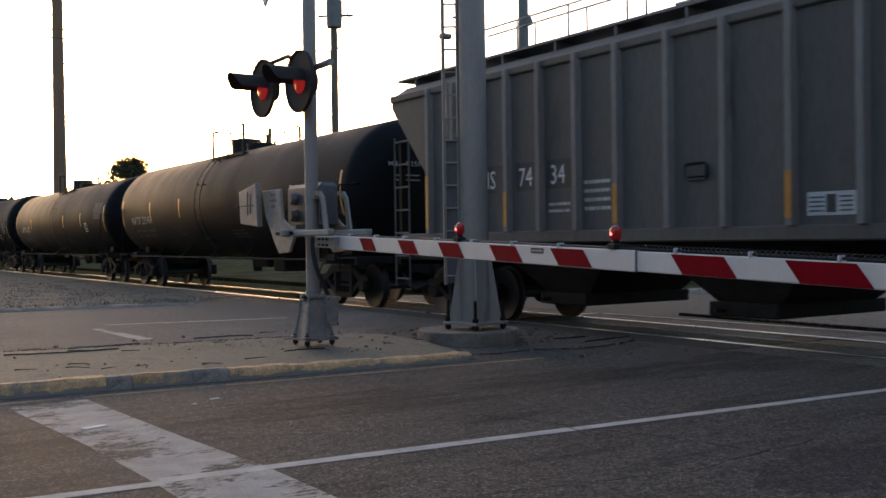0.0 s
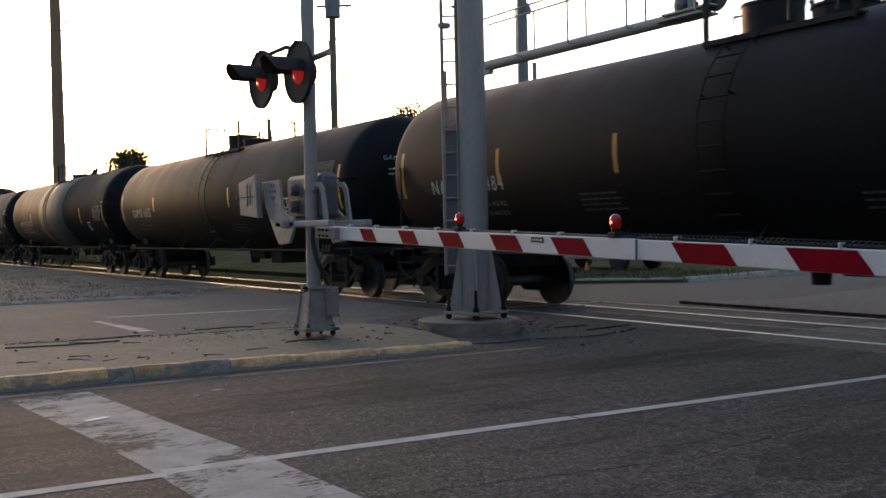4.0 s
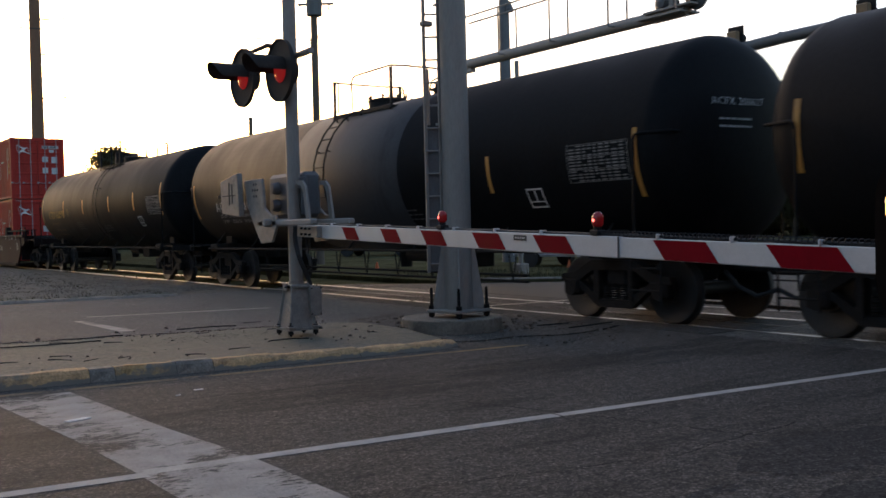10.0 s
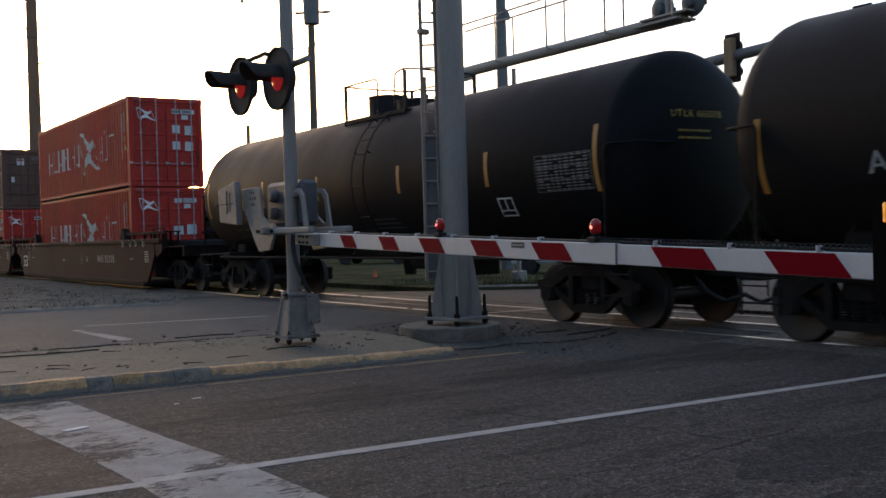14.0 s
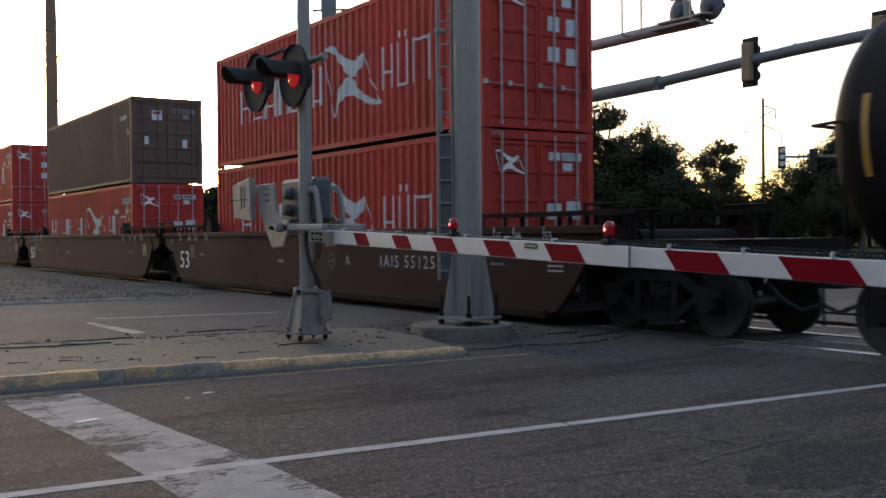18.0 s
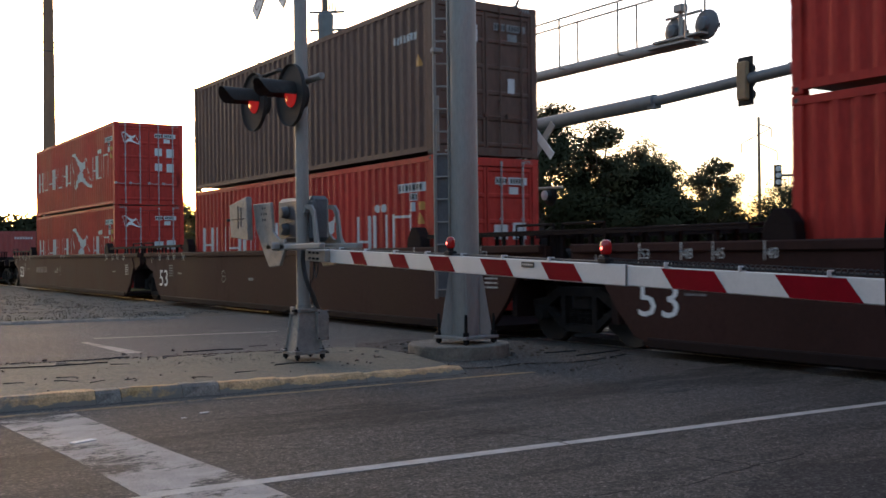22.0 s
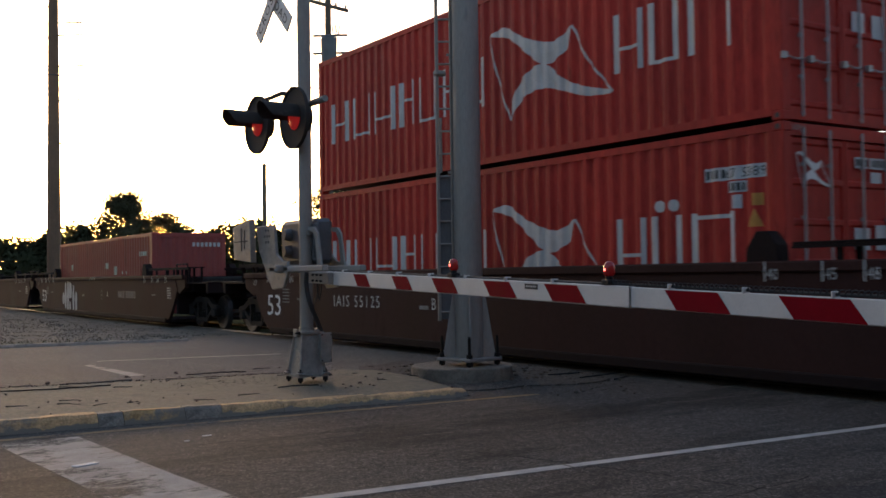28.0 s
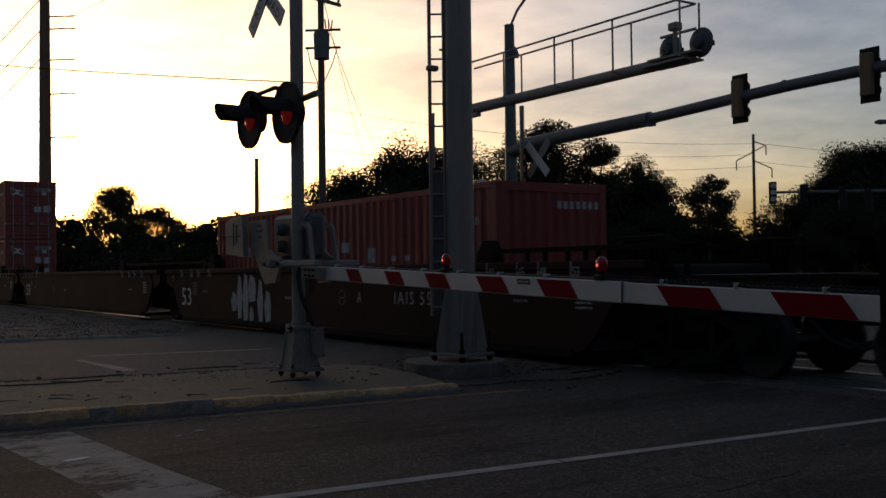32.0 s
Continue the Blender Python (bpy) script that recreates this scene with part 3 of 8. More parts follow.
prism(bm, [(13.4, 12.9), (14.5, 11.8), (18.3, 12.4), (40, 13.5), (40, 9.0), (14.0, 7.0), (13.2, 8.0)], -0.1, 0.05, "z")
setting(link("dirt_island", bm, GRIT), "bare dirt patch beyond the track", "dirt")

# ------------------------------------------------------------------ road markings (thin, 4 mm over the asphalt)
def stripe(name, pts, w, mat, label, z=0.004):
    """A painted line of width w along points."""
    bm = B()
    n = 40
    prev = None
    (x0, y0), (x1, y1) = pts
    d = Vector((x1 - x0, y1 - y0))
    side = Vector((-d.y, d.x)).normalized() * w / 2
    for i in range(n + 1):
        c = Vector((x0, y0)) + d * i / n
        e = 1 + 0.06 * noise.noise((c.x * 3, c.y * 3, 0))
        a, b = c + side * e, c - side * e
        row = (bm.verts.new((a.x, a.y, z)), bm.verts.new((b.x, b.y, z)))
        if prev:
            bm.faces.new((prev[0], prev[1], row[1], row[0]))
        prev = row
    bmesh.ops.recalc_face_normals(bm, faces=bm.faces)
    return setting(link(name, bm, mat), label, "road marking")


stripe("lane_line", [(-20.0, 7.43), (1.86, 5.90)], 0.125, LINE_WHITE, "worn white lane line")
stripe("lane_line", [(1.86, 5.965), (4.86, 5.752)], 0.13, LINE_WHITE, "worn white lane line")
stripe("lane_line", [(4.88, 5.745), (9.5, 5.412)], 0.115, LINE_WHITE, "worn white lane line")
stripe("edge_line", [(-20.0, 10.88), (7.5, 9.37)], 0.11, LINE_YELLOW, "faded yellow edge line along the kerb")
stripe("lane_line", [(4.7, 18.0), (7.8, 17.3)], 0.09, LINE_WHITE, "worn white lane line on the far carriageway")
stripe("lane_line", [(-16.0, 19.6), (2.0, 18.4)], 0.09, LINE_WHITE, "worn white lane line on the far carriageway")
bm = B()
sheet(bm, [(1.62, 9.5), (2.31, 9.5), (2.43, 7.15), (2.53, 6.0), (2.55, 3.2), (1.82, 3.2), (1.82, 6.05), (1.77, 7.4), (1.66, 8.9)], 0.003)
bmesh.ops.recalc_face_normals(bm, faces=bm.faces)
setting(link("stop_line", bm, XWALK_WHITE), "broad worn white stop line", "road marking")
bm = B()
sheet(bm, [(4.3, 17.3), (4.42, 17.3), (4.6, 14.9), (4.35, 14.9)], 0.003)
setting(link("stop_line", bm, XWALK_WHITE), "worn white stop line on the far carriageway", "road marking")

stripe("crossing_line", [(10.5, 14.42), (12.69, 14.24)], 0.10, LINE_WHITE, "worn white line across the track panels", 0.009)
stripe("edge_line", [(12.75, 14.2), (13.1, 8.0)], 0.08, LINE_WHITE, "worn white line beyond the track")
# cracks in the asphalt
def crack(pts, w, seed):
    bm = B()
    rr = random.Random(seed)
    line = []
    for (x0, y0), (x1, y1) in zip(pts, pts[1:]):
        for k in range(14):
            f = k / 14
            line.append(Vector((x0 + (x1 - x0) * f + rr.uniform(-0.03, 0.03), y0 + (y1 - y0) * f + rr.uniform(-0.03, 0.03))))
    prev = None
    for a, b in zip(line, line[1:]):
        s = Vector((-(b - a).y, (b - a).x)).normalized() * w * rr.uniform(0.3, 1.0)
        row = (bm.verts.new((*(a + s), 0.003)), bm.verts.new((*(a - s), 0.003)))
        if prev:
            bm.faces.new((prev[0], prev[1], row[1], row[0]))
        prev = row
    bmesh.ops.recalc_face_normals(bm, faces=bm.faces)
    setting(link("road_crack", bm, CRACK), "tarred crack in the asphalt", "crack")


crack([(4.7, 6.6), (5.0, 5.7), (5.2, 5.0), (5.4, 4.2)], 0.012, 1)
crack([(2.9, 8.4), (5.5, 8.1), (8.5, 7.9)], 0.010, 2)
crack([(2.6, 7.0), (3.9, 6.5), (5.6, 6.3)], 0.008, 3)
crack([(8.0, 9.2), (8.8, 9.6), (9.6, 9.5)], 0.016, 4)
crack([(8.0, 5.5), (8.5, 5.2), (9.4, 5.1)], 0.014, 5)
crack([(3.0, 4.6), (4.6, 4.3), (6.2, 4.5)], 0.008, 6)
# broad dark wheel tracks of oil and rubber: patches of sealing
def seal(cx, cy, rx, rys, seed):
    bm = B()
    sheet(bm, [(cx + rx * (1 + 0.35 * noise.noise((math.cos(a) * 3 + seed, math.sin(a) * 3, seed))) * math.cos(a), cy + rys * (1 + 0.45 * noise.noise((math.cos(a) * 4, math.sin(a) * 4 + seed, 1))) * math.sin(a)) for a in [2 * math.pi * i / 60 for i in range(60)]], 0.0025)
    setting(link("tar_patch", bm, TAR), "dark tar patch on the asphalt", "tar patch")


seal(5.55, 5.0, 0.10, 0.035, 1)
seal(5.5, 3.75, 0.95, 0.42, 9)
seal(4.75, 3.0, 0.5, 0.25, 12)
seal(4.1, 3.6, 0.22, 0.06, 8)
seal(4.9, 7.7, 0.35, 0.05, 2)
seal(5.8, 7.9, 0.55, 0.07, 3)
seal(6.9, 7.6, 0.40, 0.06, 4)
seal(4.2, 8.0, 0.30, 0.04, 5)
seal(7.6, 7.2, 0.30, 0.06, 6)

# scraps of litter, stones and twigs on island and road
spots = []
for i in range(900):
    if i < 260:
        x, y = rnd.uniform(-1, 7.0), rnd.uniform(10.3, 14.0)
        if noise.noise((x, y * 2, 5)) < 0.0:
            continue
    else:
        x, y = rnd.gauss(8.7, 0.8), rnd.gauss(11.6, 1.1)
        if x > 9.7 or y > 14:
            continue
    on = x < 6.6 and 10.4 < y < 14.1
    spots.append((x, y, 0.104 if on else 0.012, rnd.uniform(0.006, 0.020) if i % 12 else rnd.uniform(0.025, 0.045)))
scatter("loose_stones", BARK, "loose dark stones and grit on the median", "stones", spots)
bm = B()
for i in range(24):
    x, y, a = rnd.uniform(1, 7), rnd.uniform(10.5, 13.9), rnd.uniform(-0.4, 0.4)
    L, c_ = rnd.uniform(0.05, 0.30), rnd.uniform(-1.2, 1.2)
    way = [(x, y)]
    for j in range(5):                                   # each one a bent, broken line
        a += c_ * 0.25 + rnd.uniform(-0.35, 0.35)
        way.append((way[-1][0] + L / 5 * math.cos(a), way[-1][1] + L / 5 * math.sin(a)))
    for j in range(5):
        tube(bm, (*way[j], 0.112), (*way[j + 1], 0.112), 0.006 - 0.0007 * j, 0.0053 - 0.0007 * j, 5)
for x, y, L, a in ((9.0, 10.35, 0.9, 0.12), (8.9, 10.9, 0.5, -0.2), (9.2, 9.9, 0.4, 0.3)):
    tube(bm, (x, y, 0.02), (x + L * math.cos(a), y + L * math.sin(a), 0.03), 0.012, 0.008, 6)
for x0, y0, x1, y1 in ((2.2, 12.9, 3.5, 12.75), (3.1, 13.3, 3.9, 13.2), (4.7, 13.5, 5.5, 13.35), (5.0, 11.2, 5.5, 11.1)):
    pts = [(x0 + (x1 - x0) * k / 10, y0 + (y1 - y0) * k / 10 + 0.05 * math.sin(k * 0.5 + x0) + 0.02 * math.sin(k * 2.3 + y0), 0.11) for k in range(11)]
    for p, q in zip(pts, pts[1:]):
        tube(bm, p, q, 0.008, 0.008, 5)
tagged(link("twigs", bm, CRACK), "dry twigs and dark weeds in the median's joints", "twigs", kind="stuff")
# dark weedy joint where the island meets the far carriageway, and a trodden dirt patch
spots = [(x, 12.85 + 0.012 * (6 - x) ** 2 + 0.12 * (6 - x) + rnd.gauss(-0.05, 0.03), 0.104, rnd.uniform(0.006, 0.018)) for x in [rnd.uniform(-3, 6.6) for _ in range(720)]]
spots += [(rnd.gauss(4.7, 0.4), rnd.gauss(12.2, 0.25), 0.104, rnd.uniform(0.003, 0.007)) for _ in range(240)]
scatter("joint_debris", BARK, "dark leaf litter along the median's edge", "leaf litter", spots)
for x, y, s in ((3.25, 8.78, 0.045), (2.0, 8.0, 0.10), (3.0, 8.6, 0.025)):
    bm = B()
    box(bm, -s, s, -s * 0.35, s * 0.35, 0, 0.006, bevel=0.002)
    ob = link("paper_scrap", bm, WHITE_PAINT)
    ob.matrix_basis = pose(x, y, 0.005, 0, 0, 20 * s * 10)
    tagged(ob, "flattened pale scrap lying on the asphalt", "litter")

vs, fs = [], []
for i in range(6000):
    f = rnd.random()
    x, y = 14.3 + 4.2 * f + rnd.random() ** 2 * 6, 21.3 - 3.7 * f + rnd.random() ** 2 * 6
    if noise.noise((x * 0.7, y * 0.7, 4)) < -0.05:
        continue
    a, h, k = rnd.uniform(0, 6.3), rnd.uniform(0.05, 0.16) * (2.2 if x < 16.4 and y < 23.5 and noise.noise((x, y, 9)) > 0.1 else 1), len(vs)
    dx, dy, lean = 0.011 * math.cos(a), 0.011 * math.sin(a), rnd.uniform(-0.06, 0.06)
    vs += [(x - dx, y - dy, 0.06), (x + dx, y + dy, 0.06), (x + lean, y + lean * 0.5, 0.06 + h)]
    fs.append((k, k + 1, k + 2))
me = bpy.data.meshes.new("island_grass")
me.from_pydata(vs, [], fs)
me.materials.append(TUFT)
tagged(new("island_grass", me), "rough grass tufts on the island beyond the track", "grass", kind="stuff")

# ------------------------------------------------------------------ the train
SPEED = 4.6
MOVING = []                      # (thing, its place along the train at 19 s)
WHEELS = []


def vehicle(name, u, label, category, group=""):
    e = thing(name, pose(TRACK, u, 0), label, category, group)
    MOVING.append((e, u))
    return e


def make_wheelset():
    bm = B()
    prof = [(-0.86, 0.07), (-0.86, 0.10), (-0.80, 0.10), (-0.80, 0.15), (-0.775, 0.16), (-0.785, 0.36), (-0.80, 0.40), (-0.80, 0.445), (-0.79, 0.455),
            (-0.705, 0.462), (-0.70, 0.485), (-0.675, 0.485), (-0.67, 0.40), (-0.70, 0.35), (-0.70, 0.16), (-0.66, 0.11), (-0.62, 0.085)]
    prof = prof + [(-a, r) for a, r in reversed(prof)]
    lathe(bm, prof, 36, "x")
    # bearing end cap bolts and balance marks
    for s in (-1, 1):
        for k in range(3):
            a = 2 * math.pi * k / 3
            tube(bm, (s * 0.86, 0.055 * math.cos(a), 0.055 * math.sin(a)), (s * 0.885, 0.055 * math.cos(a), 0.055 * math.sin(a)), 0.016, n=6)
    me = bpy.data.meshes.new("wheelset")
    bm.normal_update()
    bm.to_mesh(me)
    bm.free()
    for p in me.polygons:
        p.use_smooth = True
    me.set_sharp_from_angle(angle=radians(35))
    me.materials.append(WHEEL_STEEL)
    return me


WHEELSET = make_wheelset()


def frame_mesh():
    """Cast side frames with bolster, springs and pedestals, wheelbase 1.78 m."""
    bm = B()
    for s in (-1, 1):
        x0, x1 = (0.93, 1.06) if s > 0 else (-1.06, -0.93)
        top = [(-1.12, 0.56), (-1.10, 0.66), (-0.80, 0.70), (-0.45, 0.88), (0.45, 0.88), (0.80, 0.70), (1.10, 0.66), (1.12, 0.56), (0.74, 0.56), (0.42, 0.74), (-0.42, 0.74), (-0.74, 0.56)]
        prism(bm, top, x0, x1, "x")
        low = [(-0.86, 0.58), (-0.34, 0.20), (0.34, 0.20), (0.86, 0.58), (0.72, 0.58), (0.28, 0.31), (-0.28, 0.31), (-0.72, 0.58)]
        prism(bm, low, x0 + 0.01, x1 - 0.01, "x")
        for a in (-0.40, 0.30):
            box(bm, x0, x1, a, a + 0.10, 0.28, 0.78)
        for a in (-0.89, 0.89):
            box(bm, x0 - 0.02, x1 + 0.02, a - 0.16, a + 0.16, 0.36, 0.60, bevel=0.03)
            tube(bm, (x0 - 0.03, a, 0.457), (x1 + 0.05, a, 0.457), 0.115, n=14)
    box(bm, -1.0, 1.0, -0.2, 0.2, 0.52, 0.78, bevel=0.03)
    tube(bm, (0, 0, 0.78), (0, 0, 0.92), 0.2, n=16)
    return bm


def spring_mesh():
    """One coil spring on its seat, the coil as one winding."""
    bm = B()
    box(bm, -0.06, 0.06, -0.082, 0.082, 0.285, 0.31)
    bent(bm, [(0.065 * math.cos(0.63 * k), 0.065 * math.sin(0.63 * k), 0.315 + 0.0034 * k) for k in range(66)], 0.012, 4)
    return bm


def lathe_ring(bm, x, y, z, R, r, n=10):
    rings = []
    for i in range(n):
        a = 2 * math.pi * i / n
        c = Vector((math.cos(a), math.sin(a), 0))
        rings.append([bm.verts.new(Vector((x, y, z)) + c * (R + r * math.cos(b)) + Vector((0, 0, r * math.sin(b)))) for b in (0, 1.57, 3.14, 4.71)])
    for i in range(n):
        p, q = rings[i], rings[(i + 1) % n]
        for k in range(4):
            bm.faces.new((p[k], q[k], q[(k + 1) % 4], p[(k + 1) % 4]))


def keep(bm, name, mat, smooth=False):
    me = bpy.data.meshes.new(name)
    bmesh.ops.recalc_face_normals(bm, faces=bm.faces)
    bm.to_mesh(me)
    bm.free()
    me.materials.append(mat)
    if smooth:
        for p in me.polygons:
            p.use_smooth = True
        me.set_sharp_from_angle(angle=radians(35))
    return me


FRAME, SPRINGS = keep(frame_mesh(), "truck", IRON), keep(spring_mesh(), "spring", IRON)


def truck(parent, y):
    t = new("truck", FRAME)
    t.parent = parent
    t.matrix_basis = pose(0, y, 0)
    t["label"] = "two-axle truck with dirty cast side frames"
    for x in (-0.99, 0.99):
        for q in (-0.17, 0.0, 0.17):
            s = new("spring", SPRINGS)
            s.parent = t
            s.matrix_basis = pose(x, q, 0)
    for a in (-0.89, 0.89):
        w = new("wheelset", WHEELSET)
        w.parent = t
        w.matrix_basis = pose(0, a, 0.462)
        WHEELS.append((w, a))
    return t


def coupler(parent, y, way):
    """Draft gear and knuckle, reaching from y to the pulling face."""
    bm = B()
    box(bm, -0.09, 0.09, min(y, y + way * 0.75), max(y, y + way * 0.75), 0.72, 0.92, bevel=0.02)
    box(bm, -0.17, 0.15, min(y + way * 0.62, y + way * 0.9), max(y + way * 0.62, y + way * 0.9), 0.68, 0.98, bevel=0.05)
    part("coupler", bm, IRON, parent, "rusty knuckle coupler")
    bm = B()
    bent(bm, [(-0.25, y, 0.72), (-0.28, y + way * 0.25, 0.52), (-0.27, y + way * 0.55, 0.40), (-0.22, y + way * 0.85, 0.50)], 0.03)
    part("brake_hose", bm, RUBBER, parent, "hanging black brake hose")


def ladder(bm, x, y0, y1, z0, z1, step=0.33, r=0.016):
    tube(bm, (x, y0, z0), (x, y0, z1), r, n=6)
    tube(bm, (x, y1, z0), (x, y1, z1), r, n=6)
    z = z0 + 0.15
    while z < z1 - 0.05:
        tube(bm, (x, y0, z), (x, y1, z), r * 0.9, n=6)
        z += step


def tank_car(u, half, trucks, straight, r, zc, py, number, mark_mat, grey=None, ladder_y=-0.6, bars=(), style=0, low=0.0):
    """half: to the coupling; straight: half of the cylinder; trucks: their offset."""
    car = vehicle("tank_car", u, "black tank car with %s stencilled mark and yellow tape" % ("yellow" if mark_mat is YELLOW_STENCIL else "white"), "tank car", "tank cars of the train")
    head = 0.62
    bm = B()
    prof = []
    for k in range(9):
        a = k / 8 * math.pi / 2
        prof.append((-straight - head * math.cos(a), max(r * math.sin(a) ** 0.78, 0.02)))
    if grey:
        prof += [(grey[0], r), (grey[0] + 0.02, r + 0.012), (grey[1] - 0.02, r + 0.012), (grey[1], r)]
    prof += [(straight + head * math.cos((8 - k) / 8 * math.pi / 2), max(r * math.sin((8 - k) / 8 * math.pi / 2) ** 0.78, 0.02)) for k in range(9)]
    lathe(bm, prof, 72, "y", Matrix.Translation((0, 0, zc)))
    shell = link("tank_shell", bm, [TANK_BLACK, TANK_GREY], car, "black painted cylindrical tank", smooth="edges")
    if grey:
        for p in shell.data.polygons:
            if grey[0] - 0.01 < p.center.y < grey[1] + 0.01 and len(p.vertices) == 4:
                p.material_index = 1
    # stub sills, bolsters and end platforms
    for s in (-1, 1):
        bm = B()
        box(bm, -0.25, 0.25, *sorted((s * (trucks - 1.6), s * (half - 0.85))), 0.74, 1.05, bevel=0.02)
        part("stub_sill", bm, IRON, car)
        bm = B()
        box(bm, -1.35, 1.35, s * trucks - 0.22, s * trucks + 0.22, 0.92, 1.12, bevel=0.02)
        for q in (-1, 1):
            box(bm, q * 0.85 - 0.08, q * 0.85 + 0.08, s * trucks - 0.2, s * trucks + 0.2, 1.08, zc - r * 0.72, bevel=0.02)
        part("bolster", bm, IRON, car)
        bm = B()
        ye = s * (half - 0.72)
        box(bm, -1.45, 1.45, ye - 0.05, ye + 0.05, 0.92, 1.08, bevel=0.015)
        box(bm, -1.45, -0.3, *sorted((ye, ye - s * 0.8)), 1.04, 1.07)
        box(bm, 0.3, 1.45, *sorted((ye, ye - s * 0.8)), 1.04, 1.07)
        part("end_platform", bm, IRON, car)
        for q in (-1.42, 1.42):
            bm = B()
            ladder(bm, q, ye - s * 0.75, ye - s * 0.2, 0.35, 1.15, 0.3)
            part("sill_steps", bm, IRON, car)
        bm = B()
        zt = zc + 0.55
        rail = [(-1.53, ye - s * 0.55, 1.05), (-1.53, ye - s * 0.55, zt - 0.55), (-1.53, ye - s * 0.52, zt - 0.47), (-1.52, ye - s * 0.46, zt - 0.45), (-1.40, ye - s * 0.04, zt - 0.45)]
        bent(bm, rail + [(-x, y, z) for x, y, z in rail[::-1]], 0.02)
        part("hand_rail", bm, TANK_BLACK, car, "bent pipe hand rail round the tank end")
        coupler(car, s * (half - 0.85), s)
        truck(car, s * trucks)
    # running pipe and brake gear below the belly
    bm = B()
    for x in (-1.38, 1.38):
        tube(bm, (x, -trucks - 0.3, 1.0), (x, trucks + 0.3, 1.0), 0.028, n=6)
        for k in range(7):
            y = -trucks + 2 * trucks * k / 6
            tube(bm, (x, y, 1.0), (x * 0.72, y, zc - r * 0.7), 0.018, n=6)
    part("side_pipe", bm, IRON, car, "thin pipe running along the belly")
    bm = B()
    tube(bm, (-0.2, -1.4, zc - r - 0.12), (-0.2, -0.5, zc - r - 0.12), 0.13, n=14)
    tube(bm, (0, 0.0, zc - r + 0.05), (0, 0.0, zc - r - 0.38), 0.16, 0.12, n=14)
    box(bm, -0.35, 0.35, -2.6, -1.9, zc - r - 0.34, zc - r + 0.05, bevel=0.03)
    tube(bm, (0.05, -trucks + 1.2, zc - r - 0.02), (0.05, trucks - 1.2, zc - r - 0.02), 0.022, n=6)
    part("outlet_and_brake_gear", bm, IRON, car, "bottom outlet valve and brake cylinder")
    # platform on top: a round valve housing, a bolted manway, boards and two railed ends
    zt = zc + r
    rear, ret, hoop, front = py
    if not grey:
        bm = B()
        tube(bm, (0, 0, zt - 0.12), (0, 0, zt + 0.32), 0.41, n=28)
        tube(bm, (0, 0, zt + 0.32), (0, 0, zt + 0.35), 0.425, n=28)
        housing = part("valve_housing", bm, BLACKMETAL, car, "round valve housing on the tank top", smooth="edges", at=pose(0, 0.70, 0))
        bm = B()
        bent(bm, [(-0.10, 0.40, zt + 0.26), (-0.10, 0.58, zt + 0.27), (-0.10, 0.60, zt + 0.18)], 0.016, 6)
        part("housing_latch", bm, BLACKMETAL, housing)
    bm = B()
    tube(bm, (0, 0, zt - 0.1), (0, 0, zt + 0.10), 0.40, n=24)
    lathe(bm, [(zt + 0.10, 0.43), (zt + 0.14, 0.41), (zt + 0.18, 0.22), (zt + 0.19, 0.01)], 24, "z")
    manway = part("manway", bm, BLACKMETAL, car, "low bolted manway on the tank top", at=pose(0, 0.6 if grey else -0.4, 0))
    bm = B()
    tube(bm, (0.40, 0, zt + 0.08), (0.40, 0, zt + 0.22), 0.022, n=6)
    tube(bm, (0.40, 0, zt + 0.17), (0.40, 0, zt + 0.20), 0.038, n=6)
    bolt = part("manway_bolt", bm, BLACKMETAL, manway)
    for k in range(1, 8):
        share(bolt, pose(0, 0, 0, 0, 0, 45 * k))
    bm = B()
    lathe(bm, [(zt - 0.05, 0.09), (zt + 0.10, 0.09), (zt + 0.11, 0.14), (zt + 0.16, 0.14), (zt + 0.17, 0.07), (zt + 0.24, 0.06), (zt + 0.25, 0.09), (zt + 0.29, 0.08), (zt + 0.30, 0.01)], 14, "z")
    part("safety_valve", bm, BLACKMETAL, car, at=pose(0.05, front - 0.35 if grey else rear - 0.25, 0))
    for x0, x1 in ((-0.84, -0.42), (0.42, 0.84)):
        bm = B()
        box(bm, x0, x1, front - 0.05, rear + 0.05, zt - 0.19, zt - 0.16)
        part("platform_board", bm, BLACKMETAL, car, "grated loading platform board")
    bm = B()
    prism(bm, [(rear + 0.05, zt - 0.22), (rear + 0.05, zt - 0.15), (front, zt - 0.15), (front, zt - 0.22)], -0.85, -0.82, "x")
    part("toe_board", bm, BLACKMETAL, car, "dark toe board of the platform")
    for x in (-0.80, 0.80):
        for y in (rear, (rear + front) / 2, front):
            bm = B()
            bent(bm, [(x, y, zt - 0.10), (x * 1.06, y, zt - 0.24), (x * 1.02, y - 0.05, zc + math.sqrt(r * r - (x * 1.02) ** 2) - 0.02)], 0.024, 6)
            part("platform_foot", bm, BLACKMETAL, car)
    hr = zt + 0.56
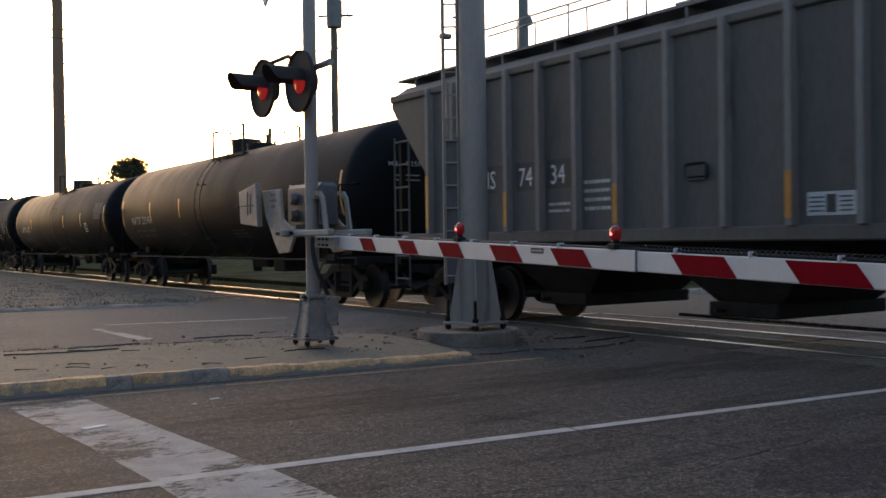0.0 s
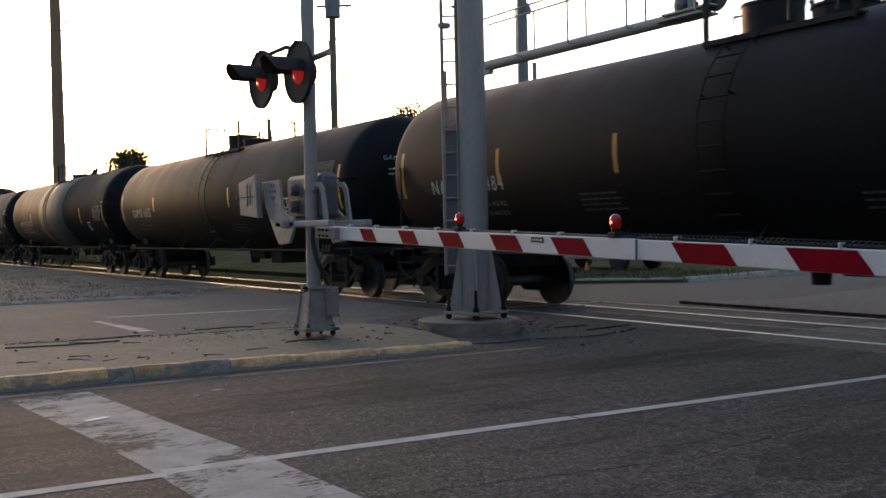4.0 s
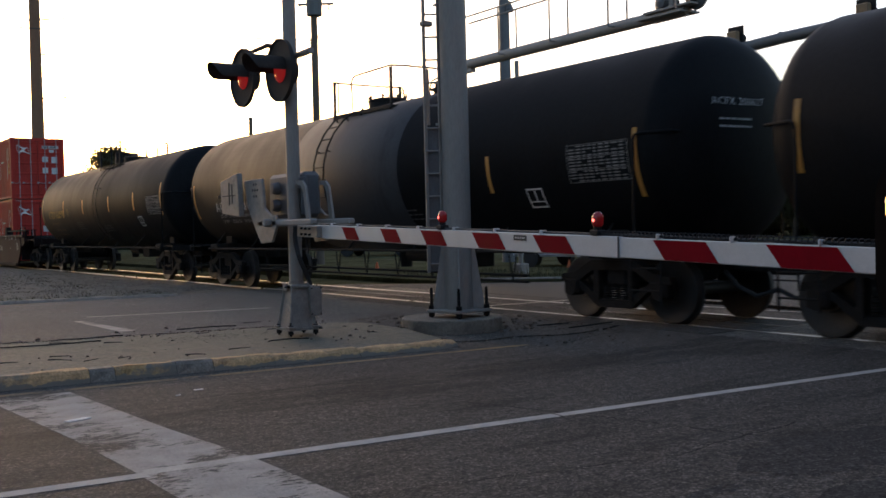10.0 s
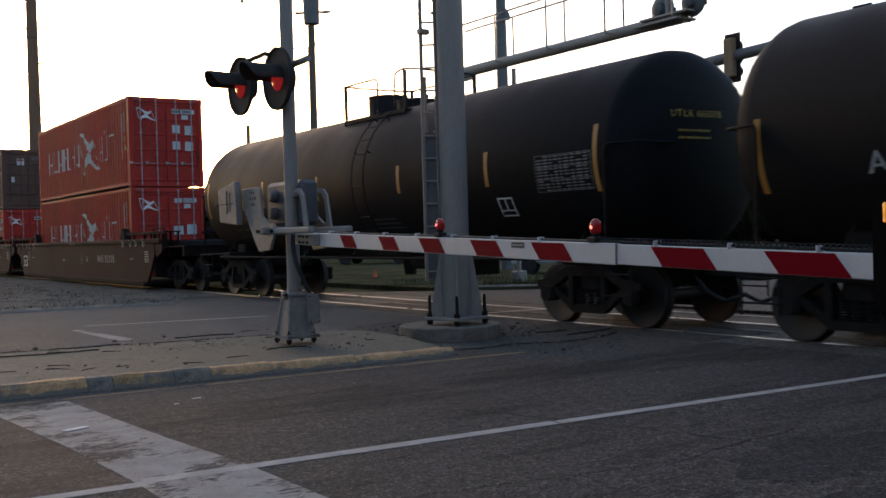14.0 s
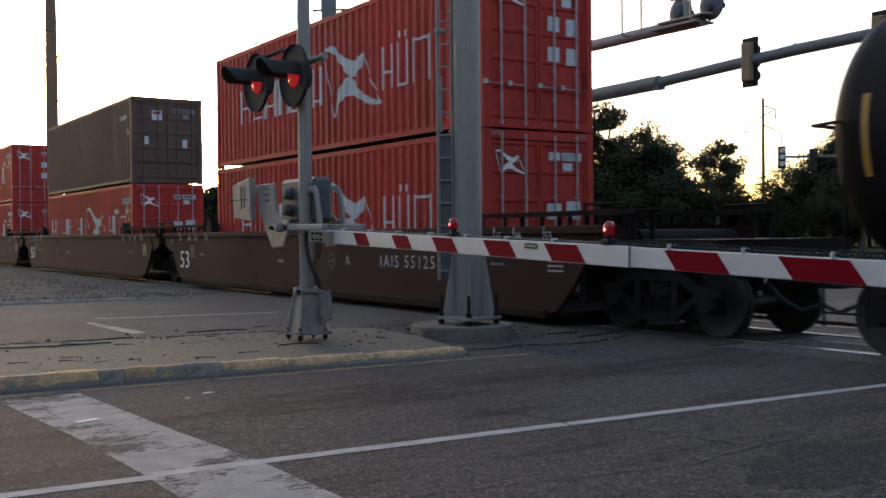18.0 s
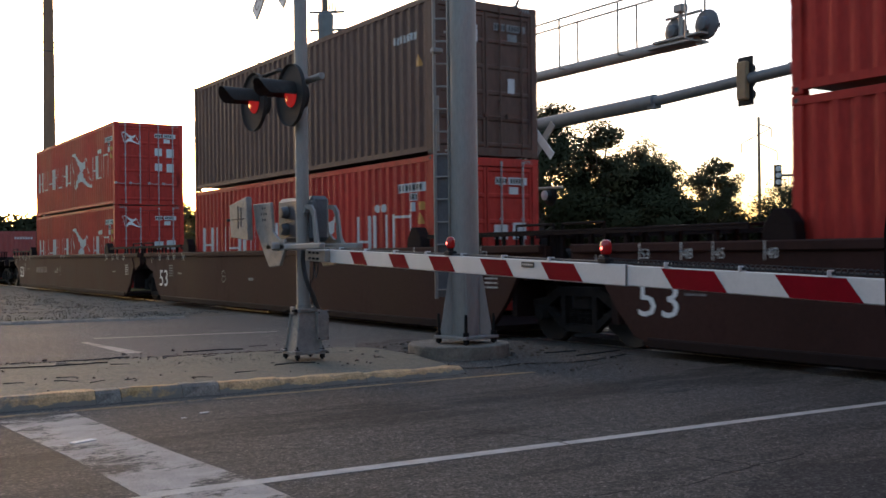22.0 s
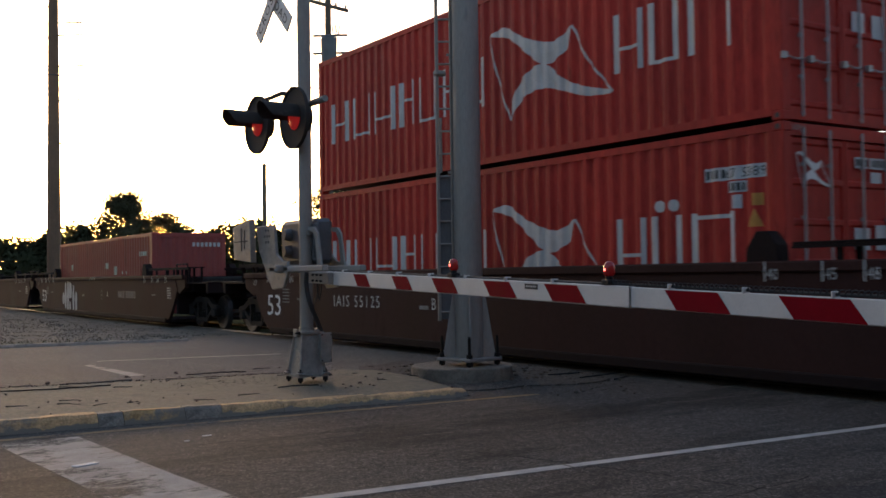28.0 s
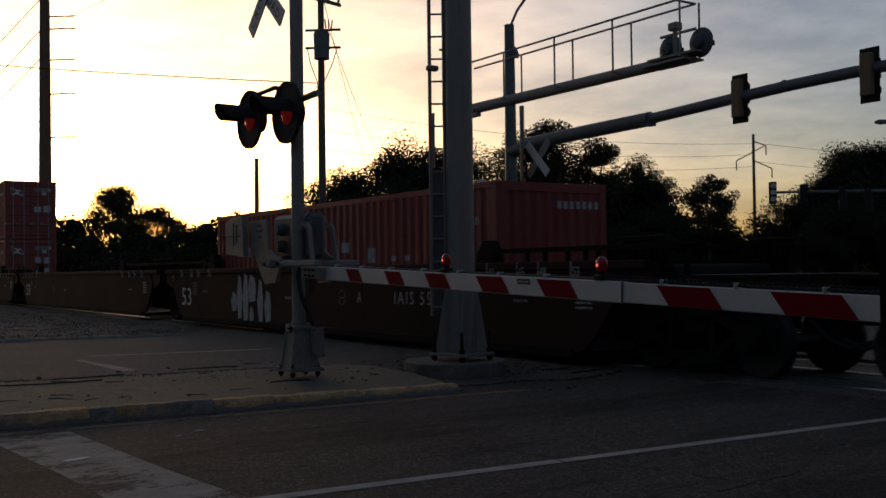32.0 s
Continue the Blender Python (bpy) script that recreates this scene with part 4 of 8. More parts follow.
    rails = [[(-0.82, rear, hr), (-0.3, rear, hr - 0.01), (0.3, rear, hr - 0.015), (0.82, rear, hr)],
             [(0.82, rear, hr), (0.82, ret + 0.25, hr), (0.82, ret + 0.06, hr - 0.02), (0.82, ret, hr - 0.10), (0.82, ret, zt - 0.1)],
             [(-0.82, hoop, zt - 0.1), (-0.82, hoop, hr - 0.10), (-0.82, hoop - 0.05, hr - 0.01), (-0.82, hoop - 0.16, hr + 0.03), (-0.82, front, hr + 0.05)],
             [(-0.82, front, hr + 0.05), (-0.5, front, hr + 0.06), (0.4, front, hr + 0.05), (0.82, front, hr + 0.03)],
             [(0.82, front + 1.1, zt - 0.1), (0.82, front + 1.1, hr - 0.16), (0.82, front + 1.02, hr - 0.03), (0.82, front + 0.85, hr), (0.82, front, hr + 0.03)]]
    if ret < rear - 0.4:
        rails.append([(-0.82, rear, hr), (-0.82, ret + 0.18, hr), (-0.82, ret + 0.05, hr - 0.02), (-0.82, ret, hr - 0.12), (-0.82, ret, zt - 0.1)])
    else:
        rails.append([(-0.82, rear, hr), (-0.82, ret, hr - 0.01), (-0.82, ret, zt - 0.1)])
    for pts in rails:
        bm = B()
        bent(bm, pts, 0.020)
        part("platform_rail", bm, BLACKMETAL, car, "bent pipe rail of the platform")
    for x, y in ((-0.82, rear), (0.82, rear), (-0.82, front), (0.82, front)):
        bm = B()
        box(bm, x - 0.025, x + 0.025, y - 0.035, y + 0.035, zt - 0.14, hr + 0.02)
        part("rail_post", bm, BLACKMETAL, car, "flat steel rail post")
    # ladder that follows the shell
    bm = B()
    for yy in (ladder_y - 0.22, ladder_y + 0.22):
        bent(bm, [(-(r + 0.10) * math.cos(a), yy, zc + (r + 0.10) * math.sin(a)) for a in [radians(-50 + 12 * k) for k in range(10)]], 0.018 if grey else 0.011, 6)
    for k in range(10):
        a = radians(-48 + 11 * k)
        tube(bm, (-(r + 0.10) * math.cos(a), ladder_y - 0.22, zc + (r + 0.10) * math.sin(a)), (-(r + 0.10) * math.cos(a), ladder_y + 0.22, zc + (r + 0.10) * math.sin(a)), 0.014, n=6)
    for a in (radians(-40), radians(20), radians(50)):
        for yy in (ladder_y - 0.22, ladder_y + 0.22):
            tube(bm, (-(r - 0.02) * math.cos(a), yy, zc + (r - 0.02) * math.sin(a)), (-(r + 0.10) * math.cos(a), yy, zc + (r + 0.10) * math.sin(a)), 0.014, n=6)
    part("side_ladder", bm, TANK_BLACK if not grey else BLACKMETAL, car, "black ladder up the tank side")
    # reflective tape, stencils and placards
    rt = r + 0.004
    for y, h in bars:
        bm = B()
        quad2(bm, 0.01, 0, 0.095, h)
        part("reflective_strip", on_tank(bm, rt, zc, y + 0.055, zc - 0.06 - low - h / 2), YELLOW_TAPE, car, "yellow reflective strip")
    if low:
        bm = lettering(number, 0.36, 1, 1.25, 2.60)
        part("stencil_mark", on_tank(bm, rt, zc, 6.82, zc - 0.56), FADED_WHITE, car, "reporting mark stencilled on the tank")
        for txt, z, w in (("LD LMT  210200 LB     95300 KG", 0.71, 1.95), ("LT WT    75800 LB    34400 KG  NEW 1-97", 0.845, 2.62)):
            bm = lettering(txt, 0.125, 1, 1.15, w)
            part("weight_stencil", on_tank(bm, rt, zc, 6.72, zc - z), FADED_WHITE, car, "small white weight stencil")
        for k in range(5):
            bm = B()
            bars_of(bm, 0.1 * (k % 2), 0, 1.25, 0.075, 1, 14, 30 + k)
            part("small_stencil", on_tank(bm, rt, zc, -0.33, zc - 1.0 + 0.078 * k), FADED_WHITE, car, "small unreadable stencil line")
        for k, txt in enumerate(("EXTERIOR HEATER PIPES", "NO INLET OR OUTLET", "PIPE CAPS REQUIRED")):
            bm = lettering(txt, 0.085, 1, 1.1, (0.98, 0.84, 0.86)[k])
            part("pipe_stencil", on_tank(bm, rt, zc, 2.95 - 0.08 * (k > 0), zc - 0.66 - 0.10 * k), FADED_WHITE, car, "small white stencil")
    elif number[0] == "N":
        bm = lettering(number, 0.36, 1, 1.2, 2.12)
        part("stencil_mark", on_tank(bm, rt, zc, 6.98, zc - 0.45), FADED_WHITE, car, "reporting mark stencilled on the tank")
        for txt, z, w in (("LD LMT   165000 LB     83 900 KG", 0.70, 1.95), ("LT WT      78000 LB     35 400 KG", 0.85, 1.90)):
            bm = lettering(txt, 0.125, 1, 1.15, w)
            part("weight_stencil", on_tank(bm, rt, zc, 6.86, zc - z), DIM_WHITE, car, "small white weight stencil")
    else:
        wide = 1.05 if mark_mat is YELLOW_STENCIL else 1.0
        bm = lettering(number, 0.40 if len(number) < 11 or mark_mat is YELLOW_STENCIL else 0.38, 0.92 if len(number) < 11 or mark_mat is YELLOW_STENCIL or grey else 0.76)
        for v in bm.verts:
            v.co.x *= wide
        part("stencil_mark", on_tank(bm, rt, zc, straight - (1.20 if wide > 1 else 1.28), zc - (0.39 if wide > 1 else 0.42)), mark_mat, car, "reporting mark stencilled on the tank")
        for k in range(5 if mark_mat is YELLOW_STENCIL else 0):
            bm = B()
            bars_of(bm, 0, 0, 0.41 - 0.05 * (k % 2), 0.05, 1, 6, 40 + k)
            part("small_stencil", on_tank(bm, rt, zc, 3.53, zc - 0.34 + 0.055 * k), OLD_YELLOW, car, "small unreadable stencil line")
        if mark_mat is YELLOW_STENCIL:
            for txt, w, z, m2 in (("THE TANK CAR PEOPLE", 1.08, 0.63, OLD_YELLOW), ("LD LMT 190400 LB  86 300 KG", 1.52, 0.87, OLD_YELLOW), ("LT WT  72600 LB  32 900 KG", 1.46, 1.04, OLD_YELLOW)):
                bm = lettering(txt, 0.11, 1, 1.15, w)
                part("weight_stencil", on_tank(bm, rt, zc, straight - 1.38, zc - z), m2, car, "small worn stencil below the mark")
        if number[0] == "G":
            for k, (txt, w) in enumerate((("LD LMT 184910 LB  83850 KG", 1.36), ("LT WT  78090 LB  35450 KG", 1.36))):
                bm = lettering(txt, 0.10, 1, 1.15, w)
                part("weight_stencil", on_tank(bm, rt, zc, straight - 1.42, zc - 0.70 - 0.115 * k), DIM_WHITE, car, "small worn white weight stencil")
        for k in range(0 if number[0] in "GU" else 3 if style else 2):
            bm = B()
            bars_of(bm, 0, 0, 1.2 - 0.15 * k, 0.13, 1, 14, len(number) + k)
            part("small_stencil", on_tank(bm, rt, zc, straight - 1.5, zc - 0.72 - 0.14 * k), DIM_WHITE if mark_mat is not YELLOW_STENCIL else OLD_YELLOW, car, "small unreadable stencil line")
    for k in range(0 if low or number[0] == "G" else 4):
        bm = B()
        bars_of(bm, 0, 0, 0.9 - 0.1 * (k % 2), 0.075, 1, 7, 3 + k)
        part("small_stencil", on_tank(bm, rt, zc, straight - 5.0, zc - 0.85 + 0.075 * k), GHOST_WHITE, car, "small unreadable stencil line")
    for k in range(3):
        bm = B()
        bars_of(bm, 0, 0, 1.0 - 0.1 * k, 0.08, 1, 6, 5 + k)
        part("small_stencil", on_tank(bm, rt, zc, -straight + 6.6, zc - 0.95 + 0.08 * k), GHOST_WHITE, car, "small unreadable stencil line")
    if low:
        for z in (0.60, 0.50):
            bm = B()
            tube(bm, (-0.95, -5.2, z), (-0.95, 5.2, z), 0.022, n=8)
            part("heater_pipe", bm, IRON, car, "thin pipe slung below the tank")
        for k in range(9):
            bm = B()
            y = -4.8 + 1.2 * k
            tube(bm, (-0.95, y - 0.10, 0.94), (-0.95, y, 0.50), 0.014, n=6)
            tube(bm, (-0.95, y + 0.10, 0.94), (-0.95, y, 0.50), 0.014, n=6)
            part("pipe_hanger", bm, IRON, car, "bent strap that holds the pipes")
    # data panel: a grid of cells, on one car over a pale backing
    if number[0] == "G":
        bm = B()
        quad2(bm, -0.05, -0.04, 1.03, 0.56)
        part("data_panel_backing", on_tank(bm, r + 0.002, zc, -straight + 1.45, zc - 0.04), GHOST_WHITE, car, "pale backing of the data panel")
    bm = B()
    for j in range(12):
        a = 0.0
        for i, w in enumerate((0.16, 0.14, 0.10, 0.12, 0.10, 0.14, 0.12, 0.16, 0.12)):
            if (i * 7 + j * 5) % 11:
                quad2(bm, a, j * 0.055, a + w - 0.035, j * 0.055 + 0.026)
            a += w
    for j in (0, 4, 8, 12):
        quad2(bm, -0.03, j * 0.055 - 0.018, 1.18, j * 0.055 - 0.008)
    for a in (-0.04, 1.18):
        quad2(bm, a, -0.018, a + 0.012, 0.66)
    for v in bm.verts:
        v.co.y *= 0.82
        v.co.x *= 0.84 if number[0] == "G" else 1.0
    part("data_panel", on_tank(bm, rt, zc, -straight + 1.45, zc - (0.04 if number[0] == "G" else 0.48)), TANK_BLACK if number[0] == "G" else DIM_WHITE, car, "grid of consolidated data stencils")
    # placard holder frame
    bm = B()
    for a0, b0, a1, b1 in ((0, 0, 0.46, 0.03), (0, 0.37, 0.46, 0.4), (0, 0, 0.03, 0.4), (0.43, 0, 0.46, 0.4), (0.215, 0.13, 0.245, 0.4), (0, 0.12, 0.46, 0.14)):
        quad2(bm, a0, b0, a1, b1)
    for v in bm.verts:
        v.co *= 0.82
    part("placard_holder", on_tank(bm, rt, zc, -straight + (2.95 if number[0] == "G" else 2.55), zc - (0.52 if number[0] == "G" else 0.82)), WHITE_PAINT, car, "white framed placard holder")
    # mark on the front head
    bm = lettering(number, 0.14, 1.0, 1.2)
    for k in range(2):
        bars_of(bm, 0.10, -0.22 - 0.10 * k, 0.62, 0.07, 1, 9, 70 + k)
    for v in bm.verts:
        x = -0.74 + v.co.x
        z = 0.46 + v.co.y
        rho = min(math.hypot(x, z) / r, 0.99)
        a = math.asin(rho ** (1 / 0.78))
        v.co = Vector((x, -straight - head * math.cos(a) - 0.012, zc + z))
    part("head_stencil", bm, FADED_WHITE if mark_mat is not YELLOW_STENCIL else YELLOW_STENCIL, car, "reporting mark on the tank head")
    return car


tank_car(-60.7, 9.2, 7.15, 8.1, 1.50, 2.475, (1.13, -0.2, -0.88, -1.12), "NATX 250484", WHITE_PAINT, None, 0.4, ((7.93, 0.85), (4.95, 0.55), (2.2, 0.55), (-7.95, 0.95), (-5.5, 0.55), (-3.28, 0.5)))
tank_car(-42.1, 9.2, 7.13, 8.1, 1.45, 2.41, (1.45, 0.55, 0.0, -1.05), "GAMX 6433", FADED_WHITE, None, -0.05, ((7.97, 0.85), (4.56, 0.46), (-7.97, 0.95), (-1.74, 0.5), (-4.6, 0.5)), 1)
tank_car(-23.45, 9.45, 7.25, 8.3, 1.50, 2.49, (1.42, 1.26, 0.67, -0.9), "ACFX 200627", WHITE_PAINT, (-2.14, 2.3), 0.78, ((8.18, 0.9), (4.15, 0.55), (-8.18, 0.95), (-4.9, 0.6), (1.65, 0.46), (-1.07, 0.42)), 0, 0.2)
tank_car(-5.28, 8.72, 6.5, 7.4, 1.50, 2.49, (1.04, -0.26, -0.9, -1.28), "UTLX 663078", YELLOW_STENCIL, None, -0.7, ((7.23, 0.9), (3.89, 0.6), (1.18, 0.5), (-7.23, 0.95), (-2.02, 0.5), (-4.69, 0.55)), 1)


# ------------------------------------------------------------------ covered hopper
def hopper_car(u0):
    """y = 0 at the rear end of the body; the car runs toward -y."""
    car = vehicle("covered_hopper", u0, "weathered grey covered hopper car with ribbed sides", "hopper car")
    L, W, z0, z1 = 15.6, 1.58, 1.52, 4.05
    bm = B()
    side = [(0.0, 3.85), (0.0, z1), (-L, z1), (-L, 3.85), (-L + 1.30, 2.42), (-L + 1.38, z0), (-1.38, z0), (-1.30, 2.42)]
    prism(bm, side, -W, W, "x")
    part("hopper_body", bm, HOPPER_GREY, car, "grey steel hopper body with sloped ends")
    bm = B()
    prism(bm, [(-W, z1), (-W + 0.35, z1 + 0.22), (W - 0.35, z1 + 0.22), (W, z1)], -L, 0, "y")
    part("hopper_roof", bm, HOPPER_GREY, car)
    ribs = (-1.35, -2.13, -2.90, -3.63, -4.44, -5.28, -6.13, -7.08, -8.01, -8.97, -9.88, -10.75, -11.65, -12.55, -14.25)
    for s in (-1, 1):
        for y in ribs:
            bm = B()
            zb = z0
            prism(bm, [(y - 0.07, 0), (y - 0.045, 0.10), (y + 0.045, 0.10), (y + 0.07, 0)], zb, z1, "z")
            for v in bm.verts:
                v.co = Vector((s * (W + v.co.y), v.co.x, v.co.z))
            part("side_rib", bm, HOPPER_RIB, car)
        for y in (-1.35, -3.63, -6.13, -8.97, -11.65):
            bm = B()
            box(bm, *sorted((s * (W + 0.102), s * (W + 0.106))), y - 0.045, y + 0.045, z0 + 0.08, z0 + (1.0 if y > -2 else 0.62))
            part("reflective_strip", bm, YELLOW_TAPE, car, "yellow reflective strip")
        bm = B()
        box(bm, *sorted((s * (W - 0.06), s * (W + 0.06))), -L + 0.4, -0.4, z0 - 0.18, z0, bevel=0.02)
        part("side_sill", bm, HOPPER_GREY, car)
        bm = B()
        box(bm, *sorted((s * (W - 0.1), s * (W + 0.05))), -L, 0, z1 - 0.10, z1 + 0.03, bevel=0.02)
        part("top_chord", bm, HOPPER_GREY, car)
    # marks
    for k, (txt, y) in enumerate((("IA", -2.32), ("IS", -3.02), ("74", -3.87), ("34", -4.64))):
        bm = B()
        quad2(bm, -0.07, -0.07, 0.53, 0.36)
        part("mark_backing", on_side(bm, -W - 0.004, y, z0 + 0.69), STICKER, car, "dark backing patch of the mark")
        bm = lettering(txt, 0.41, 0.85)
        part("stencil_mark", on_side(bm, -W - 0.008, y, z0 + 0.69), WHITE_PAINT, car, "white reporting mark")
    bm = B()
    bars_of(bm, 0, 0, 0.55, 0.5, 4, 4, 8)
    part("small_stencil", on_side(bm, -W - 0.004, -5.4, z0 + 0.25), FADED_WHITE, car, "faded unreadable stencil")
    bm = B()
    bars_of(bm, 0, 0, 0.5, 0.2, 2, 4, 9)
    part("small_stencil", on_side(bm, -W - 0.004, -4.6, z0 + 0.25), FADED_WHITE, car, "faded unreadable stencil")
    bm = B()
    quad2(bm, 0, 0, 0.62, 0.26)
    part("data_label", on_side(bm, -W - 0.004, -9.15, z0 + 0.10), LABEL_GREY, car, "pale data label")
    bm = B()
    bars_of(bm, 0.03, 0.03, 0.2, 0.2, 4, 3, 2)
    bars_of(bm, 0.42, 0.03, 0.17, 0.2, 4, 3, 3)
    quad2(bm, 0.25, 0.03, 0.38, 0.23)
    part("data_label_print", on_side(bm, -W - 0.008, -9.15, z0 + 0.10), STICKER, car)
    bm = B()
    box(bm, -W - 0.03, -W + 0.01, -7.72, -7.33, z0 + 0.59, z0 + 0.81, bevel=0.05)
    part("inspection_hatch", bm, STICKER, car, "small dark oval hatch")
    # running board, brackets and hatches on the roof
    bm = B()
    for x in (-0.95, 0.95):
        box(bm, x - 0.3, x + 0.3, -L - 0.3, 0.35, z1 + 0.36, z1 + 0.40)
        for k in range(12):
            y = -0.3 - k * 1.35
            box(bm, x - 0.28, x + 0.28, y - 0.02, y + 0.02, z1 + 0.12, z1 + 0.36)
    part("running_board", bm, GALV_DARK, car, "grated roof walk on brackets")
    for k in range(4):
        bm = B()
        y = -2.5 - 3.6 * k
        tube(bm, (0, y, z1 + 0.2), (0, y, z1 + 0.36), 0.5, n=24)
        lathe(bm, [(z1 + 0.36, 0.54), (z1 + 0.42, 0.5), (z1 + 0.47, 0.25), (z1 + 0.48, 0.02)], 24, "z", Matrix.Translation((0, y, 0)))
        part("roof_hatch", bm, HOPPER_GREY, car)
    # end ladders and end frame
    for s in (-1, 1):
        for ya, yb in ((-0.05, -0.55), (-L + 0.05, -L + 0.55)):
            bm = B()
            ladder(bm, s * (W - 0.02), ya, yb, 0.55, 3.3, 0.42, 0.022)
            part("corner_ladder", bm, HOPPER_GREY, car, "steel corner ladder")
    for y0, s in ((0.0, 1), (-L, -1)):
        bm = B()
        box(bm, -1.5, 1.5, *sorted((y0 - s * 0.12, y0 + s * 0.02)), 0.95, 1.15, bevel=0.02)
        for x in (-1.4, -0.5, 0.5, 1.4):
            box(bm, x - 0.05, x + 0.05, *sorted((y0 - s * 0.1, y0)), 1.1, 3.2)
        box(bm, -0.3, 0.3, *sorted((y0 - s * 2.4, y0 - s * 0.02)), 0.75, 1.08, bevel=0.02)
        box(bm, -1.5, 1.5, *sorted((y0 - s * 2.0, y0 - s * 0.1)), 1.05, 1.10)
        part("end_frame", bm, IRON, car)
        coupler(car, y0 - s * 0.05, s)
    # hopper outlets
    for k in range(3):
        yc = -4.3 - 3.5 * k
        bm = B()
        a, b = 1.65, 0.45
        up = [bm.verts.new((x * W * 0.95, yc + y * a, z0)) for x, y in ((-1, -1), (1, -1), (1, 1), (-1, 1))]
        lo = [bm.verts.new((x * 0.95, yc + y * b, 0.52)) for x, y in ((-1, -1), (1, -1), (1, 1), (-1, 1))]
        for i in range(4):
            bm.faces.new((up[i], up[(i + 1) % 4], lo[(i + 1) % 4], lo[i]))
        bm.faces.new(up[::-1])
        bm.faces.new(lo)
        bmesh.ops.recalc_face_normals(bm, faces=bm.faces)
        part("hopper_bay", bm, IRON, car, "dark sloped hopper bay")
        bm = B()
        box(bm, -1.1, 1.1, yc - 0.55, yc + 0.55, 0.38, 0.56, bevel=0.02)
        tube(bm, (-1.25, yc + 0.3, 0.46), (1.25, yc + 0.3, 0.46), 0.03, n=8)
        part("outlet_gate", bm, IRON, car)
    truck(car, -1.45)
    truck(car, -L + 1.45)
    return car


hopper_car(-70.95)


def stroke(bm, pts, w0, w1=None):
    """A tapering flat band along points of the side."""
    w1 = w0 if w1 is None else w1
    prev = None
    n = len(pts)
    for i, p in enumerate(pts):
        a = Vector(pts[max(i - 1, 0)])
        b = Vector(pts[min(i + 1, n - 1)])
        d = (b - a).normalized()
        w = w0 + (w1 - w0) * i / (n - 1)
        s = Vector((-d.y, d.x)) * w / 2
        row = [bm.verts.new((*(Vector(p) + s), 0)), bm.verts.new((*(Vector(p) - s), 0))]
        if prev:
            bm.faces.new((prev[0], prev[1], row[1], row[0]))
        prev = row


# ------------------------------------------------------------------ well cars
def well_unit(u_front, u_rear, letter, front_end, rear_end, number):
    """One well between two truck centres. front_end / rear_end: an end of the whole car (with its own truck and coupler) or a shared joint."""
    mid, half = (u_front + u_rear) / 2, (u_rear - u_front) / 2
    car = vehicle("well_car", mid, "brown articulated well car unit with white stencils", "well car", "well cars of the train")
    W, top, low = 1.49, 1.52, 0.16
    k = half - 1.35                       # the well's end
    for s in (-1, 1):
        bm = B()
        prof = [(-k - 0.45, top - 0.42), (-k - 0.15, top), (k + 0.15, top), (k + 0.45, top - 0.42), (k + 0.1, 0.62), (k - 0.25, low + 0.1), (k - 0.6, low), (-k + 0.6, low), (-k + 0.25, low + 0.1), (-k - 0.1, 0.62)]
        prism(bm, prof, *sorted((s * (W - 0.02), s * (W - 0.10))), "x")
        part("well_side", bm, WELL_BROWN, car, "brown steel side sill of the well")
        bm = B()
        box(bm, *sorted((s * (W - 0.14), s * (W + 0.03))), -half + 0.35, half - 0.35, top - 0.13, top, bevel=0.02)
        part("top_chord", bm, WELL_BROWN, car)
        # lower chord takes the darkened brown, its shade painted in
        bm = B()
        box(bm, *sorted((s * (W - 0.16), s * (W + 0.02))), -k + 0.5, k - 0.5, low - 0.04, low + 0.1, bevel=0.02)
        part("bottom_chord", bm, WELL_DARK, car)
        for q in (-1, 1):
            bm = B()
            prism(bm, [(q * k, top - 0.2), (q * (k + 0.2), top - 0.02), (q * (half - 0.30), top - 0.02), (q * (half - 0.30), top - 0.36), (q * (k + 0.55), top - 0.55)], *sorted((s * (W - 0.16), s * (W - 0.045))), "x")
            part("end_sill", bm, WELL_BROWN, car)
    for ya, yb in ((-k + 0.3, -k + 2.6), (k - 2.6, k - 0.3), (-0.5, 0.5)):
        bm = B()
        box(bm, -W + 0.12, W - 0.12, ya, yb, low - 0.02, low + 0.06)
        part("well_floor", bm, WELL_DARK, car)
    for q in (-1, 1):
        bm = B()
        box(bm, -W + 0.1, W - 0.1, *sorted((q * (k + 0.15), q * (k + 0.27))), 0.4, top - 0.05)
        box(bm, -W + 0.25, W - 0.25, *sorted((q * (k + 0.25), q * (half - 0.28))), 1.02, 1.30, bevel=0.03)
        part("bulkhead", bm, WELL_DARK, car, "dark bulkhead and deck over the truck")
        for x in (-W + 0.05, W - 0.05):
            bm = B()
            bent(bm, [(x, q * (half - 0.1), 1.3), (x, q * (half - 0.1), top + 0.30), (x, q * (k + 0.35), top + 0.30), (x, q * (k + 0.35), top - 0.05)], 0.022, 6)
            part("end_hand_rail", bm, WELL_DARK, car)
        # plated walkways over the well's end, on posts, and the wedge guides at the container's corners
        ya, yb = sorted((q * (k - 2.2), q * (half + 0.05)))
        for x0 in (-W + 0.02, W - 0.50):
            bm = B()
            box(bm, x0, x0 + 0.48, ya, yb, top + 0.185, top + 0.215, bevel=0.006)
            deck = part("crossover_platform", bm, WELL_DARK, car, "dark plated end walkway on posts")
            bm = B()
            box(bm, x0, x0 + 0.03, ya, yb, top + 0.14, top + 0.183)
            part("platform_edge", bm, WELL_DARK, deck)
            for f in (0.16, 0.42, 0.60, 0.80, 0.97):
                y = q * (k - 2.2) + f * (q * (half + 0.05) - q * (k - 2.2))
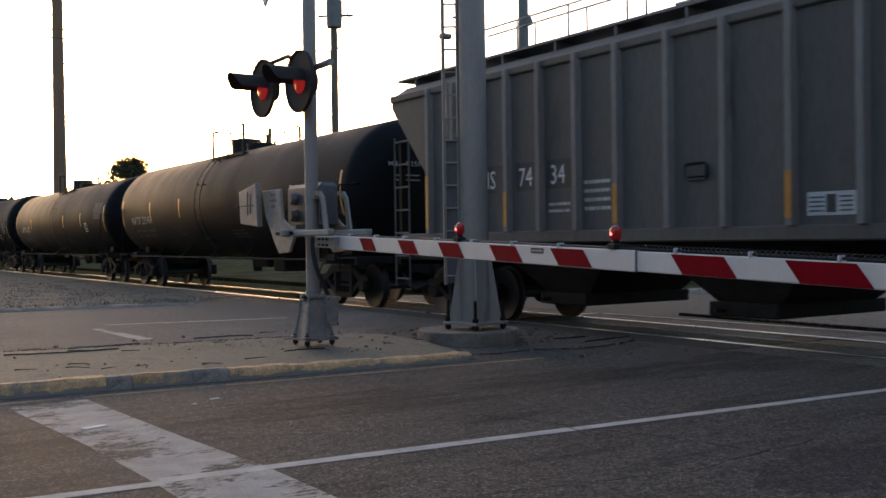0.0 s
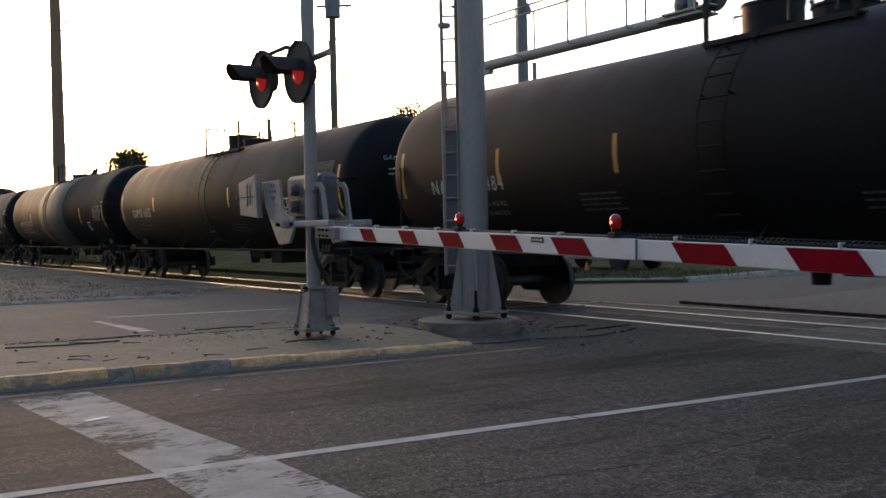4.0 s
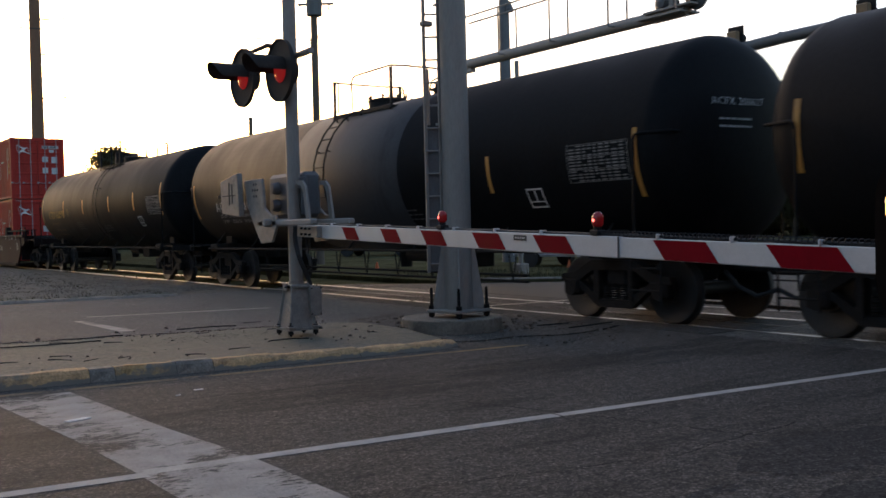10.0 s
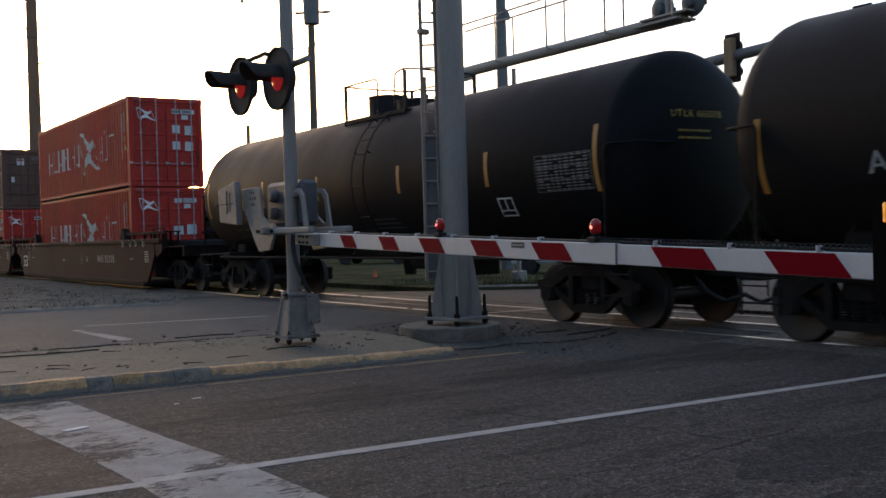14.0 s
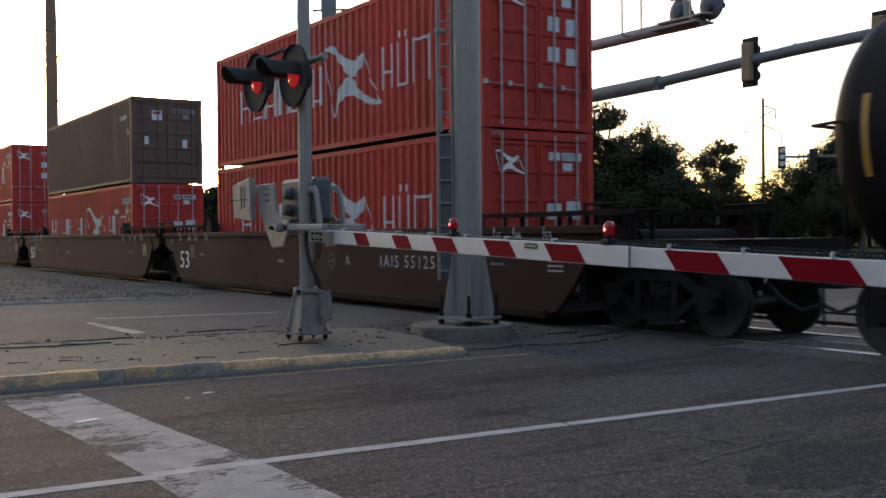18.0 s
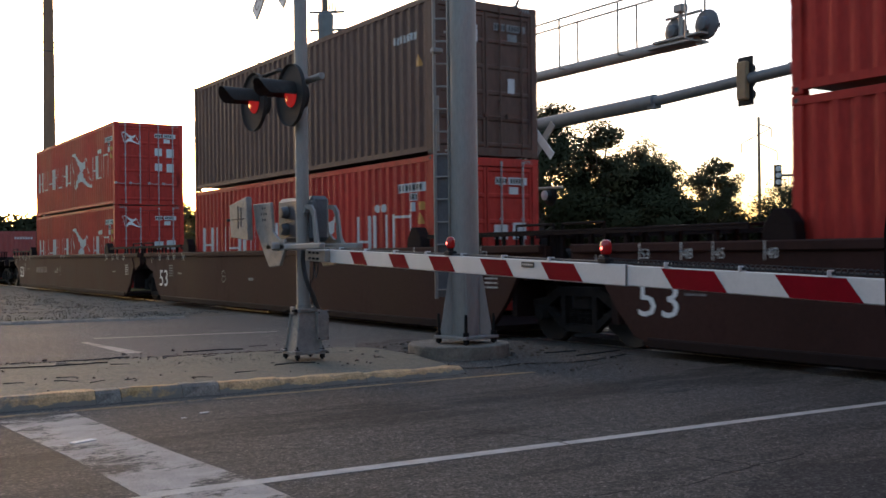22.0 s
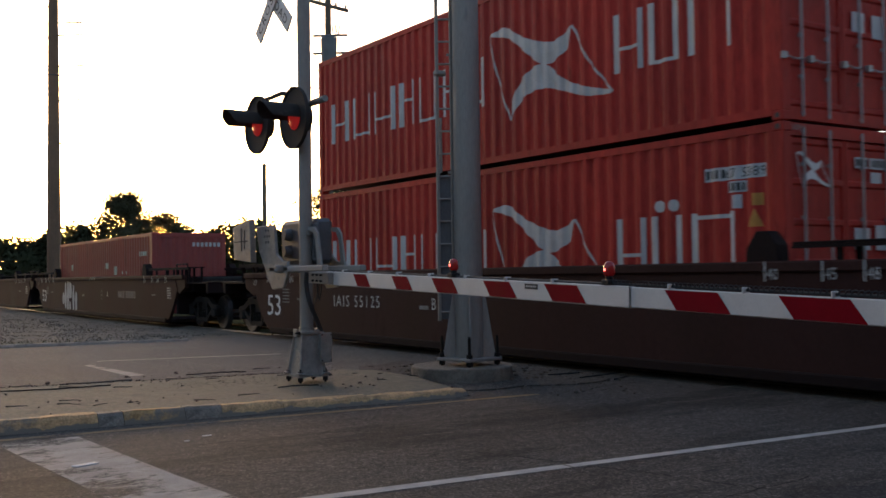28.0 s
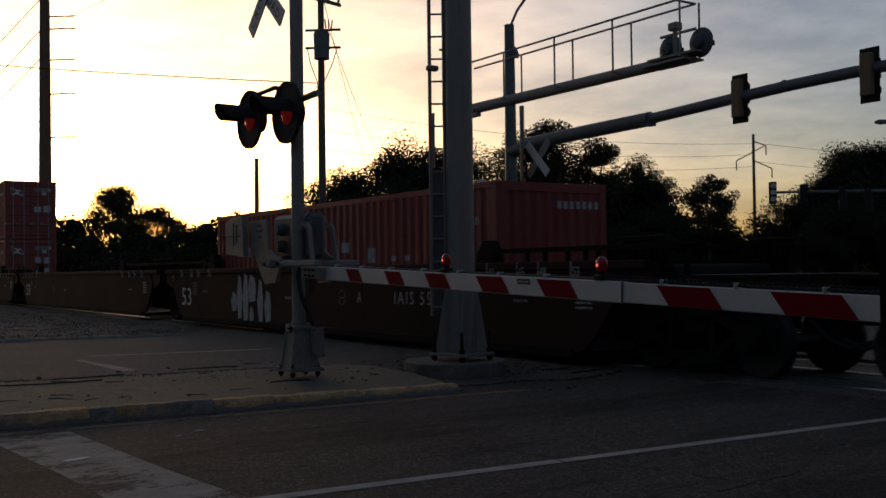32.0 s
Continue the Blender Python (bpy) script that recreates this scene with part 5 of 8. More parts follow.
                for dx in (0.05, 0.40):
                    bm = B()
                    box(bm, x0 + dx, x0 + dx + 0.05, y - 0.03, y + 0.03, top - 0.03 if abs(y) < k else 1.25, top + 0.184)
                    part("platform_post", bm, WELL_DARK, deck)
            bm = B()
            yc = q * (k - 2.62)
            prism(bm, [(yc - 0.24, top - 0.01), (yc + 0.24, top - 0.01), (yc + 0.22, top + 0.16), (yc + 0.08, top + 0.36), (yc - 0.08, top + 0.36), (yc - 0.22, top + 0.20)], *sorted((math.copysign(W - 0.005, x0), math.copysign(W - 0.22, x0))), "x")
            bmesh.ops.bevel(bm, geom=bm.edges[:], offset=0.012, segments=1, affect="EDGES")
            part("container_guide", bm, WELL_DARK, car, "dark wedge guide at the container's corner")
        bm = B()
        tube(bm, (-W + 0.5, q * (k + 0.9), 1.3), (W - 0.5, q * (k + 0.9), 1.3), 0.16, n=14)
        part("air_reservoir", bm, IRON, car, "dark brake air reservoir")
    # stencils on the near side
    def put(txt, size, y, z, mat=WHITE_PAINT, sq=0.9):
        bm = lettering(txt, size, sq)
        part("stencil", on_side(bm, -W + 0.018, y, z), mat, car, "white stencilled %s" % ("numbers" if txt.isdigit() else "letters"))
    for q, order in ((1, ("53",)), (-1, ())):
        for t in order:
            put(t, 0.68, k - 0.29, 0.54, WHITE_PAINT, 1.22)
    ly, ny = {'A': (-1.7, -3.1), 'C': (2.6, -4.0), 'B': (1.2, 4.95)}[letter]
    if letter != "C":
        put(letter, 0.30, ly, 0.80, FADED_WHITE)
        bm = lettering(number, 0.33, 1, 1.3, 1.92)
        part("stencil", on_side(bm, -W + 0.018, ny, 0.80), FADED_WHITE, car, "white stencilled reporting mark")
    bm = lettering("125 T", 0.21, 1, 1.1, 0.58)
    part("stencil", on_side(bm, -W + 0.041, k + 0.58, top - 0.30), FADED_WHITE, car, "white capacity stencil on the end sill")
    bm = B()
    stroke(bm, [(0.13 * math.cos(radians(15 * i)), 0.15 * math.sin(radians(15 * i))) for i in range(25)], 0.018)
    quad2(bm, -0.07, -0.015, 0.07, 0.015)
    part("round_stencil", on_side(bm, -W + 0.018, ly - 0.55 if letter == "B" else ly + 0.62, 0.88), DIM_WHITE, car, "faint round stencil")
    if letter in "AB":
        bm = lettering(number + " " + letter, 0.14, 1, 1.15, 0.75)
        part("stencil", on_side(bm, -W - 0.034, 0.38, top - 0.125), FADED_WHITE, car, "small white reporting mark on the top chord")
    for q in (-1, 1):
        for txt, y in (("40", 6.12), ("45", 6.90), ("48", 7.42), ("53", 8.16)):
            bm = lettering(txt, 0.19, 0.85)
            part("length_mark", on_side(bm, -W - 0.034, q * y + 0.01, top - 0.215), FADED_WHITE, car, "white container length mark")
            bm = B()
            quad2(bm, 0, 0, 0.022, 0.23)
            part("length_tick", on_side(bm, -W - 0.034, q * y + 0.05, top - 0.235), FADED_WHITE, car)
        bm = B()
        bars_of(bm, 0, 0, 0.36, 0.36, 5, 4, 4)
        part("small_stencil", on_side(bm, -W + 0.018, q * 8.35 + (0.2 if q < 0 else -0.9), 0.82), FADED_WHITE if q < 0 else DIM_WHITE, car, "small unreadable stencil")
        bm = B()
        bars_of(bm, 0, 0, 0.36, 0.11, 1, 5, 6)
        part("small_stencil", on_side(bm, -W + 0.018, q * 6.7, 0.88), DIM_WHITE, car, "small unreadable stencil")
    bm = B()
    quad2(bm, 0, 0, 0.30, 0.07)
    part("white_label", on_side(bm, -W + 0.018, 1.6, 0.80), DIM_WHITE, car, "small pale label")
    truck(car, -half)
    if front_end:
        bm = B()
        box(bm, -0.3, 0.3, -half - 1.35, -half + 0.6, 0.86, 1.20, bevel=0.03)
        box(bm, -W + 0.1, W - 0.1, -half - 1.35, -half - 1.2, 1.0, 1.3, bevel=0.02)
        box(bm, -W + 0.1, W - 0.1, -half - 1.35, -half + 0.5, 1.26, 1.31)
        part("end_platform", bm, WELL_DARK, car)
        coupler(car, -half - 1.25, -1)
    if rear_end:
        truck(car, half)
        bm = B()
        box(bm, -0.3, 0.3, half - 0.6, half + 1.35, 0.86, 1.20, bevel=0.03)
        box(bm, -W + 0.1, W - 0.1, half + 1.2, half + 1.35, 1.0, 1.3, bevel=0.02)
        box(bm, -W + 0.1, W - 0.1, half - 0.5, half + 1.35, 1.26, 1.31)
        part("end_platform", bm, WELL_DARK, car)
        coupler(car, half + 1.25, 1)
    return car


JOINTS = (5.47, 25.40, 45.35, 65.3)
for i, letter in enumerate("ACB"):
    well_unit(JOINTS[i], JOINTS[i + 1], letter, i == 0, i == 2, "IAIS 55125")
JOINTS_2 = (69.1, 89.0, 108.9, 128.8)
for i, letter in enumerate("ACB"):
    well_unit(JOINTS_2[i], JOINTS_2[i + 1], letter, i == 0, i == 2, "IAIS 55092")


# ------------------------------------------------------------------ containers
PITCH = 0.278
NUMBERS = {6: "67 5389", 2: "427757 7"}


def corrugation(y):
    """Depth of the side sheet at y: 0 on the outer crests."""
    f = (y / PITCH) % 1.0
    if f < 0.26:
        return 0.0
    if f < 0.50:
        return (f - 0.26) / 0.24
    if f < 0.76:
        return 1.0
    return 1 - (f - 0.76) / 0.24


def brand_shapes(first, scale):
    """Plain white shapes on a container side: upright blocks for the words, two curved bands for the flag. x from the rear end, y up from the floor."""
    out = []
    y0, h = 1.03, 0.84
    for i, (x, w) in enumerate(((0.61, 0.71), (1.52, 0.74), (2.40, 0.81), (3.40, 0.53), (4.08, 0.62), (4.88, 0.55), (5.55, 0.62), (9.30, 0.57), (10.01, 0.54), (10.70, 0.73))):
        bm = B()
        word_block(bm, x, y0, h, w, i)
        out.append(("word_block", bm))
    for x in (10.15, 10.40):
        bm = B()
        bm.faces.new([bm.verts.new((x + 0.08 * math.cos(a), y0 + h + 0.13 + 0.08 * math.sin(a), 0)) for a in [2 * math.pi * i / 14 for i in range(14)]])
        out.append(("word_dot", bm))
    bm = B()
    band(bm, [(6.34, 2.18), (6.75, 2.24), (7.2, 2.0), (7.7, 1.82), (8.05, 1.78), (8.42, 1.93)], [(6.34, 2.16), (6.85, 2.04), (7.25, 1.76), (7.68, 1.47), (7.98, 1.46), (8.34, 1.62)])
    band(bm, [(6.87, 0.70), (6.98, 1.08), (7.28, 1.38), (7.75, 1.47), (8.2, 1.16), (8.7, 0.96), (9.28, 0.82)], [(6.90, 0.70), (7.12, 0.95), (7.4, 1.07), (7.8, 1.08), (8.2, 0.97), (8.7, 0.82), (9.25, 0.77)])
    stroke(bm, [(6.34, 2.17), (6.52, 1.5), (6.87, 0.70)], 0.03)
    stroke(bm, [(8.42, 1.92), (8.75, 1.35), (9.28, 0.80)], 0.035)
    out.append(("flag_emblem", bm))
    for nm, bm in out:
        for v in bm.verts:
            v.co.x = first + (v.co.x - 0.61) * scale
    return out


def word_block(bm, x, y, h, w, i):
    """Two upright blocks tied by a thin bar, as wide and as heavy as one character."""
    a, b = (0.13, 0.07) if i % 2 else (0.10, 0.12)
    lift = (0.42, 0.05, 0.30, 0.55, 0.0, 0.48, 0.10, 0.36, 0.0, 0.90)[i] * h
    side = [(x, y), (x + a, y), (x + a, y + lift), (x + w - b, y + lift), (x + w - b, y), (x + w, y), (x + w, y + h),
            (x + w - b, y + h), (x + w - b, y + lift + 0.05), (x + a, y + lift + 0.05), (x + a, y + h), (x, y + h)]
    if lift == 0.0:
        side = [(x, y), (x + w, y), (x + w, y + h), (x + w - b, y + h), (x + w - b, y + 0.05), (x + a, y + 0.05), (x + a, y + h), (x, y + h)]
    bm.faces.new([bm.verts.new((p, q, 0)) for p, q in side])


def band(bm, top, bot):
    """A filled strip between two lines, smoothed between their points."""
    def fine(p):
        out = []
        for i in range(len(p) - 1):
            q0, q1, q2, q3 = (Vector(p[max(0, min(len(p) - 1, i + d))]) for d in (-1, 0, 1, 2))
            for k in range(4):
                t = k / 4
                out.append(0.5 * (2 * q1 + (q2 - q0) * t + (2 * q0 - 5 * q1 + 4 * q2 - q3) * t * t + (3 * q1 - q0 - 3 * q2 + q3) * t ** 3))
        return out + [Vector(p[-1])]
    n = min(len(top), len(bot))
    ft, fb = fine(top[:n]), fine(bot[:n])
    a = [bm.verts.new((*p, 0)) for p in ft]
    b = [bm.verts.new((*p, 0)) for p in fb]
    for i in range(len(a) - 1):
        bm.faces.new((b[i], b[i + 1], a[i + 1], a[i]))


SIDE_H0, SIDE_H1 = 0.16, 0.11


def side_sheet(L, H):
    bm = B()
    ys = []
    k = 0
    y = 0.20
    breaks = sorted({0.12, L - 0.12} | {PITCH * (i + f) for i in range(int(L / PITCH) + 1) for f in (0.0, 0.26, 0.50, 0.76) if 0.12 < PITCH * (i + f) < L - 0.12})
    prev = None
    for y in breaks:
        d = 0.036 * corrugation(y)
        row = (bm.verts.new((-1.212 + d, L - y, SIDE_H0)), bm.verts.new((-1.212 + d, L - y, H - SIDE_H1)))
        if prev:
            bm.faces.new((prev[0], prev[1], row[1], row[0]))
        prev = row
    return bm


def paint_on_side(bm, L, off=0.004):
    """Cuts flat paint at the corrugation's folds and lays it on the sheet."""
    k = 0
    xs_ = [v.co.x for v in bm.verts]
    lo, hi = min(xs_), max(xs_)
    for i in range(int(L / PITCH) + 1):
        for f in (0.0, 0.26, 0.50, 0.76):
            c = PITCH * (i + f)
            if lo < c < hi:
                bmesh.ops.bisect_plane(bm, geom=bm.verts[:] + bm.edges[:] + bm.faces[:], plane_co=(c, 0, 0), plane_no=(1, 0, 0))
    for v in bm.verts:
        x, z = v.co.x, v.co.y
        v.co = Vector((-1.212 - off + 0.036 * corrugation(x), L - x, z))
    return bm


def container(u, z, H, mat, label, brand=None, doors=True, flag=True, group="containers on the train", L=12.192, seed=1, bands=()):
    """u: its front end. Local y runs from the front (door) end to the rear."""
    c = thing("shipping_container", pose(TRACK, u, z), label, "shipping container", group)
    MOVING.append((c, u, z))
    W = 1.219
    for s in (-1, 1):
        bm = side_sheet(L, H)
        if s > 0:
            for v in bm.verts:
                v.co.x *= -1
        bmesh.ops.recalc_face_normals(bm, faces=bm.faces)
        part("side_sheet", bm, mat, c, "corrugated steel side sheet")
        for nm, z0, z1 in (("bottom_rail", 0.06, SIDE_H0), ("top_rail", H - SIDE_H1, H - 0.012)):
            bm = B()
            box(bm, *sorted((s * (W - 0.06), s * (W - 0.004))), 0.16, L - 0.16, z0, z1)
            part(nm, bm, mat, c)
        for y0, y1 in ((0.0, 0.16), (L - 0.16, L)):
            bm = B()
            box(bm, *sorted((s * (W - 0.15), s * (W - 0.003))), y0 + 0.004, y1 - 0.004, 0.118, H - 0.118, bevel=0.008)
            part("corner_post", bm, mat, c)
            for z0 in (0.0, H - 0.118):
                bm = B()
                box(bm, *sorted((s * (W - 0.162), s * W)), y0 - 0.0, y0 + 0.16 if y0 < 1 else L, z0, z0 + 0.118, bevel=0.01)
                xo = s * (W + 0.001)
                part("corner_casting", bm, mat, c)
                bm = B()
                yc, zc2 = (y0 + y1) / 2, z0 + 0.059
                tube(bm, (s * (W - 0.03), yc, zc2), (s * (W + 0.0015), yc, zc2), 0.034, n=10)
                part("casting_hole", bm, STICKER, c)
    bm = B()
    n = 40
    prev = None
    for i in range(n + 1):
        y = 0.16 + (L - 0.32) * i / n
        zz = H - 0.02 - (0.018 if i % 2 else 0)
        row = (bm.verts.new((-W + 0.06, y, zz)), bm.verts.new((W - 0.06, y, zz)))
        if prev:
            bm.faces.new((prev[0], prev[1], row[1], row[0]))
        prev = row
    part("roof_sheet", bm, mat, c)
    bm = B()
    box(bm, -W + 0.05, W - 0.05, 0.05, L - 0.05, 0.10, 0.16)
    part("floor_panel", bm, STICKER, c)
    # rear wall
    bm = B()
    box(bm, -W + 0.14, W - 0.14, L - 0.08, L - 0.04, 0.12, H - 0.1)
    part("rear_wall", bm, mat, c)
    # front end: two doors with bars, or a plain corrugated wall
    bm = B()
    box(bm, -W + 0.15, W - 0.15, 0.01, 0.12, 0.02, 0.17)
    part("door_sill", bm, mat, c)
    bm = B()
    box(bm, -W + 0.15, W - 0.15, 0.01, 0.12, H - 0.16, H - 0.01)
    part("door_header", bm, mat, c)
    if doors:
        for s in (-1, 1):
            bm = B()
            x0, x1 = sorted((s * 0.012, s * (W - 0.155)))
            z0, z1 = 0.18, H - 0.17
            rows_, ribs_ = 5, []
            box(bm, x0, x1, 0.055, 0.085, z0, z1)
            for k in range(rows_ + 1):                          # pressed ribs
                zz = z0 + 0.04 + (z1 - z0 - 0.1) * k / rows_
                rib = B()
                prism(rib, [(0.056, zz - 0.04), (0.032, zz - 0.015), (0.032, zz + 0.035), (0.056, zz + 0.06)], x0 + 0.052, x1 - 0.052, "x")
                ribs_.append(rib)
            door = part("door", bm, mat, c, "steel door leaf with pressed ribs")
            for xa in (x0, x1 - 0.05):
                edge = B()
                box(edge, xa, xa + 0.05, 0.03, 0.056, z0, z1)
                part("door_edge", edge, mat, door)
            for rib in ribs_:
                part("door_rib", rib, mat, door)
            for fx in (0.30, 0.80):
                x = s * (0.02 + fx * (W - 0.2))
                bm = B()
                tube(bm, (x, 0.0, 0.06), (x, 0.0, H - 0.06), 0.017, n=8)
                for zz in (0.10, 0.55, 1.05, 1.75, H - 0.5, H - 0.1):
                    box(bm, x - 0.028, x + 0.028, -0.004, 0.032, zz - 0.022, zz + 0.022)
                part("locking_bar", bm, STEEL_BAR if mat is not BROWN else BROWN, c, "locking bar with brackets")
                bm = B()
                bent(bm, [(x, -0.02, 0.76), (x - 0.16, -0.025, 0.74), (x - 0.34, -0.02, 0.77)], 0.012, 6)
                box(bm, x - 0.38, x - 0.30, -0.03, 0.035, 0.73, 0.81)
                part("door_handle", bm, STEEL_BAR if mat is not BROWN else BROWN, c)
        # notices on the right-hand leaf and the number at its top
        spots = ((0.20, 1.75, 0.26, 0.26), (0.62, 1.70, 0.26, 0.30), (0.20, 1.22, 0.26, 0.26), (0.62, 1.18, 0.26, 0.30)) if seed % 2 else ((0.16, 1.36, 0.32, 0.28), (0.60, 1.36, 0.32, 0.32))
        if mat is BROWN:
            spots = ((0.52, 1.22, 0.16, 0.28), (-0.78, 1.30, 0.14, 0.26))
            bm = B()
            quad2(bm, 0, 0, 0.34, 0.32)
            part("notice", on_end(bm, 0.0275, -0.52, 2.12), LABEL_GREY, c, "pale printed notice")
            bm = B()
            quad2(bm, 0.03, 0.20, 0.31, 0.29)
            part("notice_band", on_end(bm, 0.024, -0.52, 2.12), RED_DARK, c, "dark red band on the notice")
        for x, zz, w, h in spots:
            bm = B()
            quad2(bm, 0, 0, w, h)
            part("notice", on_end(bm, 0.028, x, zz), LABEL_GREY, c, "pale printed notice")
        for a, w, b in ((0.06, 0.26, 0.12), (0.36, 0.32, 0.12), (0.72, 0.09, 0.12), (0.38, 0.22, -0.06)):
            bm = B()
            quad2(bm, a, b, a + w, b + 0.14)
            part("number_label", on_end(bm, 0.027, 0.14, H - 0.62), LABEL_GREY if mat is not BROWN else DIM_WHITE, c, "pale number label")
        bm = B()
        for k in range(11):
            if k not in (4, 10):
                quad2(bm, 0.08 + 0.066 * k, 0.145, 0.125 + 0.066 * k, 0.235)
        if seed in NUMBERS and seed == 2:
            bm.free()
            bm = lettering("427757", 0.13, 1, 1, 0.28)
            for v in bm.verts:
                v.co.x, v.co.y = v.co.x + 0.38, v.co.y + 0.145
        part("number_print", on_end(bm, 0.024, 0.14, H - 0.62), STICKER, c, "dark number print")
        if flag:
            bm = B()
            def small(p):
                return [(-0.95 + (x - 6.34) * 0.225, H - 0.78 + (y - 0.7) * 0.28) for x, y in p]
            band(bm, small([(6.34, 2.18), (6.75, 2.24), (7.2, 2.0), (7.7, 1.82), (8.05, 1.78), (8.42, 1.93)]), small([(6.34, 2.16), (6.85, 2.04), (7.25, 1.76), (7.68, 1.47), (7.98, 1.46), (8.34, 1.62)]))
            band(bm, small([(6.87, 0.70), (6.98, 1.08), (7.28, 1.38), (7.75, 1.47), (8.2, 1.16), (8.7, 0.96), (9.28, 0.82)]), small([(6.90, 0.70), (7.12, 0.95), (7.4, 1.07), (7.8, 1.08), (8.2, 0.97), (8.7, 0.82), (9.25, 0.77)]))
            stroke(bm, small([(6.34, 2.17), (6.52, 1.5), (6.87, 0.70)]), 0.014)
            stroke(bm, small([(8.42, 1.92), (8.75, 1.35), (9.28, 0.80)]), 0.014)
            part("flag_emblem", on_end(bm, 0.026, 0, 0), WHITE_PAINT, c, "white two-band emblem")
        # yellow and black height bars at the top corners
        for s in (-1, 1):
            bm = B()
            for k in range(5):                           # slanted bars
                x = s * 0.95 - 0.15 + k * 0.06
                bm.faces.new([bm.verts.new((p, q, 0)) for p, q in ((x, H - 0.10), (x + 0.03, H - 0.10), (x + 0.055, H - 0.03), (x + 0.025, H - 0.03))])
            part("height_marking", on_end(bm, 0.006, 0, 0), DIM_WHITE, c, "pale slanted height bars")
    else:
        bm = B()
        n = 9
        prev = None
        for i in range(n * 4 + 1):
            x = -W + 0.15 + (2 * W - 0.3) * i / (n * 4)
            d = 0.02 if i % 4 in (0, 1) else 0.055
            row = (bm.verts.new((x, d, 0.12)), bm.verts.new((x, d, H - 0.1)))
            if prev:
                bm.faces.new((prev[0], prev[1], row[1], row[0]))
            prev = row
        part("front_wall", bm, mat, c, "corrugated steel end wall")
    if brand:
        for nm, bm in brand_shapes(*((1.68, 0.815) if seed in (2, 3) else (0.61, 1.0))):
            part(nm, paint_on_side(bm, L), CONTAINER_WHITE, c, "plain white shape painted on the side")
    # small marks near the door end of the side
    if brand and seed in (2, 3):
        for a0, a1, b0, b1, m2 in ((-0.83, -0.73, -1.95, -0.50, LABEL_GREY), (-0.54, -0.46, -1.10, -0.48, LABEL_GREY), (-0.56, -0.42, -1.40, -1.24, YELLOW_TAPE)):
            bm = B()
            quad2(bm, L + a0, H + b0, L + a1, H + b1)
            part("number_label", paint_on_side(bm, L), m2, c, "upright pale number label")
        for a, n_, top_ in ((-0.81, 12, -0.53), (-0.525, 5, -0.51)):
            for k in range(n_):
                bm = B()
                quad2(bm, L + a, H + top_ - 0.085 - 0.118 * k, L + a + 0.05, H + top_ - 0.118 * k)
                part("number_print", paint_on_side(bm, L, 0.008), STICKER, c, "dark number print")
    elif brand:
        for a0, a1, b0, b1, m2 in ((-1.24, -0.27, -0.64, -0.47, LABEL_GREY), (-0.87, -0.58, -0.80, -0.66, LABEL_GREY), (-0.79, -0.66, -1.0, -0.83, LABEL_GREY), (-0.48, -0.33, -0.98, -0.83, YELLOW_TAPE)):
            bm = B()
            quad2(bm, L + a0, H + b0, L + a1, H + b1)
            part("number_label", paint_on_side(bm, L), m2, c, "pale number label on the side")
        bm = lettering(NUMBERS.get(seed, ""), 0.17, 1, 1.15, 0.62) if seed in NUMBERS else B()
        for v in bm.verts:
            v.co.x, v.co.y = v.co.x + L - 0.91, v.co.y + H - 0.615
        for k in range(4 if seed in NUMBERS else 10):
            quad2(bm, L - 1.22 + 0.085 * k, H - 0.61, L - 1.22 + 0.085 * k + 0.05, H - 0.50)
        for k in range(4):
            quad2(bm, L - 0.85 + 0.066 * k, H - 0.78, L - 0.85 + 0.066 * k + 0.045, H - 0.68)
        part("number_print", paint_on_side(bm, L, 0.008), STICKER, c, "dark number print")
    else:
        bm = B()
        for k in range(10):
            quad2(bm, L - 1.32 + 0.085 * k, H - 0.72, L - 1.32 + 0.085 * k + 0.055, H - 0.58)
        part("number_print", paint_on_side(bm, L), FADED_WHITE, c, "small white number print")
    bm = B()
    a, dz = L - 0.56, -0.45 if seed in (2, 3) else 0.0
    band(bm, [(a + 0.10, H - 1.02 + dz), (a + 0.11, H - 1.02 + dz)], [(a, H - 1.24 + dz), (a + 0.22, H - 1.24 + dz)])
    part("warning_triangle", paint_on_side(bm, L), YELLOW_TAPE, c, "yellow warning triangle")
    return c


GAP = 3.19
TALL, STD = 2.896, 2.591
container(9.25, GAP - TALL, TALL, RED, "red corrugated container low in a well car", "band", seed=2)
container(9.25, GAP + 0.012, TALL - 0.012, RED, "red corrugated container stacked on another red one", "band", seed=3)
container(29.12, GAP - TALL, TALL, RED, "red corrugated container under a brown one", "band", seed=4)
container(29.12, GAP + 0.012, TALL - 0.012, BROWN, "plain brown corrugated container stacked on a red one", None, flag=False, seed=5)
container(49.18, GAP - TALL, TALL, RED, "red corrugated container low in the last well", "band", seed=6)
container(49.18, GAP + 0.012, TALL - 0.012, RED, "red corrugated container stacked on the last well's load", "band", seed=7)
container(73.1, 0.29, STD, RED_DARK, "single dull red container in a well car", None, doors=False, seed=8)
container(113.3, 0.29, TALL, RED_DARK, "dull red container in a far well car", None, seed=9)
container(113.3, 0.29 + TALL + 0.012, TALL, RED_DARK, "dull red container stacked in a far well car", None, seed=10)

# white marks on the second well car and its dull red container: plain strokes
w2 = next(o for o, u, *z in MOVING if abs(u - (69.1 + 89.0) / 2) < 0.01)
y0 = 83.75 - (69.1 + 89.0) / 2
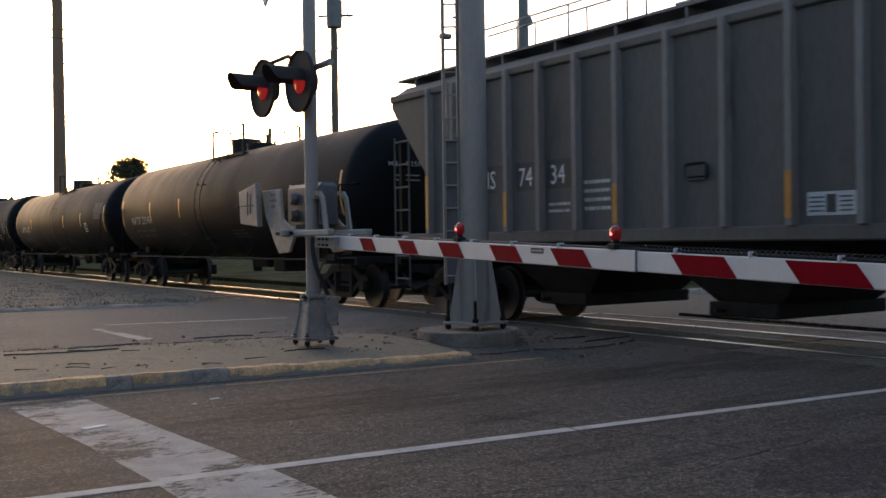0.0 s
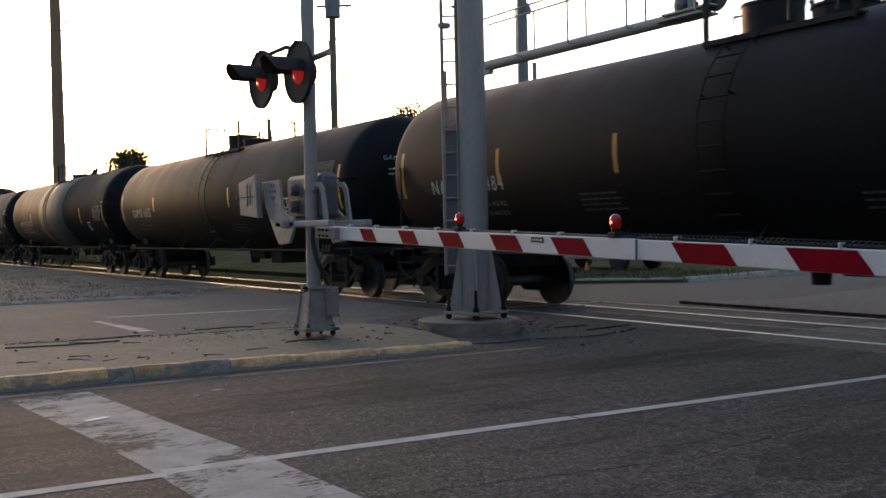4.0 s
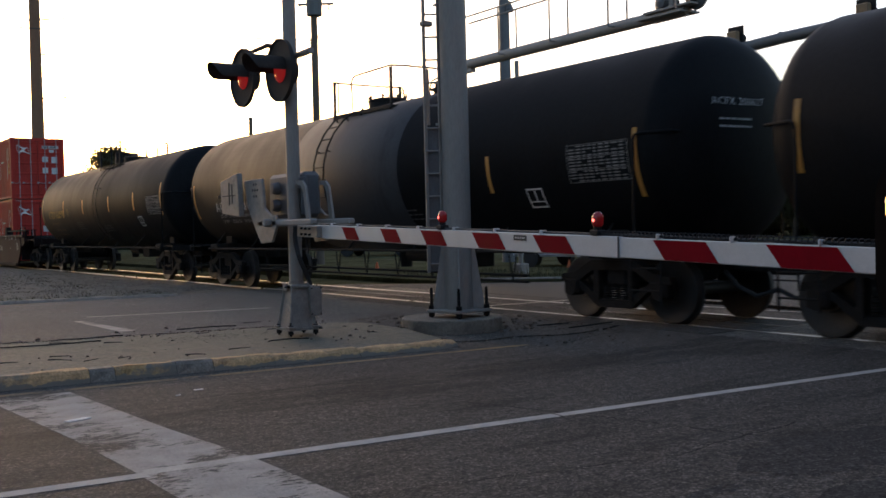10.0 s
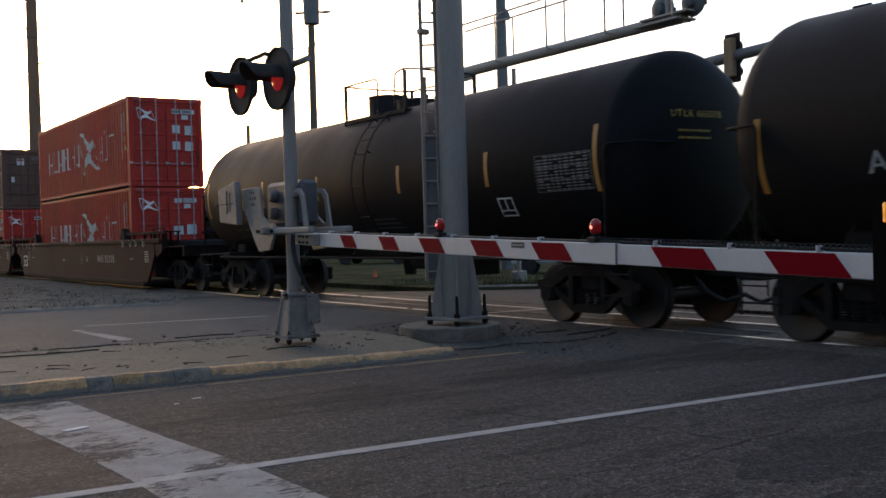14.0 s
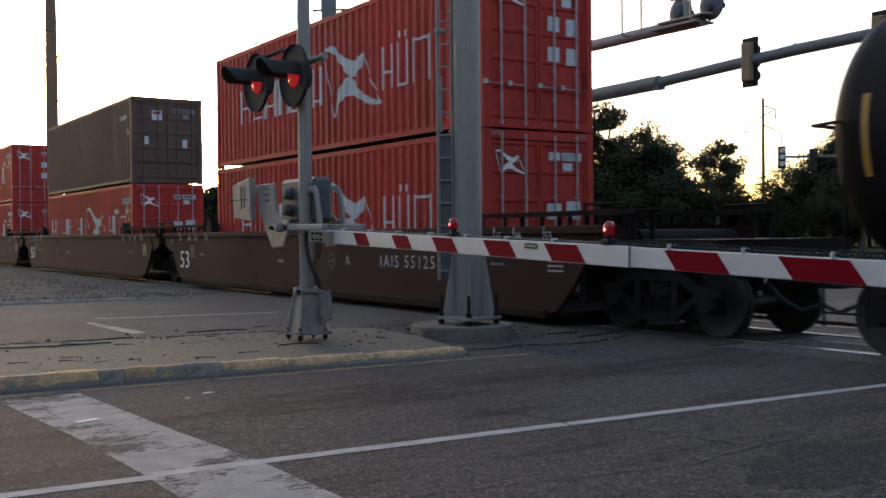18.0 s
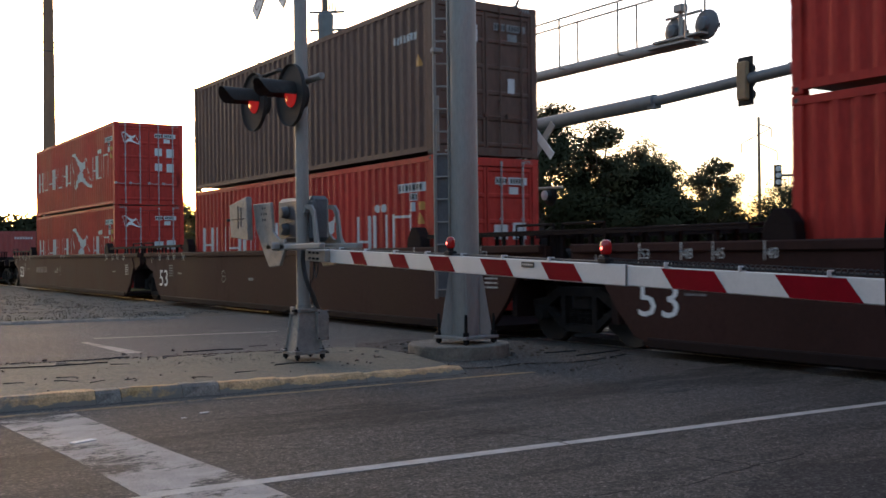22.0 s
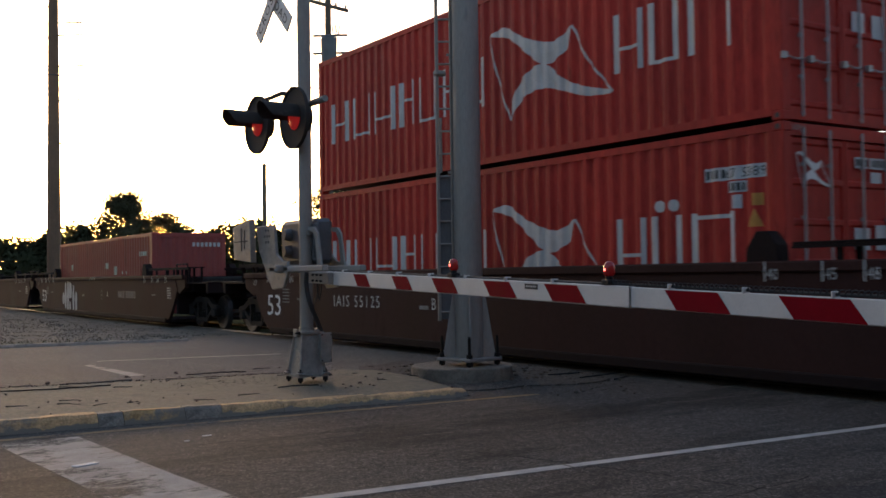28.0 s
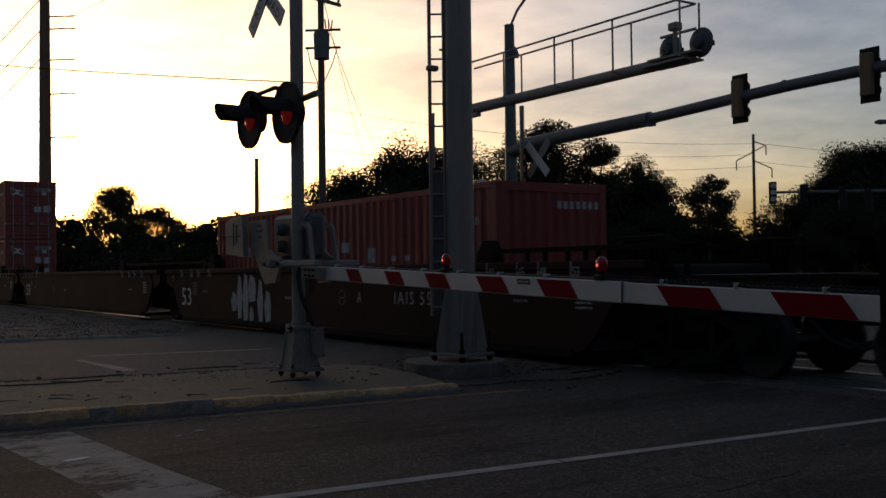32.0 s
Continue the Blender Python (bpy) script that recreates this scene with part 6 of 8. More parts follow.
for k, (a, b, lo, hi) in enumerate(((0.0, 0.30, 0.45, 0.95), (0.36, 0.62, 0.28, 1.36), (0.72, 1.00, 0.22, 1.40), (1.06, 1.45, 0.70, 1.36), (1.12, 1.32, 0.20, 0.62), (1.60, 1.86, 0.22, 1.25), (2.0, 2.3, 0.25, 1.0))):
    bm = B()
    bm.faces.new([bm.verts.new((x, z, 0)) for x, z in ((a + 0.06, lo), (b, lo + 0.03), (b + 0.05, (lo + hi) / 2), (b - 0.02, hi - 0.08), (a + 0.1, hi), (a - 0.03, (lo + hi) / 2))])
    part("white_daub", on_side(bm, -1.49 + 0.016, y0, 0.0), FADED_WHITE, w2, "sprayed white stroke")
w3 = next(o for o, u, *z in MOVING if abs(u - 73.1) < 0.01)
for y, z, w, h in ((5.40, 1.50, 0.32, 0.21), (4.30, 1.28, 0.12, 0.29), (4.1, 1.28, 0.1, 0.29), (3.4, 1.30, 0.2, 0.1), (2.9, 1.30, 0.2, 0.1), (10.25, 1.50, 0.14, 0.22)):
    bm = B()
    quad2(bm, 12.192 - y, z, 12.192 - y + w, z + h)
    part("white_mark", paint_on_side(bm, 12.192), FADED_WHITE, w3, "plain white mark on the side")
for k in range(7):
    bm = B()
    quad2(bm, 0, 0, 0.09, 0.13)
    part("end_number_print", on_end(bm, 0.016, 0.1 + 0.14 * k, 2.15), FADED_WHITE, w3, "white number print")

# ------------------------------------------------------------------ gate mast with flashing lights
MX, MY, MZ = 5.60, 11.60, 0.105
gate = thing("crossing_gate", pose(MX, MY, MZ), "galvanised crossing signal mast with lowered striped gate", "crossing gate")
bm = B()
tube(bm, (0, 0, 0.5), (0, 0, 6.2), 0.084, n=20)
part("mast", bm, GALV, gate, "galvanised steel mast", smooth="edges")
bm = B()
prism(bm, [(-0.20, -0.20), (0.20, -0.20), (0.20, 0.20), (-0.20, 0.20)], 0.07, 0.10, "z")
a = [bm.verts.new((x * 0.17, y * 0.17, 0.10)) for x, y in ((-1, -1), (1, -1), (1, 1), (-1, 1))]
b = [bm.verts.new((x * 0.105, y * 0.105, 0.60)) for x, y in ((-1, -1), (1, -1), (1, 1), (-1, 1))]
for i in range(4):
    bm.faces.new((a[i], a[(i + 1) % 4], b[(i + 1) % 4], b[i]))
bm.faces.new(b)
tube(bm, (0, 0, 0.58), (0, 0, 0.68), 0.095, n=16)
part("mast_base", bm, ALU, gate, "cast aluminium split base")
bm = B()
box(bm, -0.135, 0.135, -0.135, 0.135, 0.585, 0.635, bevel=0.012)
box(bm, -0.165, -0.125, -0.05, 0.05, 0.56, 0.66, bevel=0.01)
box(bm, 0.125, 0.165, -0.05, 0.05, 0.56, 0.66, bevel=0.01)
part("base_flange", bm, ALU, gate, "bolted clamp flange on top of the base")
for x in (-1, 1):
    for y in (-1, 1):
        bm = B()
        tube(bm, (x * 0.170, y * 0.170, 0.10), (x * 0.112, y * 0.112, 0.60), 0.022, 0.016, n=8)
        box(bm, x * 0.17 - 0.05, x * 0.17 + 0.05, y * 0.17 - 0.05, y * 0.17 + 0.05, 0.095, 0.125, bevel=0.008)
        part("corner_rib", bm, ALU, gate, "rounded corner rib of the cast base")
for x in (-1, 1):
    for y in (-0.09, 0.09):
        bm = B()
        tube(bm, (x * 0.14, y, 0.61), (x * 0.20, y, 0.61), 0.011, n=6)
        tube(bm, (x * 0.136, y, 0.61), (x * 0.158, y, 0.61), 0.022, n=6)
        part("clamp_bolt", bm, IRON, gate, "rusty clamp bolt")
bm = B()
box(bm, 0.10, 0.235, -0.20, 0.00, 0.25, 0.60, bevel=0.018)
box(bm, 0.09, 0.245, -0.215, -0.19, 0.24, 0.61, bevel=0.006)
tube(bm, (0.08, -0.10, 0.66), (0.15, -0.12, 0.59), 0.04, n=8)
jb = part("junction_box", bm, ALU, gate, "cast box bolted to the base's side")
for z in (0.265, 0.585):
    for x in (0.105, 0.23):
        bm = B()
        tube(bm, (x, -0.213, z), (x, -0.225, z), 0.010, n=6)
        part("cover_screw", bm, IRON, jb)
for x in (-0.17, 0.17):
    for y in (-0.17, 0.17):
        bm = B()
        tube(bm, (x, y, 0.0), (x, y, 0.17), 0.016, n=8)
        tube(bm, (x, y, 0.02), (x, y, 0.065), 0.036, n=6)
        tube(bm, (x, y, 0.10), (x, y, 0.135), 0.036, n=6)
        part("anchor_bolt", bm, IRON, gate, "rusty anchor bolt with nuts")
# cable down the mast
bm = B()
bent(bm, [(-0.05, -0.13, 1.36), (-0.05, -0.10, 1.24), (-0.045, -0.12, 1.12), (-0.04, -0.17, 1.0), (-0.01, -0.185, 0.90), (0.06, -0.16, 0.78), (0.14, -0.12, 0.62)], 0.03, 8)
bent(bm, [(0.0, -0.42, 1.30), (-0.02, -0.45, 1.12), (-0.02, -0.40, 1.02), (-0.01, -0.33, 1.12), (0, -0.30, 1.32)], 0.008, 5)
bent(bm, [(0.02, -0.36, 1.30), (0.0, -0.30, 1.05), (0.0, -0.20, 0.93), (0, -0.10, 1.0)], 0.008, 5)
part("cable", bm, CABLE, gate, "black cable looping down the mast")
# gate mechanism, behind the mast
bm = B()
box(bm, 0.10, 0.37, -0.04, 0.98, 1.47, 2.05, bevel=0.05)
part("mechanism_case", bm, GALV_DARK, gate, "dark grey cast gate mechanism case")
for zz, yy in ((1.86, 0.66), (1.64, 0.66)):
    bm = B()
    lathe(bm, [(0.0, 0.02), (0.0, 0.06), (0.03, 0.075), (0.09, 0.085), (0.12, 0.02)], 16, "x", Matrix.Translation((0, yy, zz)))
    part("case_boss", bm, GALV_DARK, gate, "round cover on the case")
bm = B()
box(bm, 0.05, 0.10, -0.20, -0.05, 1.50, 1.98, bevel=0.015)
for k in range(4):
    box(bm, 0.025, 0.052, -0.30 + 0.04 * k, -0.285 + 0.04 * k, 1.55, 1.78)
part("case_cover", bm, GALV_DARK, gate, "dark bolted cover")
for s_ in (-0.02, 0.30):
    bm = B()
    prism(bm, [(-0.46, 1.42), (-0.36, 1.42), (-0.30, 1.78), (-0.24, 1.86), (-0.10, 1.88), (-0.10, 1.93), (-0.27, 1.92), (-0.36, 1.84)], s_, s_ + 0.03, "x")
    part("guard_arm", bm, GALV, gate, "bent guard bar")
# counterweight arms: reach back from the pivot away from the road
for s_ in (-0.30, 0.46):
    bm = B()
    prism(bm, [(0.04, 1.17), (0.36, 1.15), (0.50, 1.30), (0.76, 1.64), (0.86, 1.97), (0.30, 1.97), (0.24, 1.60), (0.06, 1.50), (-0.1, 1.50), (-0.1, 1.36)], s_, s_ + 0.04, "x")
    bmesh.ops.bevel(bm, geom=bm.edges[:], offset=0.008, segments=1, affect="EDGES")
    part("counterweight_arm", bm, ALU, gate, "cast counterweight arm")
bm = B()
for k in range(7):
    a_ = 2 * math.pi * k / 6
    rr_ = 0.0 if k == 6 else 0.075
    tube(bm, (-0.306, 0.50 + rr_ * math.cos(a_), 1.83 + rr_ * 1.15 * math.sin(a_)), (-0.298, 0.50 + rr_ * math.cos(a_), 1.83 + rr_ * 1.15 * math.sin(a_)), 0.017, n=8)
part("adjusting_holes", bm, STICKER, gate, "ring of dark holes in the arm")
for s_ in (-0.40, 0.46):
    bm = B()
    prism(bm, [(0.80, 1.50), (1.38, 1.55), (1.42, 1.98), (0.84, 2.07)], s_, s_ + 0.08, "x")
    bmesh.ops.bevel(bm, geom=bm.edges[:], offset=0.01, segments=1, affect="EDGES")
    w = part("counterweight_plate", bm, ALU, gate, "pale steel counterweight plate")
    bm = B()
    tube(bm, (s_ - 0.02, 1.46, 1.78), (s_ + 0.10, 1.46, 1.78), 0.018, n=8)
    box(bm, s_ - 0.008, s_, 0.90, 1.34, 1.775, 1.79)
    box(bm, s_ - 0.008, s_, 1.00, 1.015, 1.68, 1.93)
    box(bm, s_ - 0.008, s_, 1.10, 1.115, 1.66, 1.96)
    part("plate_bolts", bm, STICKER, w)
bm = B()
box(bm, -0.40, 0.34, 0.02, 0.10, 1.36, 1.46, bevel=0.02)
part("pivot_shaft", bm, GALV, gate)
bm = B()
box(bm, -0.30, -0.22, -1.05, 0.45, 1.37, 1.44, bevel=0.012)
box(bm, 0.20, 0.28, -1.05, 0.45, 1.37, 1.44, bevel=0.012)
part("side_channel", bm, GALV, gate, "steel channel that carries the arm")
for zz in (1.86, 1.42, 3.30, 4.95):
    bm = B()
    tube(bm, (0, 0, zz - 0.03), (0, 0, zz + 0.03), 0.088, n=16)
    box(bm, -0.03, 0.03, -0.14, -0.07, zz - 0.03, zz + 0.03)
    part("mast_clamp", bm, GALV, gate)

# striped arm
arm_way = Vector((-0.0625, -1, -0.0297)).normalized()
ARM0 = Vector((-0.03, -0.38, 1.300))
arm_turn = Matrix.Translation(ARM0) @ Matrix((arm_way.cross(Vector((0, 0, 1))).normalized(), arm_way, arm_way.cross(Vector((0, 0, 1))).normalized().cross(arm_way))).transposed().to_4x4()
bm = B()
box(bm, -0.10, 0.10, -0.05, 0.55, -0.07, 0.07, bevel=0.01)
part("arm_adapter", bm, GALV, gate, "bolted steel adapter of the arm", at=arm_turn)
bm = B()
for k in range(3):
    for z in (-0.035, 0.035):
        tube(bm, (0.08, 0.12 + 0.12 * k, z), (0.125, 0.12 + 0.12 * k, z), 0.014, n=6)
part("adapter_bolt", bm, IRON, gate, at=arm_turn)
bm = B()
AH = 0.078
box(bm, -0.03, 0.03, 0.35, 5.835, -AH, AH, bevel=0.006)
part("gate_arm", bm, ARM_WHITE, gate, "white inner section of the gate arm", at=arm_turn)
bm = B()
box(bm, -0.024, 0.024, 5.84, 9.9, -AH + 0.005, AH - 0.005, bevel=0.006)
part("gate_arm", bm, ARM_WHITE, gate, "white outer section of the gate arm", at=arm_turn)
for y, w in ((1.10, 0.45), (2.05, 0.47), (2.91, 0.51), (3.85, 0.54), (4.78, 0.555), (6.20, 0.62), (7.205, 0.635), (8.25, 0.6), (9.15, 0.5)):
    bm = B()
    x = 0.0315 if y < 5.8 else 0.0255
    prism(bm, [(y, AH - 0.012), (y + w - 0.12, AH - 0.012), (y + w, -AH + 0.008), (y + 0.12, -AH + 0.008)], x, x + 0.002, "x")
    part("red_stripe", bm, ARM_RED, gate, "slanted red reflective stripe", at=arm_turn)
bm = B()
box(bm, 0.030, 0.033, 5.832, 5.842, -AH, AH)
part("arm_joint", bm, GALV_DARK, gate, at=arm_turn)
bm = B()
box(bm, -0.032, 0.034, -0.008, 0.008, AH - 0.012, AH + 0.030, bevel=0.004)
clip = part("arm_clip", bm, ARM_WHITE, gate, "small pale cable clip", at=arm_turn @ pose(0, 0.8, 0))
for k in range(1, 14):
    share(clip, arm_turn @ pose(0, 0.8 + 0.68 * k, 0))
bm = B()
tube(bm, (0, 0.4, AH + 0.012), (0, 9.8, AH + 0.012), 0.011, n=6)
part("arm_cable", bm, CABLE, gate, "cable clipped along the top of the arm", at=arm_turn)
bm = B()
bent(bm, [(0.017 * math.cos(1.25 * k), 5.5 + 0.0085 * k, AH + 0.024 + 0.017 * math.sin(1.25 * k)) for k in range(510)], 0.0055, 4)
part("coiled_cord", bm, RUBBER, gate, "black coiled cord along the arm's outer part", at=arm_turn)
bm = B()
box(bm, 0.0315, 0.0355, 4.51, 4.69, 0.015, 0.06)
part("maker_label", bm, STICKER, gate, "small black label on the arm", at=arm_turn)
bm = B()
for k in range(6):
    box(bm, 0.0357, 0.0364, 4.528 + k * 0.026, 4.540 + k * 0.026, 0.032, 0.044)
part("label_print", bm, WHITE_PAINT, gate, at=arm_turn)
for y in (3.28, 5.57, 9.6):
    bm = B()
    box(bm, -0.045, 0.045, y - 0.05, y + 0.05, AH, AH + 0.045, bevel=0.01)
    tube(bm, (0, y, AH + 0.03), (0, y, AH + 0.075), 0.03, n=10)
    lamp = part("arm_lamp", bm, BLACKMETAL, gate, "red lamp on the gate arm", at=arm_turn)
    bm = B()
    lathe(bm, [(AH + 0.07, 0.034), (AH + 0.09, 0.044), (AH + 0.14, 0.044), (AH + 0.165, 0.034), (AH + 0.178, 0.016), (AH + 0.179, 0.004)], 18, "z", Matrix.Translation((0, y, 0)))
    part("lamp_lens", bm, LAMP_RED, lamp, "glowing red lens", smooth=True)
    bm = B()
    lathe(bm, [(0.034, 0.001), (0.036, 0.014), (0.046, 0.012), (0.049, 0.001)], 12, "x", Matrix.Translation((0, y, AH + 0.116)))
    part("lamp_core", bm, LAMP_HOT, lamp)

# pair of flashers that face the oncoming lane, with round backgrounds and hoods
def flasher(parent, x, y, z, R=0.385, lens=LENS_RED):
    """Faces -x."""
    bm = B()
    lathe(bm, [(x - 0.015, 0.01), (x - 0.02, R - 0.02), (x - 0.05, R), (x + 0.0, R), (x + 0.015, R - 0.03), (x + 0.05, 0.17), (x + 0.16, 0.15), (x + 0.20, 0.06), (x + 0.2, 0.01)], 40, "x", Matrix.Translation((0, y, z)))
    f = part("flasher", bm, FLASHER_BLACK, parent, "round black flasher background", smooth="edges")
    bm = B()
    n = 22
    inner, outer = [], []
    prev = None
    for i in range(n + 1):                              # hood: upper half of a tube
        a = radians(-4 + 188 * i / n)
        Lh = 0.35 + 0.12 * max(0, math.sin(a)) ** 0.5
        r = 0.175
        c = Vector((0, math.cos(a), math.sin(a)))
        o = Vector((x, y, z))
        row = [bm.verts.new(o + c * r + Vector((-0.02, 0, 0))), bm.verts.new(o + c * r * 0.98 + Vector((-Lh * 1.05, 0, 0.01 * math.sin(a)))), bm.verts.new(o + c * (r - 0.006) * 0.98 + Vector((-Lh * 1.05, 0, 0.01 * math.sin(a)))), bm.verts.new(o + c * (r - 0.006) + Vector((-0.02, 0, 0)))]
        if prev:
            for k in range(3):
                bm.faces.new((prev[k], prev[k + 1], row[k + 1], row[k]))
        prev = row
    bmesh.ops.recalc_face_normals(bm, faces=bm.faces)
    part("hood", bm, FLASHER_BLACK, f, "curved black hood")
    bm = B()
    lathe(bm, [(x - 0.075, 0.005), (x - 0.07, 0.07), (x - 0.055, 0.12), (x - 0.03, 0.15), (x - 0.018, 0.15)], 24, "x", Matrix.Translation((0, y, z)))
    part("lens", bm, lens, f, "glowing red lens", smooth=True)
    return f


flasher(gate, -0.16, -0.09, 3.28)
flasher(gate, -0.16, 1.05, 3.34)
bm = B()
tube(bm, (-0.02, -0.62, 3.46), (-0.02, 1.5, 3.42), 0.04, n=12)
box(bm, -0.10, 0.06, -0.10, 0.10, 3.36, 3.54, bevel=0.02)
part("crossarm", bm, GALV, gate, "pipe crossarm of the flashers")
bm = B()
bent(bm, [(-0.06, 1.30, 3.62), (-0.10, 1.15, 3.67), (-0.12, 0.4, 3.67), (-0.1, 0.2, 3.62)], 0.03, 8)
part("conduit", bm, BLACKMETAL, gate)
# crossbuck: two white boards on the mast, set square to the road
for rz in (48, -48):
    bm = B()
    box(bm, -0.012, 0.012, -0.11, 0.11, -0.62, 0.62, Matrix.Rotation(radians(rz), 4, "X"))
    o = part("crossbuck_board", bm, ARM_WHITE, gate, "white crossbuck board with black letters")
    o.matrix_basis = pose(-0.18 if rz > 0 else -0.155, 0.54, 4.905)
    word = "CROSSING" if rz > 0 else "RAILROAD"
    bm = lettering(word, 0.17, 0.9, 1.25, 1.08)
    wmax = max(v.co.x for v in bm.verts)
    R = Matrix.Rotation(radians(rz - 90 if rz > 0 else rz + 90), 4, "X")
    for v in bm.verts:
        v.co = R @ Vector((-0.016, wmax / 2 - v.co.x, v.co.y - 0.06))
    t = part("board_letters", bm, BLACKMETAL, o, "black capital letters")

# ------------------------------------------------------------------ big cantilever signal mast on its round base
base = thing("signal_foundation", pose(7.80, 11.38, 0), "round weathered concrete foundation", "foundation")
bm = B()
lathe(bm, [(-0.1, 0.69), (0.05, 0.688), (0.180, 0.684), (0.195, 0.672), (0.195, 0.3), (0.195, 0.01)], 44, "z")
for v in bm.verts:
    v.co += Vector((1, 1, 0.25)) * 0.010 * noise.noise(v.co * 3.5)
part("foundation_block", bm, CONCRETE, base, smooth="edges")
cant = thing("cantilever_mast", pose(7.85, 11.27, 0.195), "thick grey tubular signal mast with ribbed foot and ladder", "signal mast")
bm = B()
tube(bm, (0, 0, 0.06), (0, 0, 8.5), 0.188, 0.175, n=32)
part("mast", bm, GALV, cant, "thick grey painted tube", smooth="edges")
bm = B()
FOOT = Matrix.Rotation(radians(10), 4, "Z")
box(bm, -0.315, 0.315, -0.315, 0.315, 0.07, 0.11, FOOT, bevel=0.008)
part("base_plate", bm, GALV, cant, "square steel base plate")
for k in range(4):                                       # broad gussets toward the plate's corners
    bm = B()
    prism(bm, [(0.17, 0.11), (0.335, 0.11), (0.345, 0.18), (0.215, 1.00), (0.17, 1.02)], -0.012, 0.012, "y")
    bmesh.ops.bevel(bm, geom=bm.edges[:], offset=0.003, segments=1, affect="EDGES")
    o = part("gusset", bm, GALV, cant, "tall tapering gusset")
    o.matrix_basis = FOOT @ pose(0, 0, 0, 0, 0, 90 * k + 48)
for x in (-0.262, 0.262):
    for y in (-0.262, 0.262):
        bm = B()
        tube(bm, (x, y, -0.01), (x, y, 0.40), 0.017, n=8)
        tube(bm, (x, y, 0.012), (x, y, 0.066), 0.042, n=6)
        tube(bm, (x, y, 0.112), (x, y, 0.165), 0.042, n=6)
        tube(bm, (x, y, 0.17), (x, y, 0.37), 0.021, n=8)
        part("anchor_bolt", bm, IRON, cant, "long dark anchor bolt with nuts", at=FOOT)
bm = B()
LA, LB = Vector((-0.165, 0.11, 0)), Vector((-0.325, 0.22, 0))
for p in (LA, LB):
    box(bm, p.x - 0.022, p.x + 0.022, p.y - 0.012, p.y + 0.012, 0.60, 8.2)
lad = part("ladder", bm, GALV, cant, "narrow steel ladder on the mast")
for k in range(25):
    bm = B()
    z = 0.72 + 0.305 * k
    tube(bm, (LA.x, LA.y, z), (LB.x, LB.y, z), 0.014, n=6)
    part("rung", bm, GALV, lad)
for z in (1.0, 2.6, 4.2, 5.8):
    bm = B()
    tube(bm, (0, 0, z), (LA.x * 1.3, LA.y * 1.3, z), 0.018, n=6)
    part("ladder_bracket", bm, GALV, lad)
bm = B()
prism(bm, [(LA.x + 0.03, LA.y + 0.03), (LB.x + 0.03, LB.y + 0.03), (LB.x + 0.038, LB.y + 0.042), (LA.x + 0.038, LA.y + 0.042)], 0.62, 2.55, "z")
part("ladder_guard", bm, GALV_DARK, lad, "flat sheet guard behind the ladder's foot")
bm = B()
box(bm, -0.36, -0.20, 0.17, 0.27, 3.92, 3.99, bevel=0.015)
tube(bm, (-0.26, 0.24, 2.6), (-0.26, 0.24, 3.35), 0.02, n=8)
part("mast_bracket", bm, GALV, cant)

# ------------------------------------------------------------------ far cantilever with its walkway over the road
far = thing("far_cantilever", pose(15.5, 22.1, 0), "grey cantilever signal bridge beyond the track", "signal bridge")
bm = B()
tube(bm, (0, 0, 0), (0, 0, 7.2), 0.17, n=20)
part("mast", bm, GALV, far, smooth="edges")
BZ = 5.62
bm = B()
tube(bm, (0, 0.1, BZ), (0, -8.05, BZ), 0.14, 0.12, n=16)
box(bm, -0.07, 0.07, -0.75, -0.3, BZ - 0.22, BZ - 0.08)
part("boom", bm, GALV, far, "tubular boom", smooth="edges")
bm = B()
box(bm, -0.20, 0.20, -8.3, -7.0, BZ + 0.06, BZ + 0.10)
box(bm, -0.28, 0.28, -8.1, -6.9, BZ - 0.06, BZ - 0.02)
part("walkway", bm, GALV, far)
bm = B()
for x in (-0.28, 0.28):
    tube(bm, (x, -0.2, BZ + 1.14), (x, -7.9, BZ + 1.14), 0.025, n=8)
    for k in range(4):
        tube(bm, (x, -2.2 - 1.93 * k, BZ), (x, -2.2 - 1.93 * k, BZ + 1.14), 0.022, n=8)
    for k in range(4):
        tube(bm, (0, -2.2 - 1.93 * k, BZ), (x, -2.2 - 1.93 * k, BZ), 0.022, n=6)
tube(bm, (-0.28, -7.9, BZ + 1.14), (0.28, -7.9, BZ + 1.14), 0.025, n=8)
part("walkway_rail", bm, GALV, far, "pipe railing along the boom")
bm = B()
tube(bm, (0, -7.6, BZ), (0, -7.6, BZ + 0.72), 0.05, n=10)
tube(bm, (0, -7.2, BZ + 0.55), (0, -8.15, BZ + 0.55), 0.03, n=10)
box(bm, -0.1, 0.1, -7.72, -7.48, BZ + 0.62, BZ + 0.78, bevel=0.02)
part("flasher_stand", bm, GALV, far)
for y in (-7.40, -8.22):
    bm = B()
    lathe(bm, [(-0.20, 0.02), (-0.16, 0.13), (-0.05, 0.15), (0.0, 0.29), (0.04, 0.30), (0.04, 0.02)], 28, "x", Matrix.Translation((0.05, y, BZ + 0.27)))
    part("flasher", bm, GALV_DARK, far, "round dark flasher seen from behind", smooth="edges")
    bm = B()
    prism(bm, [(y - 0.02, BZ + 0.35), (y + 0.02, BZ + 0.35), (y + 0.02, BZ + 0.25), (y - 0.02, BZ + 0.25)], 0.05, 0.45, "x")
    part("hood", bm, BLACKMETAL, far)

bm = B()
bent(bm, [(0, -0.1, 3.95), (0, -0.55, 3.98), (0, -0.80, 3.90), (0, -0.84, 3.78)], 0.03, 8)
part("lamp_bracket", bm, BLACKMETAL, far, "short bent bracket")
bm = B()
